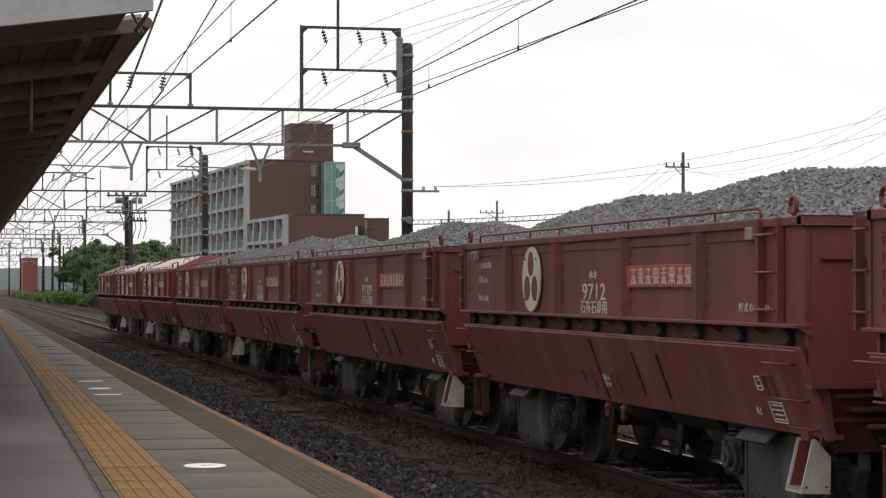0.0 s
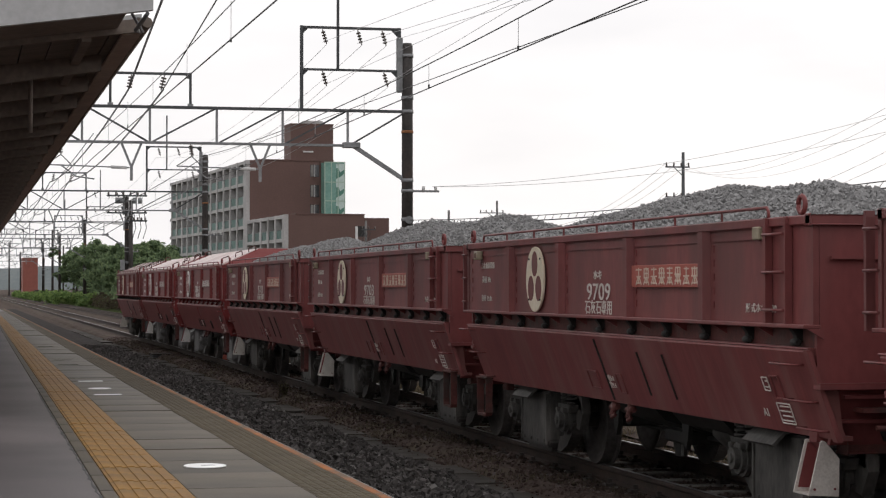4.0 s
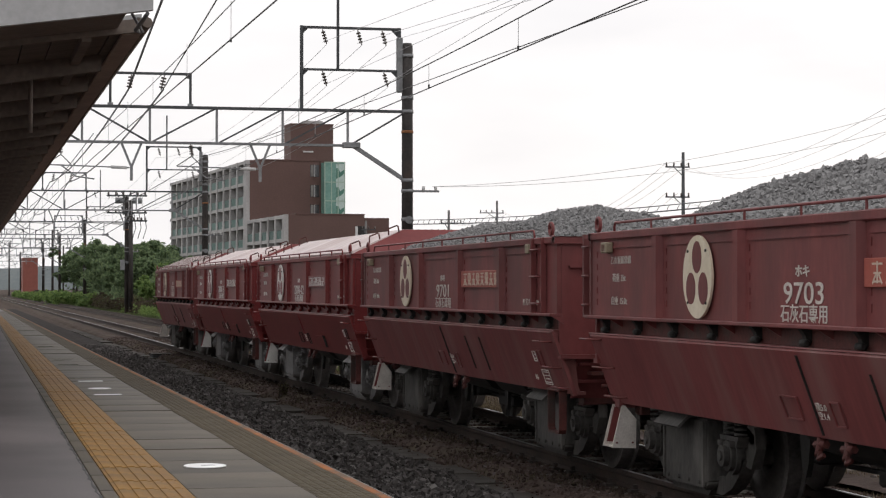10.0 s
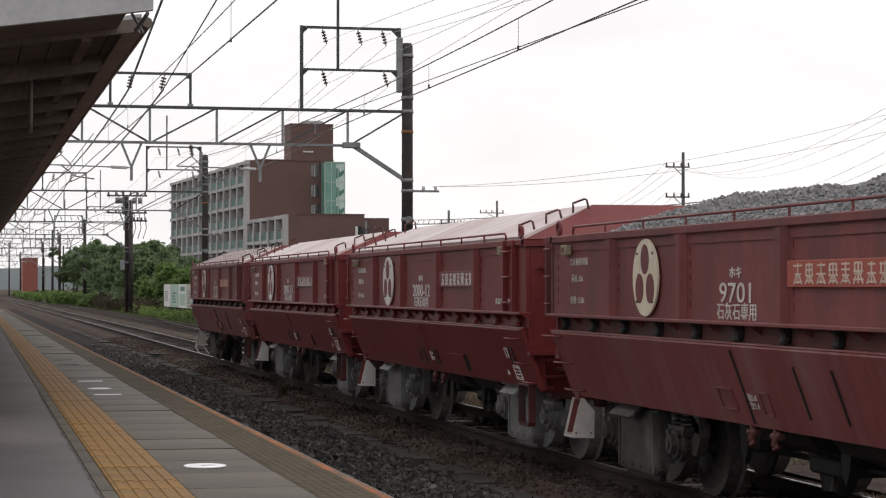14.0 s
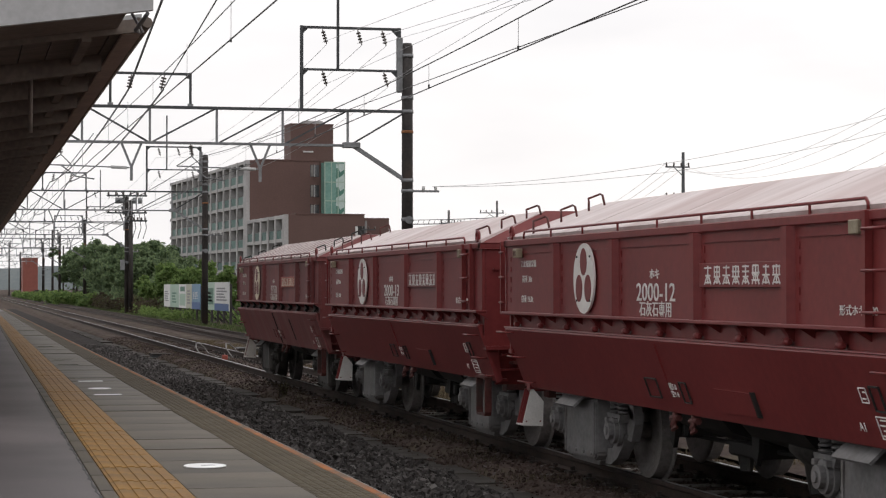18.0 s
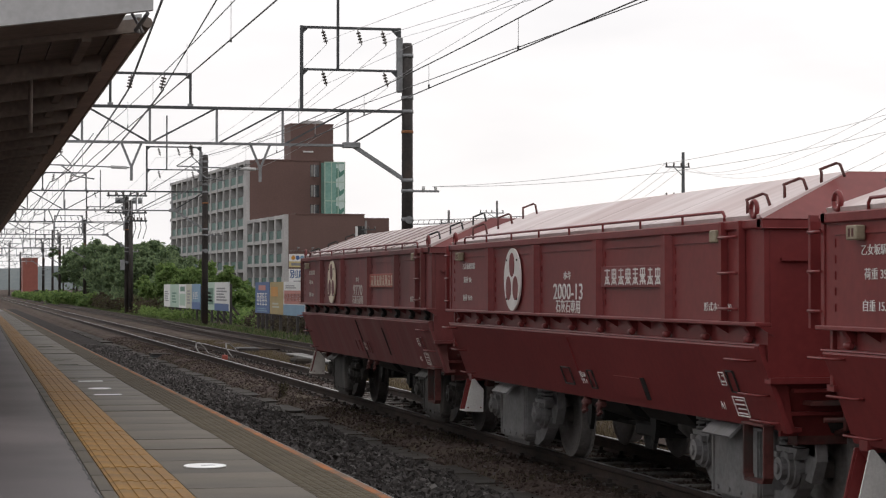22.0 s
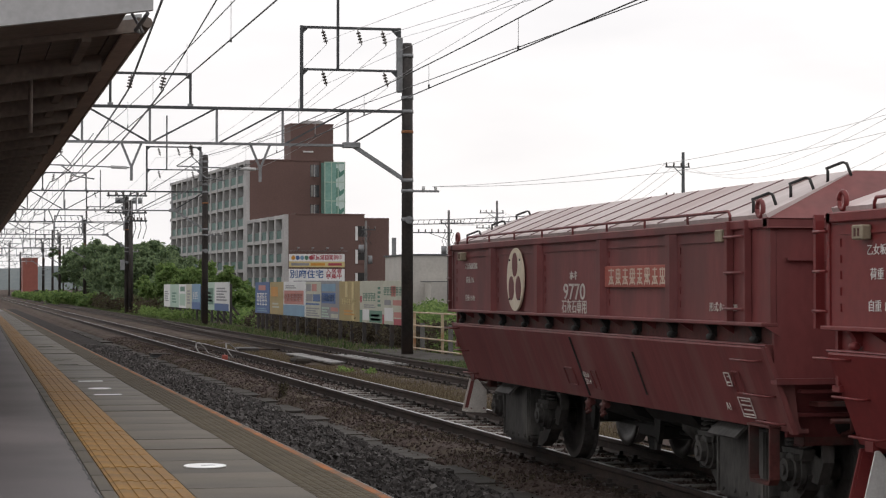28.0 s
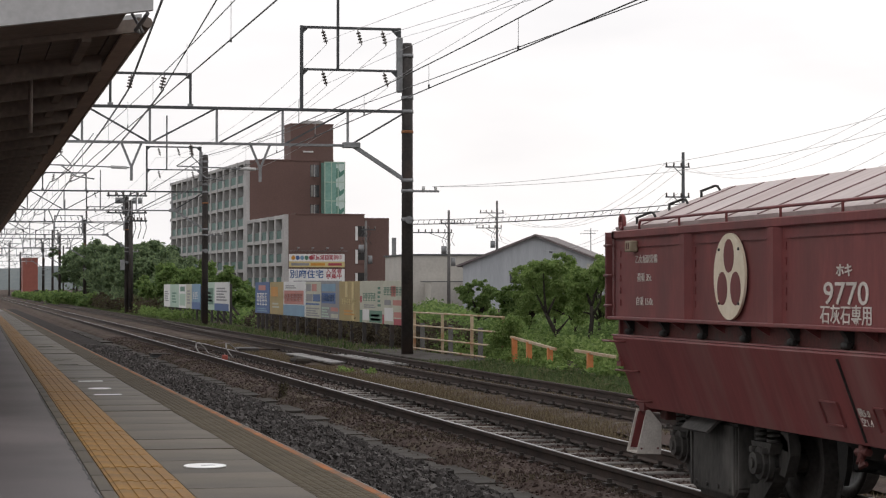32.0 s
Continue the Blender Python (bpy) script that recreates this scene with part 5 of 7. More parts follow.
                part("roof_grab", tube([q(k, 0), q(k, lift * 0.85), q(k + 0.01, lift, tip * 0.4), q(k + 0.15, lift, tip), q(k + 0.16, lift * 0.85, tip * 0.6), q(k + 0.16, 0)], 0.011, 6), UNDER if not fresh else GRIME_SHADE_RED, w)
    else:
        build_heap(w, seed)
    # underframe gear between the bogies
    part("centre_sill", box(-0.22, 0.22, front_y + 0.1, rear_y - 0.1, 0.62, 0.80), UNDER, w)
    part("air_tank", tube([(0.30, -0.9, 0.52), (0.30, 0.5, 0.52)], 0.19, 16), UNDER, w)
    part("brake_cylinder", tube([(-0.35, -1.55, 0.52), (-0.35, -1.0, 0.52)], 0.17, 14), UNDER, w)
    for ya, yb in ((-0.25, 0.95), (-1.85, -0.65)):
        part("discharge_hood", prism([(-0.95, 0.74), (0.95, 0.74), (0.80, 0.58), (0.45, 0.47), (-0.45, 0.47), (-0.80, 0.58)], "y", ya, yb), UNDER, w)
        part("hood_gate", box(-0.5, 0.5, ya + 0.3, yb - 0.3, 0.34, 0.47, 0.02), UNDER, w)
    for y, x in ((-1.28, -0.55), (0.62, -0.35)):
        sp = part("gear_drum", tube([(x, y, 0.66), (x, y, 0.52), (x, y, 0.47), (x, y, 0.42), (x, y, 0.20)], 0.1, 10, [0.20, 0.20, 0.15, 0.09, 0.05]), BOGIE_OLD, w)
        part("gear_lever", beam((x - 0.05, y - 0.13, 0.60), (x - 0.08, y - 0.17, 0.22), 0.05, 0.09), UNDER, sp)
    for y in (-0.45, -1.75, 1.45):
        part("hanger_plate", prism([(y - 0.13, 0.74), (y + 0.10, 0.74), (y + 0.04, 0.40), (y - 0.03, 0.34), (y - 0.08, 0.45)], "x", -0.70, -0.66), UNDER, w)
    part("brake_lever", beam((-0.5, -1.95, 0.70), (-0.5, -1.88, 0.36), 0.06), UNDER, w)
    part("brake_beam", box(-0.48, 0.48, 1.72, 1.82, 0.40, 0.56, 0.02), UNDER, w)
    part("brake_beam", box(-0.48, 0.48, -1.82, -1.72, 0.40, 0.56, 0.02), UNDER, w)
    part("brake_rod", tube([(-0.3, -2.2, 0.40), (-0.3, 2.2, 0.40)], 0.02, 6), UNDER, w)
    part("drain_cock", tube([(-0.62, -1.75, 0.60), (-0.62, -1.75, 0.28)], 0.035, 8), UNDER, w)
    for which, y in ((rear, rear_y - 0.08), (front, front_y + 0.50)):
        if which == "chute":
            build_chute(w, y, 0.22 if fresh else 0.25, mark, red, fresh)
        else:
            # old steps are grimy; on clean wagons this tone paints in the underside shade
            build_step(w, y, GRIME_SHADE_RED)
    sets = build_bogie(w, 3.20, frame_mat, WHEEL_NEW if fresh else WHEEL_MAT)
    sets += build_bogie(w, -3.20, frame_mat, WHEEL_NEW if fresh else WHEEL_MAT)
    return w, sets


TRAIN = []
WAGON_SHIFT = (-0.031, -0.007, -0.012, 0.056, -0.012, -0.009, -0.021, -0.02)  # shifts along the line, wagon by wagon, fitted to the camera's view


def build_train():
    for i, (kind, number, covered, rear, front) in enumerate((
            ("old", "9770", True, "chute", "step"), ("new", "2000-13", True, "chute", "step"), ("new", "2000-12", True, "chute", "step"),
            ("old", "9701", False, "chute", "step"), ("old", "9703", False, "chute", "step"), ("old", "9709", False, "step", "chute"),
            ("old", "9712", False, "step", "chute"), ("old", "9705", False, "step", "step"))):
        w, sets = build_wagon(kind, number, covered, rear, front, i + 1)
        TRAIN.append((i, w, sets))


def tail_emblem(t):
    """Where the last wagon's emblem is along the line at t seconds: the train slows on its way."""
    return 80.5262 - 2.653763 * t + 0.01385027 * t ** 2 + 6.964392e-5 * t ** 3 + 1.957644e-6 * t ** 4 - 7.605337e-9 * t ** 5


def motions():
    turn_rows, s0 = [], tail_emblem(0)
    t, last = 0.0, 0.0
    while t < 32.0:
        turn_rows.append((t, (s0 - tail_emblem(t)) / 0.43))
        t += 1 / 30
    picked, last = [turn_rows[0]], 0.0
    for row in turn_rows[1:]:
        if row[1] - last > 1.25:
            picked.append(row)
            last = row[1]
    picked.append((32.0, (s0 - tail_emblem(32.0)) / 0.43))
    for i, w, sets in TRAIN:
        walk(w, [(k, pose(WAGON_X, tail_emblem(k) + WAGON_SHIFT[i] + MIDDLE - i * PITCH, 0)) for k in range(0, 33)])
        for s in sets:
            y = s.matrix_basis.translation.y
            walk(s, [(k, Matrix.Translation((0, y, 0.43)) @ Matrix.Rotation(a, 4, "X")) for k, a in picked])


# ---- the apartment building ----
BRICK_TILE = material("brown_wall_tile", (0.105, 0.058, 0.048), (0.135, 0.076, 0.064), 0.7, scale=0.25, fine=6, bump=0.1)
FRAME_CONCRETE = material("pale_frame_concrete", (0.36, 0.351, 0.342), (0.468, 0.459, 0.45), 0.8, scale=0.3, fine=4, bump=0.1, stain=(0.27, 0.261, 0.2475), stain_at=0.64)
DARK_GLASS = material("shaded_window_glass", (0.05, 0.05, 0.055), (0.09, 0.09, 0.095), 0.12, scale=0.8, fine=4, bump=0, vary=0.5)
GREEN_GLASS = material("green_balcony_glass", (0.045, 0.10, 0.088), (0.085, 0.155, 0.135), 0.5, gloss=0.2, scale=0.8, fine=4, bump=0, vary=0.25)
CURTAIN = material("pale_curtain", (0.20, 0.19, 0.18), (0.30, 0.29, 0.27), 0.9, scale=1.0, fine=8, bump=0, vary=0.3)
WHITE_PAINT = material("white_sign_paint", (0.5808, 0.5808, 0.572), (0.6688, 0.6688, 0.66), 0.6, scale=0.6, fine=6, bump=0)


def plain(name, c, rough=0.6):
    return material(name, tuple(v * 0.88 for v in c), tuple(min(1, v * 1.1) for v in c), rough, scale=1.5, fine=12, bump=0.04)


SIGN_BLUE, SIGN_RED = plain("sign_blue", (0.04785, 0.1044, 0.2523)), plain("sign_red", (0.3306, 0.0435, 0.0609))
SIGN_YELLOW, SIGN_ORANGE = plain("sign_yellow", (0.5046, 0.4089, 0.1914)), plain("sign_orange", (0.4785, 0.2175, 0.0261))
SIGN_SKY, SIGN_GREEN, SIGN_CREAM = plain("sign_sky_blue", (0.1479, 0.261, 0.3654)), plain("sign_green", (0.0696, 0.174, 0.1218)), plain("sign_cream", (0.4176, 0.4176, 0.3306))
SIGN_GOLD, SIGN_GREY, SIGN_PINK = plain("sign_gold", (0.3132, 0.2349, 0.087)), plain("sign_grey", (0.2088, 0.2088, 0.2175)), plain("sign_salmon", (0.4176, 0.1653, 0.1392))
SIGN_MINT = plain("sign_mint", (0.3306, 0.4524, 0.3654))


SIGN_STAIR = plain("stair_green", (0.07, 0.20, 0.15))


def build_apartments():
    h = thing("apartment_building", "seven-storey brown-tiled apartment building with pale balcony frames", "apartment building", at=(38.27, 250.69, -0.3), turn=3.417)
    part("lower_wall", box(1.5, 9.87, 0, 26, 0, 10.85), BRICK_TILE, h)
    part("corner_wall", box(0.40, 1.5, 0.0, 1.1, 0, 10.85), BRICK_TILE, h)
    part("stair_wall", box(9.87, 13.3, 1.2, 20, 0, 10.55), BRICK_TILE, h)
    part("upper_corner_wall", box(0.38, 1.5, 24.2, 25.5, 0, 18.85), BRICK_TILE, h)
    part("upper_wall", box(1.5, 11.7, 24.2, 89, 0, 18.85), BRICK_TILE, h)
    part("tower", box(5.95, 11.75, 24.4, 28.6, 18.85, 23.75), BRICK_TILE, h)
    part("tower_cap", box(5.88, 11.82, 24.33, 28.7, 23.7, 23.85), BRICK_TILE, h)
    part("upper_coping", box(1.3, 11.8, 24.1, 89.1, 18.85, 19.0), BRICK_TILE, h)
    part("lower_coping", box(1.3, 9.95, -0.1, 26, 10.85, 10.98), BRICK_TILE, h)
    tank = part("roof_tank", box(8.0, 10.6, 25.4, 27.6, 23.85, 24.35, 0.1), FRAME_CONCRETE, h)
    part("roof_aerial", tube([(7.4, 26, 23.8), (7.4, 26, 27.2)], 0.05, 6), STEEL, h)
    part("lamp_strip", box(7.6, 9.0, 24.25, 24.4, 20.0, 20.2), WHITE_PAINT, h)

    def facade(y0, y1, bay, rows, ztop, lowest):
        cols = int((y1 - y0) / bay)
        for r in range(rows + 1):
            z = ztop - 0.45 - r * 2.88
            if z < 0:
                break
            part("balcony_slab", box(0, 1.5, y0, y1, z, z + 0.42), FRAME_CONCRETE, h)
        for c in range(cols + 1):
            y = y0 + c * bay
            part("pier", box(-0.06, 1.5, y - 0.38, y + 0.38, 0, ztop), FRAME_CONCRETE, h)
        win = rail = None
        for r in range(rows):
            z = ztop - 0.45 - (r + 1) * 2.88 + 0.42
            if z < -1:
                break
            for c in range(cols):
                y = y0 + c * bay
                if win is None:
                    mid = part("mullion", box(0.55, 0.75, -0.13, 0.13, 0.0, 2.46), FRAME_CONCRETE, h)
                    mid.matrix_basis = pose(0, y + bay / 2, z)
                    win = part("window", box(1.40, 1.5, -bay / 2 + 0.38, bay / 2 - 0.38, 0.05, 2.3), DARK_GLASS, h)
                    win.matrix_basis = pose(0, y + bay / 2, z)
                    rail = part("balcony_panel", box(0.10, 0.16, -bay / 2 + 0.38, bay / 2 - 0.38, 0.0, 1.05), GREEN_GLASS, h)
                    rail.matrix_basis = pose(0, y + bay / 2, z)
                    post = part("balcony_post", box(0.02, 0.3, -0.42, 0.42, 0.0, 1.15), FRAME_CONCRETE, h)
                    post.matrix_basis = pose(0, y + 0.75, z)
                    cur = part("curtain", box(1.34, 1.38, -0.7, 0.7, 0.1, 2.2), CURTAIN, h)
                    cur.matrix_basis = pose(0, y + 1.6, z)
                else:
                    again("mullion", mid, h, pose(0, y + bay / 2, z))
                    again("window", win, h, pose(0, y + bay / 2, z))
                    again("balcony_panel", rail, h, pose(0, y + bay / 2, z))
                    again("balcony_post", post, h, pose(0, y + 0.75, z))
                    if (r * 7 + c * 5) % 3:
                        again("curtain", cur, h, pose(0, y + 1.4 + ((r * 3 + c) % 3) * 0.9, z))

    facade(25.9, 89, 5.1, 6, 18.85, 0)
    part("end_pier", box(-0.06, 0.4, 24.22, 25.6, 0, 18.85), FRAME_CONCRETE, h)
    facade(1.2, 24.2, 4.6, 4, 10.85, 0)
    part("end_pier", box(-0.06, 0.45, 0.05, 1.2, 0, 10.85), FRAME_CONCRETE, h)
    # stair-side landings: near-black blocks paint their shade, white strips the sky behind
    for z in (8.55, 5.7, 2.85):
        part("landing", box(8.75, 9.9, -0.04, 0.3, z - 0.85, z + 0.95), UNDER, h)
        part("landing_sky", box(8.72, 9.02, -0.07, 0.2, z - 0.80, z + 0.90), WHITE_PAINT, h, "white strip painted as the sky seen through the landing")
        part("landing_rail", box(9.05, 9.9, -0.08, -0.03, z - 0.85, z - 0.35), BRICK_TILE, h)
    for z in (17.6, 14.9, 12.3):
        w = part("window", box(8.55, 9.75, 24.12, 24.3, z - 0.85, z + 0.75), DARK_GLASS, h)
        part("window_frame", box(9.1, 9.2, 24.08, 24.14, z - 0.85, z + 0.75), FRAME_CONCRETE, w)
        part("curtain", box(8.62, 9.0, 24.09, 24.11, z - 0.8, z + 0.7), CURTAIN, w)
    bay = part("glazed_bay", box(10.03, 12.75, 21.9, 24.15, 11.2, 18.6), material("green_tinted_glazing", (0.13, 0.28, 0.235), (0.20, 0.37, 0.31), 0.25, scale=0.5, fine=3, bump=0), h, "green glazed stair bay")
    for x in (10.0, 10.9, 11.8, 12.7):
        part("mullion", box(x - 0.04, x + 0.08, 21.84, 21.92, 11.2, 18.6), SIGN_MINT, bay)
    for z in (18.55, 15.9, 13.4, 11.2):
        part("transom", box(10.0, 12.8, 21.84, 21.92, z, z + 0.12), SIGN_MINT, bay)
    pane = part("pale_pane", box(11.55, 12.65, 21.87, 21.9, 11.3, 18.4), material("pale_green_pane", (0.42, 0.54, 0.50), (0.56, 0.66, 0.62), 0.15, bump=0), bay)
    for z in (11.9, 14.4, 16.9):
        part("stair_flight", prism([(11.56, z - 0.5), (12.2, z - 0.2), (12.62, z + 0.2), (12.62, z + 0.75), (12.1, z + 0.35), (11.9, z + 0.9), (11.56, z + 0.9)], "y", 21.845, 21.868), SIGN_STAIR, pane, "dark green stair flight, a flat shape in front of the pane")
    # two banners on the end wall
    a = thing("wall_banner", "white and yellow rent banner with red lettering on the brown wall", "banner", "wall banners", at=(38.27, 250.69, -0.3), turn=3.417)
    part("sheet", box(0.43, 7.35, -0.16, -0.10, 4.45, 6.05), WHITE_PAINT, a)
    part("lower_band", box(0.43, 7.35, -0.165, -0.16, 4.45, 5.15), SIGN_YELLOW, a)
    up = lambda x, z: Matrix.Translation((x, -0.175, z)) @ Euler((radians(90), 0, 0)).to_matrix().to_4x4()
    letters("lettering", "家賃減額実施中", 0.72, SIGN_RED, a, up(5.1, 5.60), wide=0.78, thick=0.01)
    for i, m in enumerate((SIGN_ORANGE, SIGN_BLUE, SIGN_SKY, SIGN_GREEN, SIGN_RED)):
        part("round_mark", prism([(0.95 + i * 0.55 + 0.25 * math.cos(k * math.pi / 8), 5.6 + 0.27 * math.sin(k * math.pi / 8)) for k in range(16)], "y", -0.172, -0.166), m, a)
    for x0, x1, m in ((0.7, 2.9, SIGN_GREY), (3.1, 4.9, SIGN_ORANGE), (5.3, 7.0, SIGN_RED)):
        part("text_bar", box(x0, x1, -0.172, -0.166, 4.65, 4.95), m, a)
    b = thing("wall_banner", "white housing banner with blue and red lettering on the brown wall", "banner", "wall banners", at=(38.27, 250.69, -0.3), turn=3.417)
    part("sheet", box(0.38, 7.35, -0.16, -0.10, 2.6, 4.25), WHITE_PAINT, b)
    letters("lettering", "別府住宅", 1.08, SIGN_BLUE, b, up(2.62, 3.55), wide=0.98, thick=0.02)
    letters("lettering", "入居者\n募集中", 0.62, SIGN_RED, b, up(6.0, 3.62), wide=1.1, thick=0.012)
    part("text_bar", box(1.0, 7.0, -0.172, -0.166, 2.68, 2.82), SIGN_GREY, b)
    for x in (1.4, 3.2, 5.0, 6.8):
        l = thing("banner_lamp", "small floodlight on an arm above the banner", "lamp", "banner lamps", at=(38.27, 250.69, -0.3), turn=3.417)
        part("arm", tube([(x, 0, 6.45), (x, -0.9, 6.75)], 0.03, 5), STEEL, l)
        part("head", box(x - 0.15, x + 0.15, -1.1, -0.85, 6.7, 6.88, 0.02), STEEL, l)
        part("rail", tube([(x - 0.9, -0.05, 6.42), (x + 0.9, -0.05, 6.42)], 0.025, 5), STEEL, l)


# ---- trackside billboards ----
def build_billboard(y0, y1, z0, z1, sheets, label):
    """A long board facing the rails, made of sheets; each sheet has blocks (along, up, width, height, paint) as shares of its size."""
    x = 13.5
    b = thing("billboard", label, "billboard", "trackside billboards")
    span = (y0 - y1) / sum(s[0] for s in sheets)
    y = y0
    for share, base, blocks in sheets:
        wd = share * span
        s = part("sheet", box(x, x + 0.05, y - wd + 0.02, y, z0, z1, 0.006), base, b)
        for u, v, w, h, m in blocks:
            part("print_block", box(x - 0.006, x, y - (u + w) * wd, y - u * wd, z0 + v * (z1 - z0), z0 + (v + h) * (z1 - z0)), m, s)
        y -= wd
    n = max(3, int((y0 - y1) / 2.3))
    for i in range(n + 1):
        yy = y1 + 0.15 + (y0 - y1 - 0.3) * i / n
        part("post", box(x + 0.06, x + 0.18, yy - 0.06, yy + 0.06, -0.3, z1 - 0.1), POLE_MAT, b)
        part("back_stay", beam((x + 0.12, yy, z0 + 0.3), (x + 1.1, yy + 0.1, -0.3), 0.10), POLE_MAT, b)
    return b


def bars(u, v, w, h, n, m, gap=0.45):
    """n thin lines of unreadable print."""
    return [(u, v + h * i / n, w * (1 - 0.13 * (i % 3)), h / n * (1 - gap), m) for i in range(n)]


def strokes(u, v, w, h, n, m):
    """n characters too small to read, each a few uneven dabs."""
    out, rng = [], random.Random(int(u * 97 + v * 31 + n))
    for i in range(n):
        a, c = u + w * i / n, w / n * 0.84
        for k in (0.04, 0.34, 0.62, 0.86):
            q = rng.choice((1.0, 0.8, 0.6))
            out.append((a + c * (1 - q) / 2, v + h * k, c * q, h * 0.09, m))
        out.append((a + c * 0.44, v, c * 0.12, h * 0.95, m))
        out += [(a + c * q, v + h * 0.3, c * 0.10, h * rng.choice((0.3, 0.6)), m) for q in (0.1, 0.8)]
    return out


def build_billboards():
    build_billboard(97.7, 93.2, 0.52, 1.94, [(1, SIGN_BLUE, [(0.25, 0.74, 0.5, 0.16, SIGN_PINK)] + strokes(0.12, 0.25, 0.76, 0.42, 4, WHITE_PAINT) + bars(0.15, 0.06, 0.7, 0.14, 2, SIGN_SKY))], "blue trackside billboard with white lettering")
    build_billboard(93.0, 83.3, 0.52, 1.94, [
        (0.42, SIGN_GOLD, bars(0.2, 0.2, 0.5, 0.2, 2, SIGN_CREAM) + [(0.1, 0.55, 0.5, 0.3, SIGN_ORANGE)]),
        (0.58, WHITE_PAINT, [(0.04, 0.34, 0.92, 0.40, SIGN_PINK), (0.0, 0.0, 1.0, 0.32, SIGN_SKY)] + strokes(0.10, 0.44, 0.8, 0.2, 5, WHITE_PAINT) + bars(0.1, 0.8, 0.5, 0.12, 2, SIGN_GREY))], "billboard with a golden sheet and a red, white and blue sheet")
    build_billboard(83.0, 63.9, 0.50, 1.92, [
        (0.19, SIGN_CREAM, [(0.05, 0.74, 0.3, 0.2, SIGN_GREY), (0.42, 0.74, 0.3, 0.2, SIGN_PINK), (0.05, 0.46, 0.4, 0.2, SIGN_GREY), (0.5, 0.46, 0.45, 0.2, SIGN_BLUE), (0.0, 0.36, 0.9, 0.05, SIGN_BLUE)] + bars(0.05, 0.05, 0.85, 0.26, 4, SIGN_GREY)),
        (0.21, SIGN_GREY, [(0.05, 0.74, 0.75, 0.2, SIGN_SKY), (0.05, 0.42, 0.75, 0.28, SIGN_BLUE)] + strokes(0.1, 0.48, 0.65, 0.18, 4, WHITE_PAINT) + bars(0.05, 0.05, 0.4, 0.3, 4, SIGN_MINT) + [(0.55, 0.22, 0.38, 0.1, SIGN_PINK), (0.55, 0.05, 0.38, 0.1, SIGN_CREAM)]),
        (0.21, SIGN_GOLD, strokes(0.12, 0.42, 0.7, 0.14, 6, SIGN_YELLOW) + bars(0.25, 0.15, 0.5, 0.16, 2, SIGN_ORANGE) + [(0.3, 0.6, 0.12, 0.38, SIGN_YELLOW), (0.62, 0.0, 0.1, 0.98, SIGN_YELLOW)]),
        (0.21, SIGN_CREAM, [(0.02, 0.48, 0.08, 0.16, SIGN_RED), (0.0, 0.0, 0.12, 0.30, SIGN_GREEN), (0.45, 0.02, 0.53, 0.28, SIGN_GREEN), (0.14, 0.06, 0.28, 0.26, WHITE_PAINT)] + strokes(0.14, 0.52, 0.58, 0.2, 5, SIGN_GREEN) + bars(0.2, 0.36, 0.5, 0.1, 2, SIGN_GREY) + bars(0.8, 0.4, 0.12, 0.5, 5, SIGN_GREEN) + bars(0.5, 0.06, 0.42, 0.2, 2, SIGN_MINT)),
        (0.18, SIGN_CREAM, [(0.0, 0.0, 0.08, 0.22, SIGN_RED), (0.54, 0.0, 0.46, 0.14, SIGN_RED), (0.54, 0.17, 0.46, 0.12, SIGN_PINK), (0.1, 0.08, 0.4, 0.3, WHITE_PAINT), (0.1, 0.44, 0.3, 0.12, SIGN_GREY), (0.5, 0.44, 0.46, 0.12, SIGN_PINK)] + strokes(0.06, 0.66, 0.85, 0.2, 6, SIGN_GREEN) + [(0.40, 0.64, 0.22, 0.24, SIGN_PINK)])], "long row of faded cream, gold and blue billboard sheets")
    build_billboard(143.0, 121.0, 0.42, 1.90, [
        (0.22, WHITE_PAINT, bars(0.15, 0.25, 0.6, 0.5, 5, SIGN_GREY)), (0.28, SIGN_MINT, bars(0.2, 0.2, 0.5, 0.5, 4, SIGN_GREEN)),
        (0.22, WHITE_PAINT, [(0.1, 0.1, 0.8, 0.5, SIGN_MINT), (0.2, 0.7, 0.6, 0.2, SIGN_GREEN)]), (0.16, SIGN_CREAM, bars(0.2, 0.2, 0.5, 0.6, 5, SIGN_GREY)), (0.22, SIGN_SKY, strokes(0.15, 0.4, 0.6, 0.3, 3, WHITE_PAINT) + [(0, 0, 1, 0.28, SIGN_BLUE)])], "pale weathered billboard row with green and blue sheets")
    build_billboard(119.0, 107.7, 0.46, 1.98, [
        (0.45, SIGN_MINT, [(0.1, 0.2, 0.8, 0.6, SIGN_GREEN)] + bars(0.2, 0.3, 0.6, 0.4, 3, SIGN_MINT)), (0.55, WHITE_PAINT, bars(0.15, 0.35, 0.7, 0.5, 5, SIGN_GREY) + [(0, 0, 1, 0.25, SIGN_BLUE)])], "pale green and white trackside billboard")


# ---- fence and handrails ----
CREAM_PAINT = material("cream_fence_paint", (0.40, 0.31, 0.20), (0.52, 0.42, 0.29), 0.6, scale=3, fine=20, bump=0.1, stain=(0.34, 0.15, 0.06), stain_at=0.62)
ORANGE_PAINT = material("orange_rail_paint", (0.50, 0.17, 0.05), (0.62, 0.23, 0.08), 0.6, scale=3, fine=20, bump=0.1)


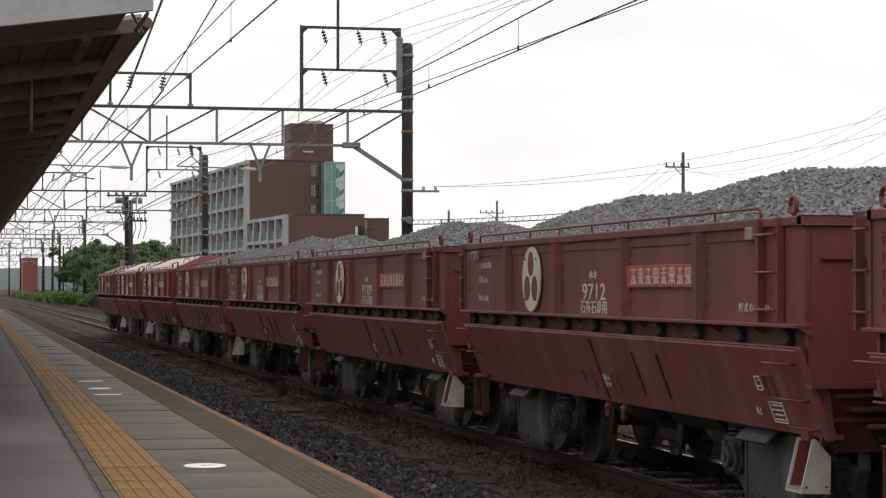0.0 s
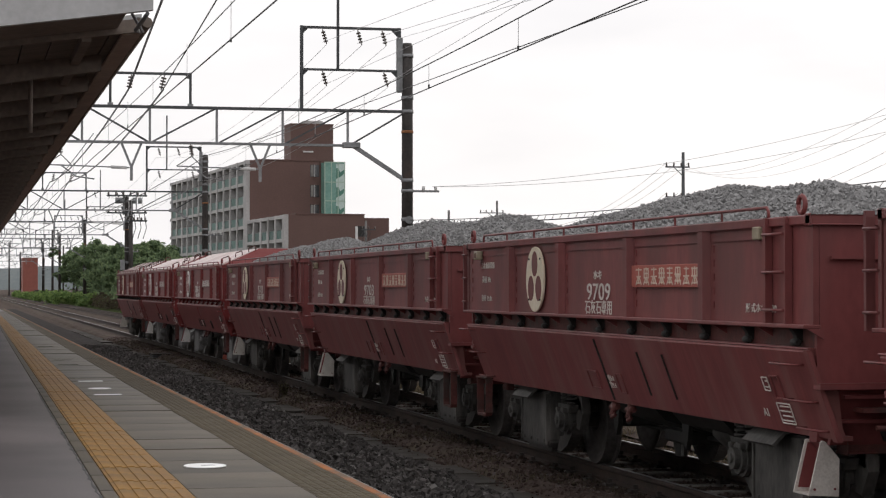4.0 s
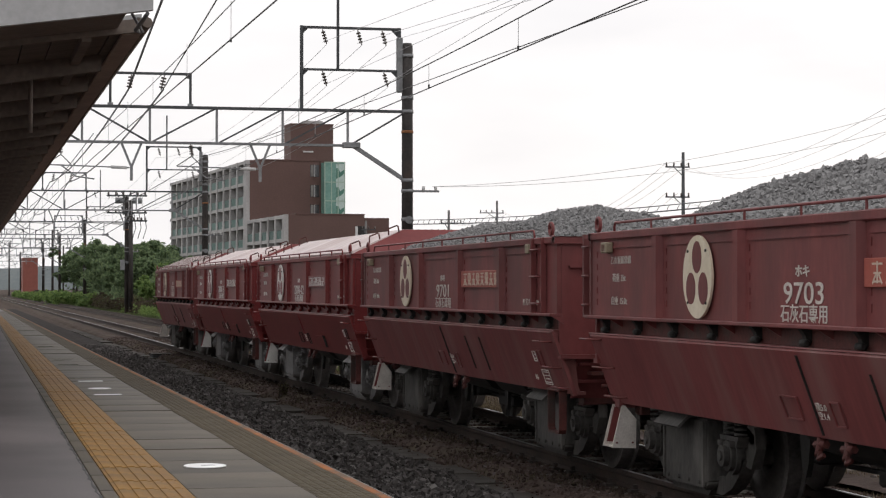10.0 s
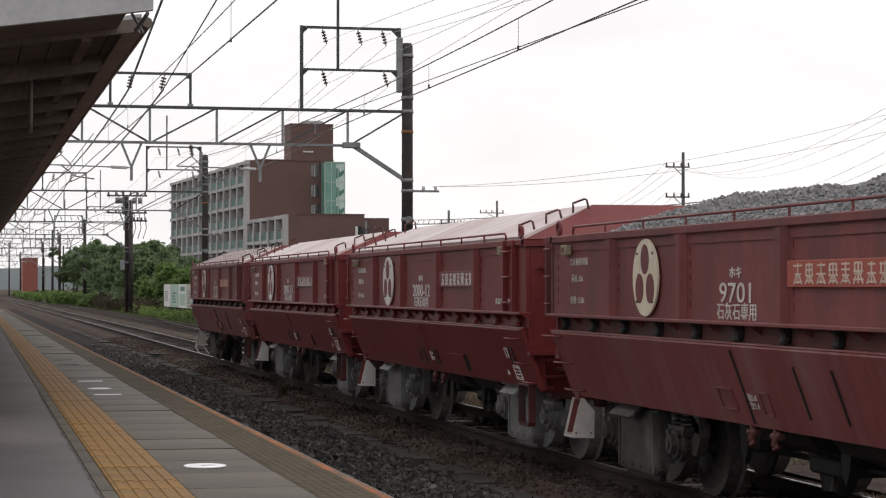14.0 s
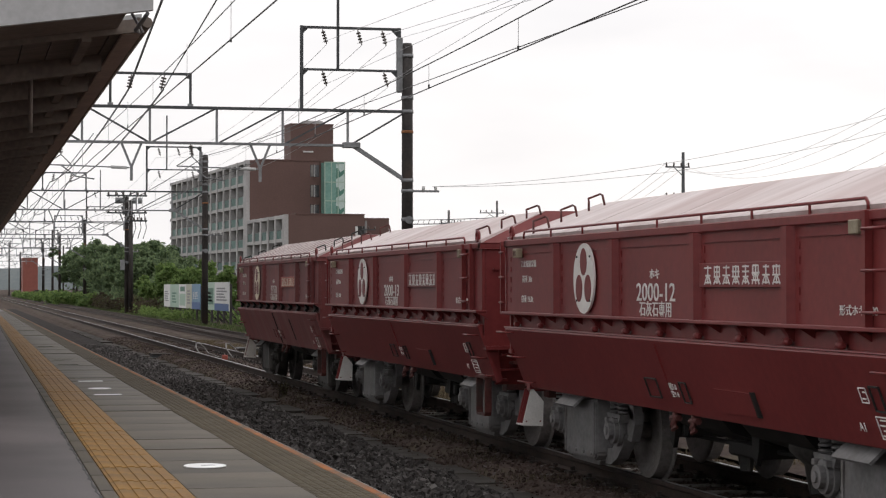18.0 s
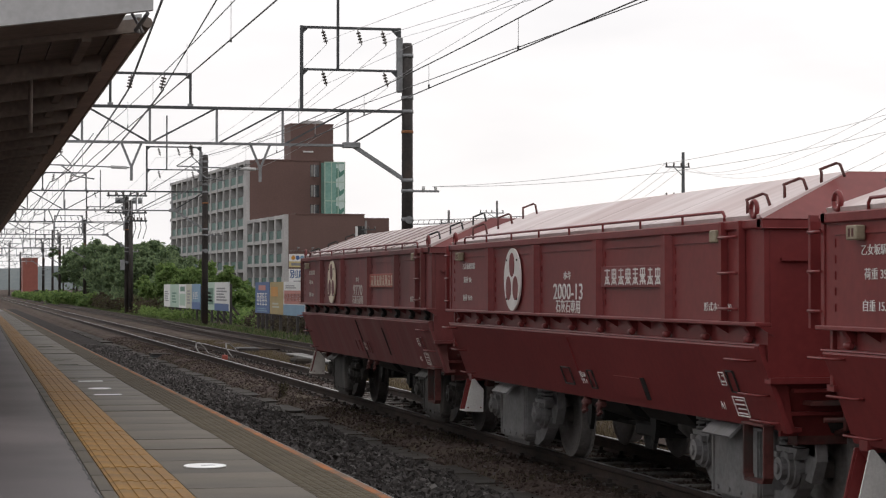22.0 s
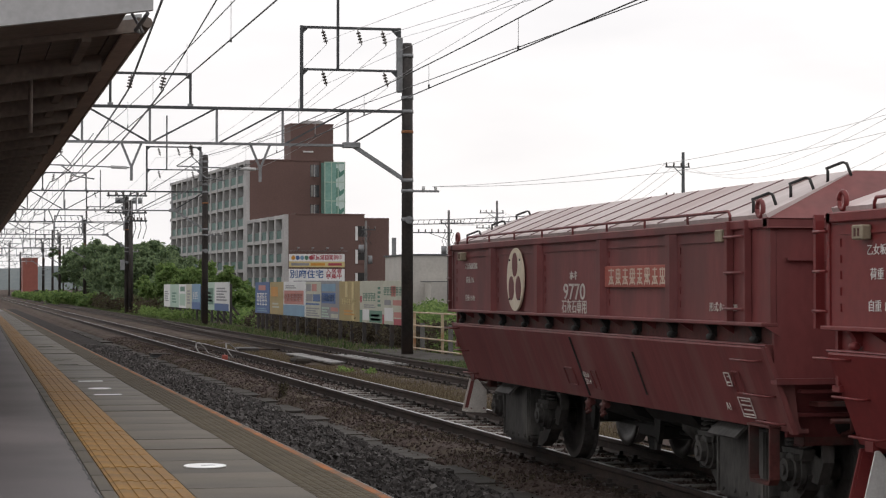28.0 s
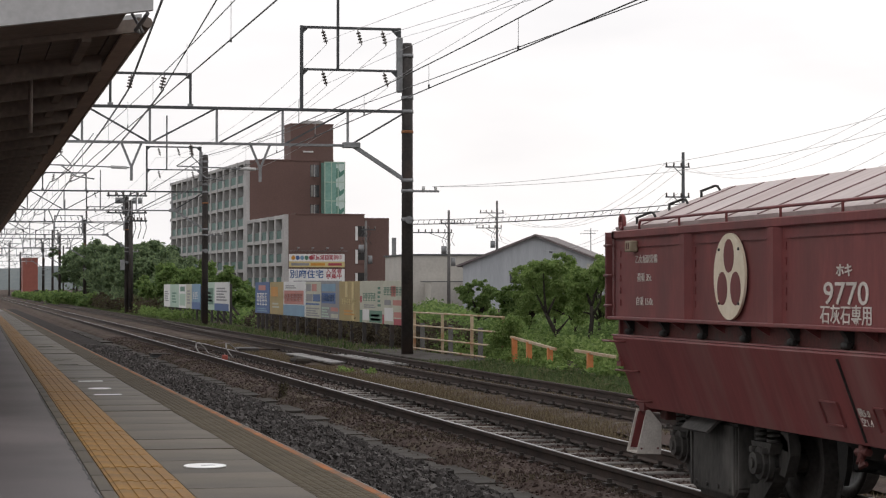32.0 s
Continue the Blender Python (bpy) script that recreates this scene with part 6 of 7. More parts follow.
def build_fence():
    f = thing("guard_fence", "cream-painted pipe fence beside the siding", "fence")
    x = 13.4
    for y in (61.9, 58.14, 54.62, 51.3):
        part("post", beam((x, y, -0.3), (x, y, 0.97), 0.075), CREAM_PAINT, f)
    for y in (61.5, 57.8, 54.3):
        part("stub_post", box(x + 0.10, x + 0.22, y - 0.06, y + 0.06, -0.3, 0.62, 0.01), GREY_CONCRETE_POLE, f, "grey concrete stub post")
    for z in (0.95, 0.56, 0.20, -0.12):
        part("rail", tube([(x - 0.06, 62.3, z), (x - 0.06, 51.0, z)], 0.024, 8), CREAM_PAINT, f)
    for i, (y0, z0, y1, z1) in enumerate(((50.5, 0.46, 46.5, 0.27), (44.9, 0.29, 42.0, 0.24))):
        r = thing("handrail", "low orange handrail with a pale worn top among the weeds", "handrail", "handrails")
        part("top_rail", beam((x, y0, z0), (x, y1, z1), 0.06), CREAM_PAINT, r, "pale worn top bar")
        for s in ((0.08, 0.42, 0.88) if i == 0 else (0.38,)):
            y, z = y0 + (y1 - y0) * s, z0 + (z1 - z0) * s
            part("post", beam((x, y, -0.3), (x, y, z), 0.12), ORANGE_PAINT, r)
    pad = thing("concrete_pad", "low grey concrete pad by the fence", "pad", at=(12.6, 57.5, -0.3))
    part("slab", box(-0.8, 0.7, -5.5, 5.5, 0, 0.12, 0.02), TROUGH, pad)


# ---- far sheds and poles ----
SHED_WALL = material("beige_shed_wall", (0.40, 0.38, 0.345), (0.50, 0.48, 0.44), 0.8, scale=0.4, fine=4)
BLUE_WALL = material("blue_grey_shed_wall", (0.34, 0.36, 0.385), (0.42, 0.44, 0.465), 0.7, scale=0.5, fine=4, streak=(4, 4, 0.3))
SHED_ROOF = material("brown_shed_roof", (0.11, 0.09, 0.09), (0.17, 0.145, 0.145), 0.7, scale=0.5, fine=4)


def build_sheds():
    s = thing("flat_roof_shed", "beige flat-roofed shed behind the trees", "shed", at=(43.8, 205, -0.3))
    part("wall", box(0, 16, 0, 12, 0, 5.2), SHED_WALL, s)
    part("roof_edge", box(-0.15, 16.15, -0.15, 12.15, 5.2, 5.36), DARK_STEEL, s)
    part("low_wing", box(1.6, 5, -3, 0, 0, 2.4), SHED_WALL, s)
    part("window_band", box(1.2, 7, -0.05, 0, 2.55, 2.62), DARK_STEEL, s)
    w = thing("gabled_warehouse", "blue-grey gabled warehouse with a brown roof", "warehouse", at=(45.6, 190, -0.3), turn=-24)
    half, eave, ridge = 7.05, 4.05, 6.74
    part("front_wall", prism([(0.15, 0), (2 * half - 0.15, 0), (2 * half - 0.15, eave), (half, ridge + 0.02), (0.15, eave)], "y", 0, 0.2), BLUE_WALL, w)
    part("back_wall", prism([(0.35, 0), (2 * half - 0.35, 0), (2 * half - 0.35, eave), (half, ridge), (0.35, eave)], "y", 13.7, 13.9), BLUE_WALL, w)
    part("side_wall", box(0.15, 0.35, 0.2, 14, 0, eave), BLUE_WALL, w)
    part("side_wall", box(2 * half - 0.35, 2 * half - 0.15, 0.2, 14, 0, eave), BLUE_WALL, w)
    part("roof", prism([(-0.3, eave - 0.15), (half, ridge), (half, ridge + 0.2), (-0.45, eave)], "y", -0.5, 14), SHED_ROOF, w)
    part("roof", prism([(2 * half + 0.3, eave - 0.15), (half, ridge), (half, ridge + 0.2), (2 * half + 0.45, eave)], "y", -0.5, 14), SHED_ROOF, w)
    part("window", box(4.6, 5.7, -0.06, 0.02, 2.4, 3.3), DARK_GLASS, w)
    part("vent", box(8.3, 8.6, -0.06, 0.0, 5.2, 5.35), DARK_STEEL, w)
    part("door", box(11.8, 13.2, -0.05, 0.0, 0, 4.2), SHED_WALL, w)
    a = thing("roof_aerial", "thin television aerial above the warehouse roof", "aerial", at=(61.3, 200, -0.3))
    part("mast", tube([(0, 0, 0), (0, 0, 7.9)], 0.05, 6), STEEL, a)
    part("cross_bar", tube([(-1.1, 0, 7.35), (0.5, 0, 7.4)], 0.03, 5), STEEL, a)
    part("cross_bar", tube([(-0.7, 0, 7.65), (0.8, 0, 7.65)], 0.03, 5), STEEL, a)
    red = thing("brick_tower_block", "plain brick-red block beyond the far woods", "tower block", at=(12.2, 428, -0.3))
    part("wall", box(0, 2.95, 0, 12, 0, 8.0), plain("brick_red_render", (0.25, 0.075, 0.055)), red)
    hill = thing("far_hill", "low wooded ridge on the horizon, coloured with its haze", "hill", kind="structure")
    bm = bmesh.new()
    rng = random.Random(9)
    top = [(-700 + i * 22, 1800 + 20 * math.sin(i), 19 + 6 * noise.noise((i * 0.21, 0, 0)) + 3 * noise.noise((i * 0.9, 4, 0))) for i in range(90)]
    a = [bm.verts.new((x, y, -1)) for x, y, z in top]
    b = [bm.verts.new((x, y + 60, z)) for x, y, z in top]
    c = [bm.verts.new((x, y + 400, -1)) for x, y, z in top]
    for i in range(len(top) - 1):
        bm.faces.new((a[i], a[i + 1], b[i + 1], b[i]))
        bm.faces.new((b[i], b[i + 1], c[i + 1], c[i]))
    # the ridge's haze is put into its blue-grey base colour
    part("slope", bm, material("haze_tinted_woodland", (0.115, 0.135, 0.14), (0.16, 0.18, 0.18), 1.0, scale=0.02, fine=0.3, bump=0), hill)


def build_utility_pole(x, y, top, arms, gear, mat):
    u = thing("utility_pole", "grey utility pole with cross-arms and insulators", "utility pole", "utility poles", at=(x, y, -0.3))
    part("pole", tube([(0, 0, 0), (0, 0, top)], 0.15, 10, [0.17, 0.11]), mat, u)
    for z, a, b in arms:
        arm = part("cross_arm", beam((a, -0.12, z), (b, -0.12, z), 0.10), DARK_STEEL, u)
        n = max(2, int((b - a) / 0.6))
        for i in range(n + 1):
            q = a + 0.08 + (b - a - 0.16) * i / n
            part("pin_insulator", tube([(q, -0.12, z + 0.05), (q, -0.12, z + 0.32)], 0.06, 7), INSULATOR, arm)
        part("arm_brace", beam((a * 0.55, -0.1, z), (0, -0.1, z - 0.7), 0.05), DARK_STEEL, arm)
    if gear:
        part("transformer", tube([(-0.45, 0, gear), (-0.45, 0, gear + 0.75)], 0.27, 12), STEEL, u)
        part("transformer", tube([(0.42, 0, gear - 1.1), (0.42, 0, gear - 0.3)], 0.22, 12), STEEL, u)
        for k in range(4):
            part("lead", tube([(-0.5 + k * 0.35, 0, gear + 0.8), (-0.7 + k * 0.3, -0.2, gear + 1.3), (-0.3 + k * 0.25, -0.2, gear + 2.0)], 0.025, 4), WIRE_MAT, u)
    return u


def build_far_posts():
    for u, top, d, w in ((93, 12.7, 400, 0.45), (77, 7.4, 400, 0.42), (112, 9.7, 400, 0.3), (36, 9.0, 430, 0.3), (16, 11.0, 430, 0.3)):
        x = 0.974 * d * (u + 70) / 3700
        p = thing("far_post", "plain dark post far down the line", "post", "far posts", at=(x, (d - 0.225 * x) / 0.974, -0.3))
        part("shaft", tube([(0, 0, 0), (0, 0, top + 0.3)], w / 2, 8), POLE_MAT, p)
    k = thing("relay_cabinet", "grey relay cabinet beside the far rails", "cabinet", at=(13.6, 400, -0.3))
    part("case", box(0, 2.6, 0, 3, 0, 1.5, 0.05), TROUGH, k)


def build_pole_gear():
    g = thing("pole_gear", "cross-arms with grey drums and insulators on a gantry pole", "pole gear", at=(12.28, 159.6, 0))
    for z, a, b in ((8.65, -1.55, 1.5), (7.35, -1.55, 1.5), (6.75, -0.2, 1.5)):
        arm = part("cross_arm", beam((a, 0, z), (b, 0, z), 0.12), DARK_STEEL, g)
        for k in range(6):
            x = a + 0.15 + k * (b - a - 0.3) / 5
            part("pin_insulator", tube([(x, 0, z + 0.05), (x, 0, z + 0.26)], 0.07, 7), INSULATOR, arm)
    for x in (-0.75, -0.45, 0.55, 0.95):
        part("drum", tube([(x, -0.05, 8.05), (x, -0.05, 8.5)], 0.16, 10), STEEL, g)
    for x in (0.5, 0.9, 1.3):
        part("lead", tube([(x, 0, 7.3), (x + 0.15, 0, 6.2), (x - 0.1, 0, 5.4)], 0.03, 5), WIRE_MAT, g)
    part("twin_pole", tube([(0.29, 0.1, -0.3), (0.29, 0.1, 8.3)], 0.16, 12, [0.18, 0.14]), POLE_MAT, g, "second dark pole beside the gantry pole")
    part("switch_box", box(-0.5, -0.18, -0.2, 0.2, 3.0, 3.8, 0.03), STEEL, g)


def build_far_lines():
    build_far_posts()
    build_pole_gear()
    build_utility_pole(51.5, 145, 11.9, [(10.8, -1.4, 0.45), (8.6, -1.4, 0.45)], 0, DARK_STEEL)
    build_utility_pole(55.5, 215, 11.2, [(9.9, -1.9, 0.7), (8.3, -2.3, 0.5)], 6.2, GREY_CONCRETE_POLE)
    build_utility_pole(44.4, 190, 9.2, [(8.0, -0.8, 1.2), (7.1, -3.6, 0.3)], 5.1, GREY_CONCRETE_POLE)
    build_utility_pole(38.45, 200, 8.5, [(7.62, -0.45, 0.95)], 5.4, GREY_CONCRETE_POLE)
    m = thing("far_post", "pale grey mast beyond the apartment building", "post", "far posts", at=(86.6, 420, -0.3))
    part("shaft", box(-0.4, 0.4, -0.4, 0.4, 0, 12.2, 0.05), STEEL, m)
    line = "distribution_line", "thin pale distribution line between utility poles"
    for dx, z, end in ((-1.3, 10.8, (30.47, 60, 8.76)), (-0.5, 10.8, (30.47, 60, 8.37)), (0.4, 10.8, (30.47, 60, 7.78)), (-1.3, 8.6, (27.93, 55, 6.79)), (-0.4, 8.6, (27.92, 55, 6.38))):
        build_wire(*line, (51.5 + dx, 145, z), (55.5 + dx * 1.2, 215, z - 0.9), 3.1, 0.014, THIN_WIRE, "distribution lines")
        build_wire(*line, (51.5 + dx, 145, z - 0.3), end, 1.6, 0.008, THIN_WIRE, "distribution lines")
    for dx, z in ((-0.7, 8.0), (0.2, 8.0), (1.0, 8.0)):
        build_wire(*line, (44.4 + dx, 190, z), (55.5 + dx, 215, z + 1.5), 0.8, 0.02, THIN_WIRE, "distribution lines")
    for z in (6.77, 6.25):
        build_wire(*line, (13.0, 57.7, 4.55), (25.39, 50.0, z), 0.5, 0.006, THIN_WIRE, "distribution lines")


# ---- trees and weeds ----
def build_tree(x, y, height, spread, mat, n, seed, leaf=0.16, droop=0.3, label="leafy green tree beside the siding", lean=0.0, blobs=14, trunk=0.16):
    rng = np.random.default_rng(seed)
    t = thing("tree", label, "tree", "trees", at=(x, y, -0.3))
    fork = height * rng.uniform(0.28, 0.4)
    part("trunk", tube([(0, 0, 0), (lean * 0.3, 0.1, fork * 0.5), (lean * 0.6, 0, fork)], trunk, 8, [trunk, trunk * 0.8, trunk * 0.7]), BARK, t)
    pts, sizes = [], []
    for k in range(blobs):
        a = 2 * math.pi * k / blobs + rng.uniform(-0.4, 0.4)
        r = spread * rng.uniform(0.25, 1.0)
        tip = np.array([lean + r * math.cos(a), r * math.sin(a), height * rng.uniform(0.5, 0.95) - 0.25 * r])
        if k % 2 == 0:
            mid = (lean * 0.7 + tip[0] * 0.45, tip[1] * 0.45, fork + (tip[2] - fork) * 0.55)
            part("limb", tube([(lean * 0.6, 0, fork - 0.05), mid, tuple(tip)], 0.05, 6, [trunk * 0.55, trunk * 0.38, trunk * 0.12]), BARK, t)
        m = n // blobs // 7
        rad = spread * rng.uniform(0.26, 0.46)
        for c in ball_points(rng, tip, (rad, rad, rad * 0.7), 7, 0.7):
            q = rad * rng.uniform(0.25, 0.5)
            pts.append(ball_points(rng, c, (q, q, q * 0.75), m, 0.15))
            sizes.append(rng.uniform(0.6, 1.3, m) * leaf)
    leaves("crown", np.concatenate(pts), np.concatenate(sizes), mat, t, seed + 1, droop)
    return t


def build_bent_tree(x, y, label, limbs, pads, seed):
    """A small open tree: its first limb is the trunk; foliage hangs in separate pads with gaps between them."""
    rng = np.random.default_rng(seed)
    t = thing("tree", label, "tree", "trees", at=(x, y, -0.3), turn=-13)
    for i, pts in enumerate(limbs):
        r0, r1 = (0.075, 0.05) if i == 0 else (0.042, 0.012)
        part("trunk" if i == 0 else "limb", tube(pts, 0.05, 8, [r0 + (r1 - r0) * k / (len(pts) - 1) for k in range(len(pts))]), BARK, t)
    pts = []
    for px, pz in pads:
        for k in range(7):
            c = (px + rng.normal(0, 0.13), rng.uniform(-0.5, 0.6), pz + rng.normal(0, 0.10))
            q = rng.uniform(0.09, 0.17)
            pts.append(ball_points(rng, c, (q, q, q * 0.9), 190, 0.2))
    pts = np.concatenate(pts)
    leaves("crown", pts, rng.uniform(0.5, 1.2, len(pts)) * 0.04, LEAF_FRESH, t, seed + 1, 0.9, 2.4)
    return t


def build_bush(name, label, category, x0, x1, y0, y1, height, mat, n, seed, leaf=0.1, lumps=18):
    rng = np.random.default_rng(seed)
    b = thing(name, label, category, kind="stuff", at=(0, 0, -0.3))
    pts = []
    for k in range(lumps):
        c = (rng.uniform(x0, x1), rng.uniform(y0, y1), height * rng.uniform(0.15, 0.6))
        rad = height * rng.uniform(0.35, 0.65)
        q = ball_points(rng, c, (rad, rad * 1.4, rad * 0.8), n // lumps, 0.3)
        pts.append(q)
    pts = np.concatenate(pts)
    pts[:, 2] = np.abs(pts[:, 2])
    leaves("foliage", pts, rng.uniform(0.5, 1.4, len(pts)) * leaf, mat, b, seed + 1, -0.1)
    return b


def build_green():
    tree = "leafy green tree with dark bent limbs behind the fence"
    for i, (x, y, h, s, m) in enumerate((
            (17.0, 68.6, 2.35, 0.62, LEAF_MID), (17.3, 65.3, 2.0, 0.8, LEAF_MID), (17.9, 65.2, 2.75, 0.95, LEAF_FRESH), (18.2, 63.4, 3.05, 1.0, LEAF_FRESH), (18.3, 61.4, 3.15, 1.05, LEAF_FRESH),
            (18.5, 59.6, 3.0, 1.1, LEAF_FRESH), (18.6, 57.2, 2.95, 1.1, LEAF_FRESH), (18.4, 54.4, 2.9, 1.0, LEAF_FRESH), (18.6, 51.4, 2.9, 1.2, LEAF_FRESH), (18.6, 47.6, 3.0, 1.3, LEAF_FRESH), (19.0, 43.8, 3.0, 1.4, LEAF_MID), (19.4, 40.0, 3.0, 1.4, LEAF_FRESH))):
        build_tree(x, y, h, s, m, 17000, 40 + i, 0.043, 1.5, tree, 0.1, 20, 0.07)
    bent = "small airy tree with a dark forked trunk and yellow-green foliage"
    build_bent_tree(16.50, 57.05, bent, [[(0, 0, 0), (-0.02, 0, 0.63), (-0.18, 0, 0.95), (-0.33, 0, 1.28)], [(-0.33, 0, 1.26), (-0.55, 0.1, 1.72), (-0.78, 0.1, 2.2)], [(-0.30, 0, 1.22), (-0.08, -0.1, 1.7), (0.08, 0, 2.3)], [(-0.05, 0, 0.70), (0.18, 0, 0.95), (0.34, 0, 1.15)], [(-0.33, 0, 1.28), (-0.38, 0.1, 1.9), (-0.4, 0, 2.4)]],
                    [(-0.85, 2.25), (-0.45, 2.55), (-0.05, 2.62), (0.25, 2.2), (-0.98, 1.7), (-0.62, 1.95), (0.35, 1.65), (-0.2, 2.2), (-0.95, 1.3), (0.05, 1.95), (0.42, 1.2)], 131)
    build_bent_tree(16.75, 54.75, bent, [[(0, 0, 0), (0.0, 0, 0.6), (0.06, 0, 1.1), (0.05, 0, 1.5)], [(0.05, 0, 1.48), (-0.12, 0, 1.95), (-0.2, 0, 2.3)], [(0.06, 0, 1.2), (0.28, 0, 1.6), (0.32, 0, 1.9)], [(0.05, 0, 1.5), (0.22, 0.1, 2.0), (0.3, 0.1, 2.4)]],
                    [(-0.42, 1.95), (-0.2, 2.35), (0.2, 2.5), (0.52, 2.25), (0.55, 1.6), (-0.4, 1.45), (0.08, 2.0), (0.65, 1.25), (0.75, 1.95)], 137)
    build_bush("shrubbery", "overgrown green plot behind the trees", "shrubs", 17.5, 27.0, 62.0, 112.0, 1.35, LEAF_MID, 36000, 63, 0.10, 110)
    build_bush("shrubbery", "low bushes round the foot of the trees", "shrubs", 16.4, 18.6, 46.0, 66.0, 1.05, LEAF_MID, 20000, 65, 0.065, 50)
    build_bush("shrubbery", "leafy bushes behind the pipe fence", "shrubs", 15.4, 16.2, 59.5, 64.0, 1.15, LEAF_MID, 9000, 61, 0.06, 20)
    build_bush("shrubbery", "dense fresh green shrubs behind the fence", "shrubs", 14.3, 16.0, 38, 66, 0.85, LEAF_FRESH, 26000, 60, 0.065, 80)
    vine = thing("vine", "leafy green vine grown over the end post of the fence", "vine", kind="stuff", at=(13.4, 51.2, -0.3))
    rng = np.random.default_rng(62)
    pts = np.concatenate([ball_points(rng, (rng.normal(0, 0.10), rng.uniform(-0.55, 0.45) * (1.15 - 0.3 * z), z), (0.20, 0.30, 0.17), 260, 0.2) for z in np.linspace(0.1, 1.18, 34)])
    leaves("foliage", pts, rng.uniform(0.5, 1.3, len(pts)) * 0.042, LEAF_FRESH, vine, 63, 0.6)
    build_bush("weeds", "dry tangled weeds under the billboards", "weeds", 14.1, 15.6, 60, 100, 0.95, LEAF_DRY, 12000, 64, 0.07, 80)
    build_bush("weeds", "dark green weeds behind the billboard posts", "weeds", 13.75, 15.4, 62, 104, 1.0, MOSS, 20000, 165, 0.07, 90)
    build_bush("weeds", "ragged fresh weeds along the siding", "weeds", 11.9, 13.2, 36, 50, 0.26, GRASS, 8000, 167, 0.045, 60)
    build_bush("weeds", "tangled weeds under the far billboards", "weeds", 14.0, 15.8, 100, 150, 1.1, LEAF_MID, 12000, 66, 0.09, 50)
    build_bush("weeds", "low green weeds on the bank", "weeds", 13.0, 14.8, 32, 51, 0.42, LEAF_FRESH, 14000, 68, 0.06, 60)
    build_bush("weeds", "low weeds between the sidings", "weeds", 8.3, 8.9, 43.5, 47.5, 0.22, LEAF_FRESH, 1200, 70, 0.05, 8)
    build_bush("weeds", "yellow-green weeds in front of the dry brush", "weeds", 12.4, 13.4, 118, 165, 0.75, LEAF_FRESH, 5000, 71, 0.10, 30)
    build_bush("brush", "dry brown brush by the curve", "brush", 12.5, 17.5, 150, 215, 1.7, LEAF_DRY, 16000, 72, 0.12, 60)
    build_bush("brush", "green bank beside the far rails", "brush", 9.5, 16.0, 200, 420, 1.5, LEAF_MID, 16000, 74, 0.25, 70)
    build_bush("undergrowth", "dense undergrowth at the foot of the wood", "undergrowth", 14.5, 17.5, 160, 200, 3.4, LEAF_HAZED, 14000, 76, 0.2, 50)
    build_bush("undergrowth", "dense undergrowth deeper in the wood", "undergrowth", 15.5, 23.0, 200, 280, 4.4, LEAF_HAZED, 18000, 77, 0.24, 60)
    xy = np.stack([np.random.default_rng(36).uniform(9.3, 10.2, 9000), 20 + 60 * np.random.default_rng(37).uniform(0, 1, 9000)], 1)
    weeds = thing("grass", "sparse dry grass between the siding rails", "grass", kind="stuff")
    blades("blades", xy, -0.18, 0.06, DRY_GRASS, weeds, 38, 0.009)
    wood = "dark broad tree in the wood beyond the sidings"
    spots = random.Random(21)
    for i in range(22):
        u, d = 105 + 195 * ((i * 0.618) % 1.0), 172 + 7.5 * i
        x = max(14.5, 0.974 * d * (u + 70) / 3700)
        build_tree(x, (d - 0.225 * x) / 0.974, 2.2 + d * (0.0190 + spots.uniform(-0.002, 0.0035)), 2.8, LEAF_HAZED, 9000, 80 + i, 0.19, 0.2, wood, 0.3, 14, 0.2)
    for i, (u, d, h) in enumerate(((275, 156, 3.4), (300, 152, 3.9), (326, 148, 3.8), (350, 152, 4.0), (376, 150, 3.6), (402, 150, 2.9), (430, 120, 1.9))):
        x = 0.974 * d * (u + 70) / 3700
        build_tree(x, (d - 0.225 * x) / 0.974, h, 1.45, LEAF_MID, 5200, 110 + i, 0.15, 0.2, wood, 0.2, 12, 0.12)
    grass = thing("grass", "dry yellow-green grass between the tracks", "grass", kind="stuff")
    rng = np.random.default_rng(31)
    n = 42000
    xy = np.stack([rng.uniform(7.75, 8.95, n), 14 + 60 * rng.uniform(0, 1, n) ** 1.3], 1)
    keep = np.array([noise.noise((a * 0.9, b * 0.35, 7)) > -0.25 for a, b in xy])
    blades("blades", xy[keep], -0.235, 0.11, DRY_GRASS, grass, 32, 0.009)
    n = 16000
    xy = np.stack([rng.uniform(10.6, 13.0, n), 26 + 25 * rng.uniform(0, 1, n)], 1)
    blades("blades", xy, -0.29, 0.22, GRASS, grass, 33, 0.012)
    n = 36000
    xy = np.stack([5.2 + 0.85 * rng.uniform(0, 1, n), 11 + 62 * rng.uniform(0, 1, n) ** 1.4], 1)
    keep = np.array([noise.noise((a * 1.4, b * 0.5, 3)) > -0.12 + (a - 5.2) * 0.25 for a, b in xy])
    moss = thing("moss", "short brown moss and dead grass beside the rail", "moss", kind="stuff")
    blades("blades", xy[keep], np.array([bed_height(a) + bed_drift(a, b) - 0.008 for a, b in xy[keep]]), 0.035, MOSS, moss, 34, 0.008)
    n = 16000
    xy = np.stack([rng.uniform(11.2, 13.6, n), rng.uniform(58, 260, n)], 1)
    blades("blades", xy, -0.29, 0.17, GRASS, grass, 35, 0.02)


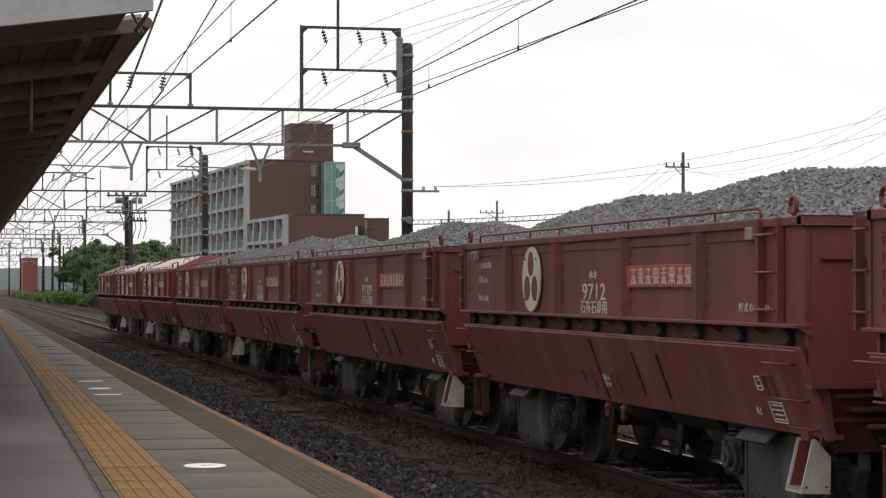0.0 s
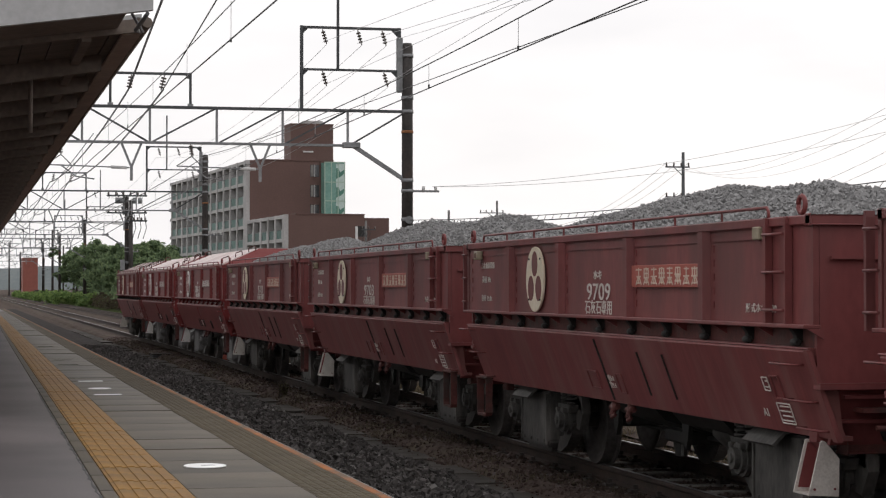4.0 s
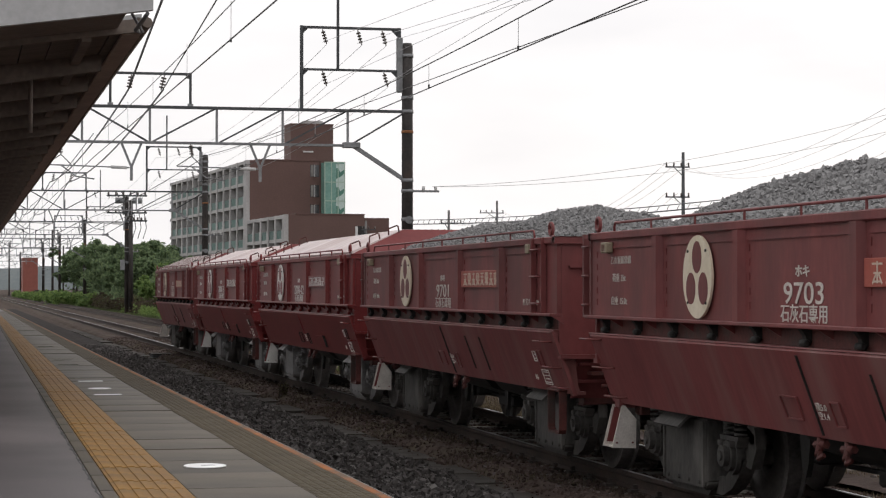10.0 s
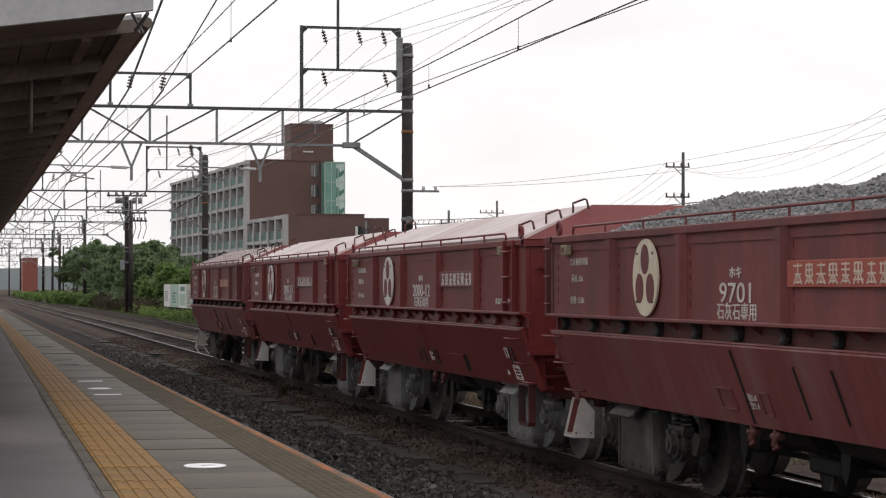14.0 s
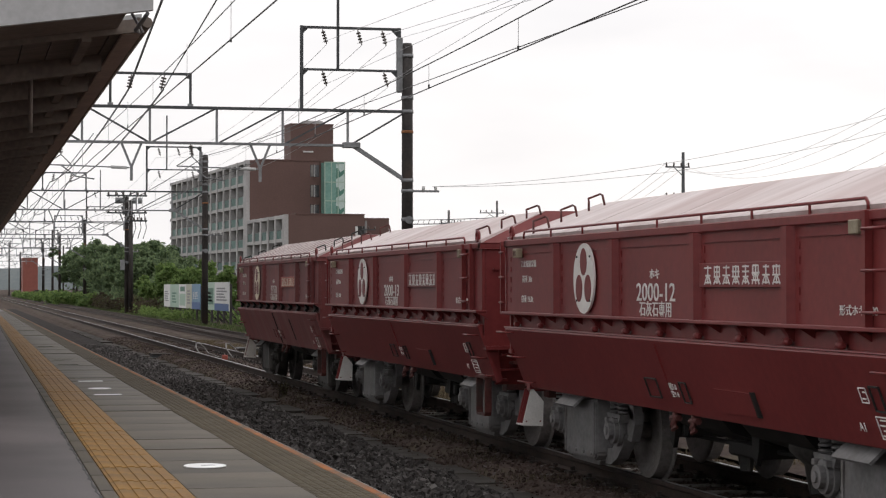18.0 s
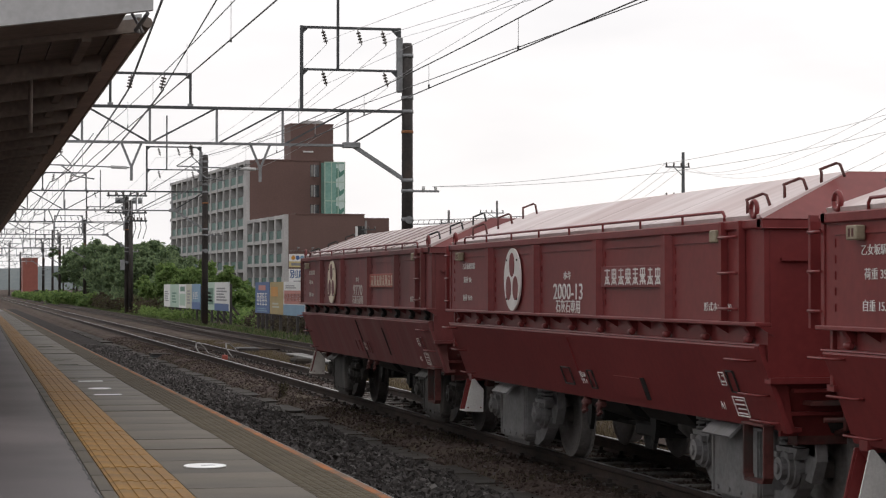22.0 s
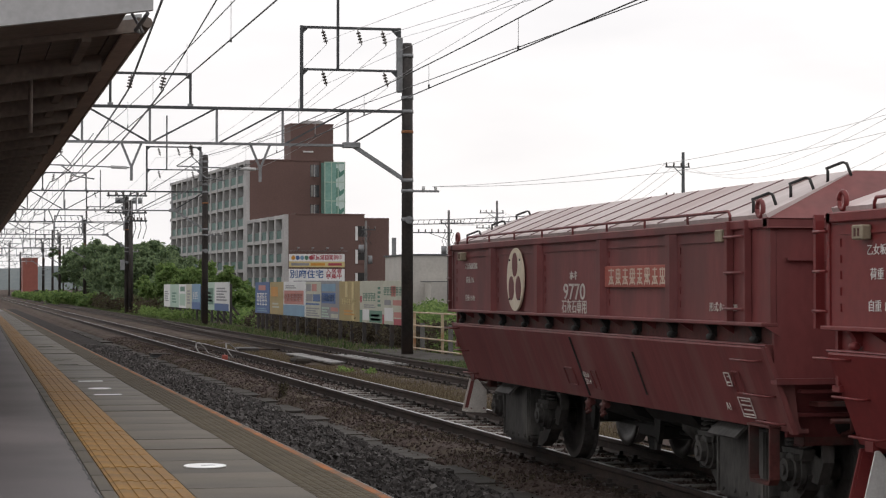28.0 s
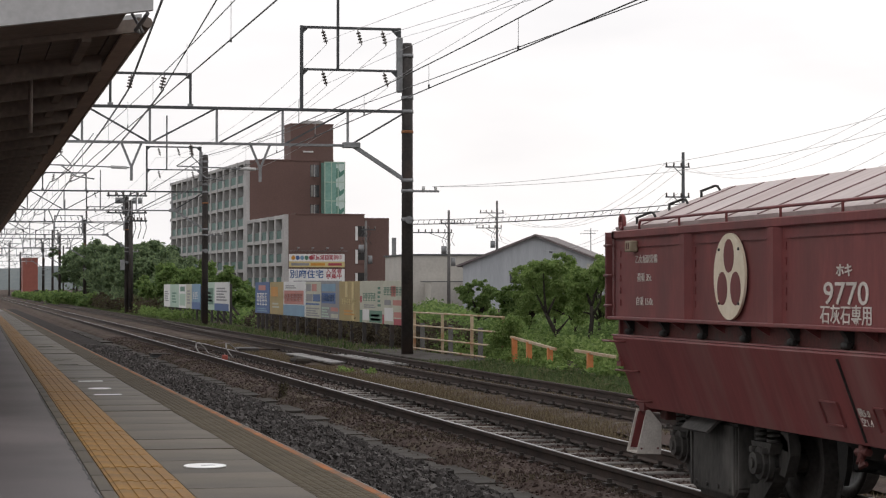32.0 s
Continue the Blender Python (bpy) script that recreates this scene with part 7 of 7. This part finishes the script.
# ---- put it together ----
build_ground()
build_platform()
build_canopy()
build_track(6.60, -85.0, 520.0, "running track with polished rails and pale sleepers", 0.66, SLEEPER, 118.0)
build_track(9.77, -85.0, 520.0, "dull rusty siding track with dark sleepers", 0.70, SLEEPER_WOOD, 75.0, True)
build_points()
first = build_gantry(57.7)
for x, y in ((0.1, 108.7), (0, 160.0), (0, 215.0), (0, 270.0), (0, 325.0)):
    copy_thing(first, pose(x, y, 0))
build_wires()
build_apartments()
build_billboards()
build_fence()
build_sheds()
build_far_lines()
build_green()
build_train()
build_trough()
motions()
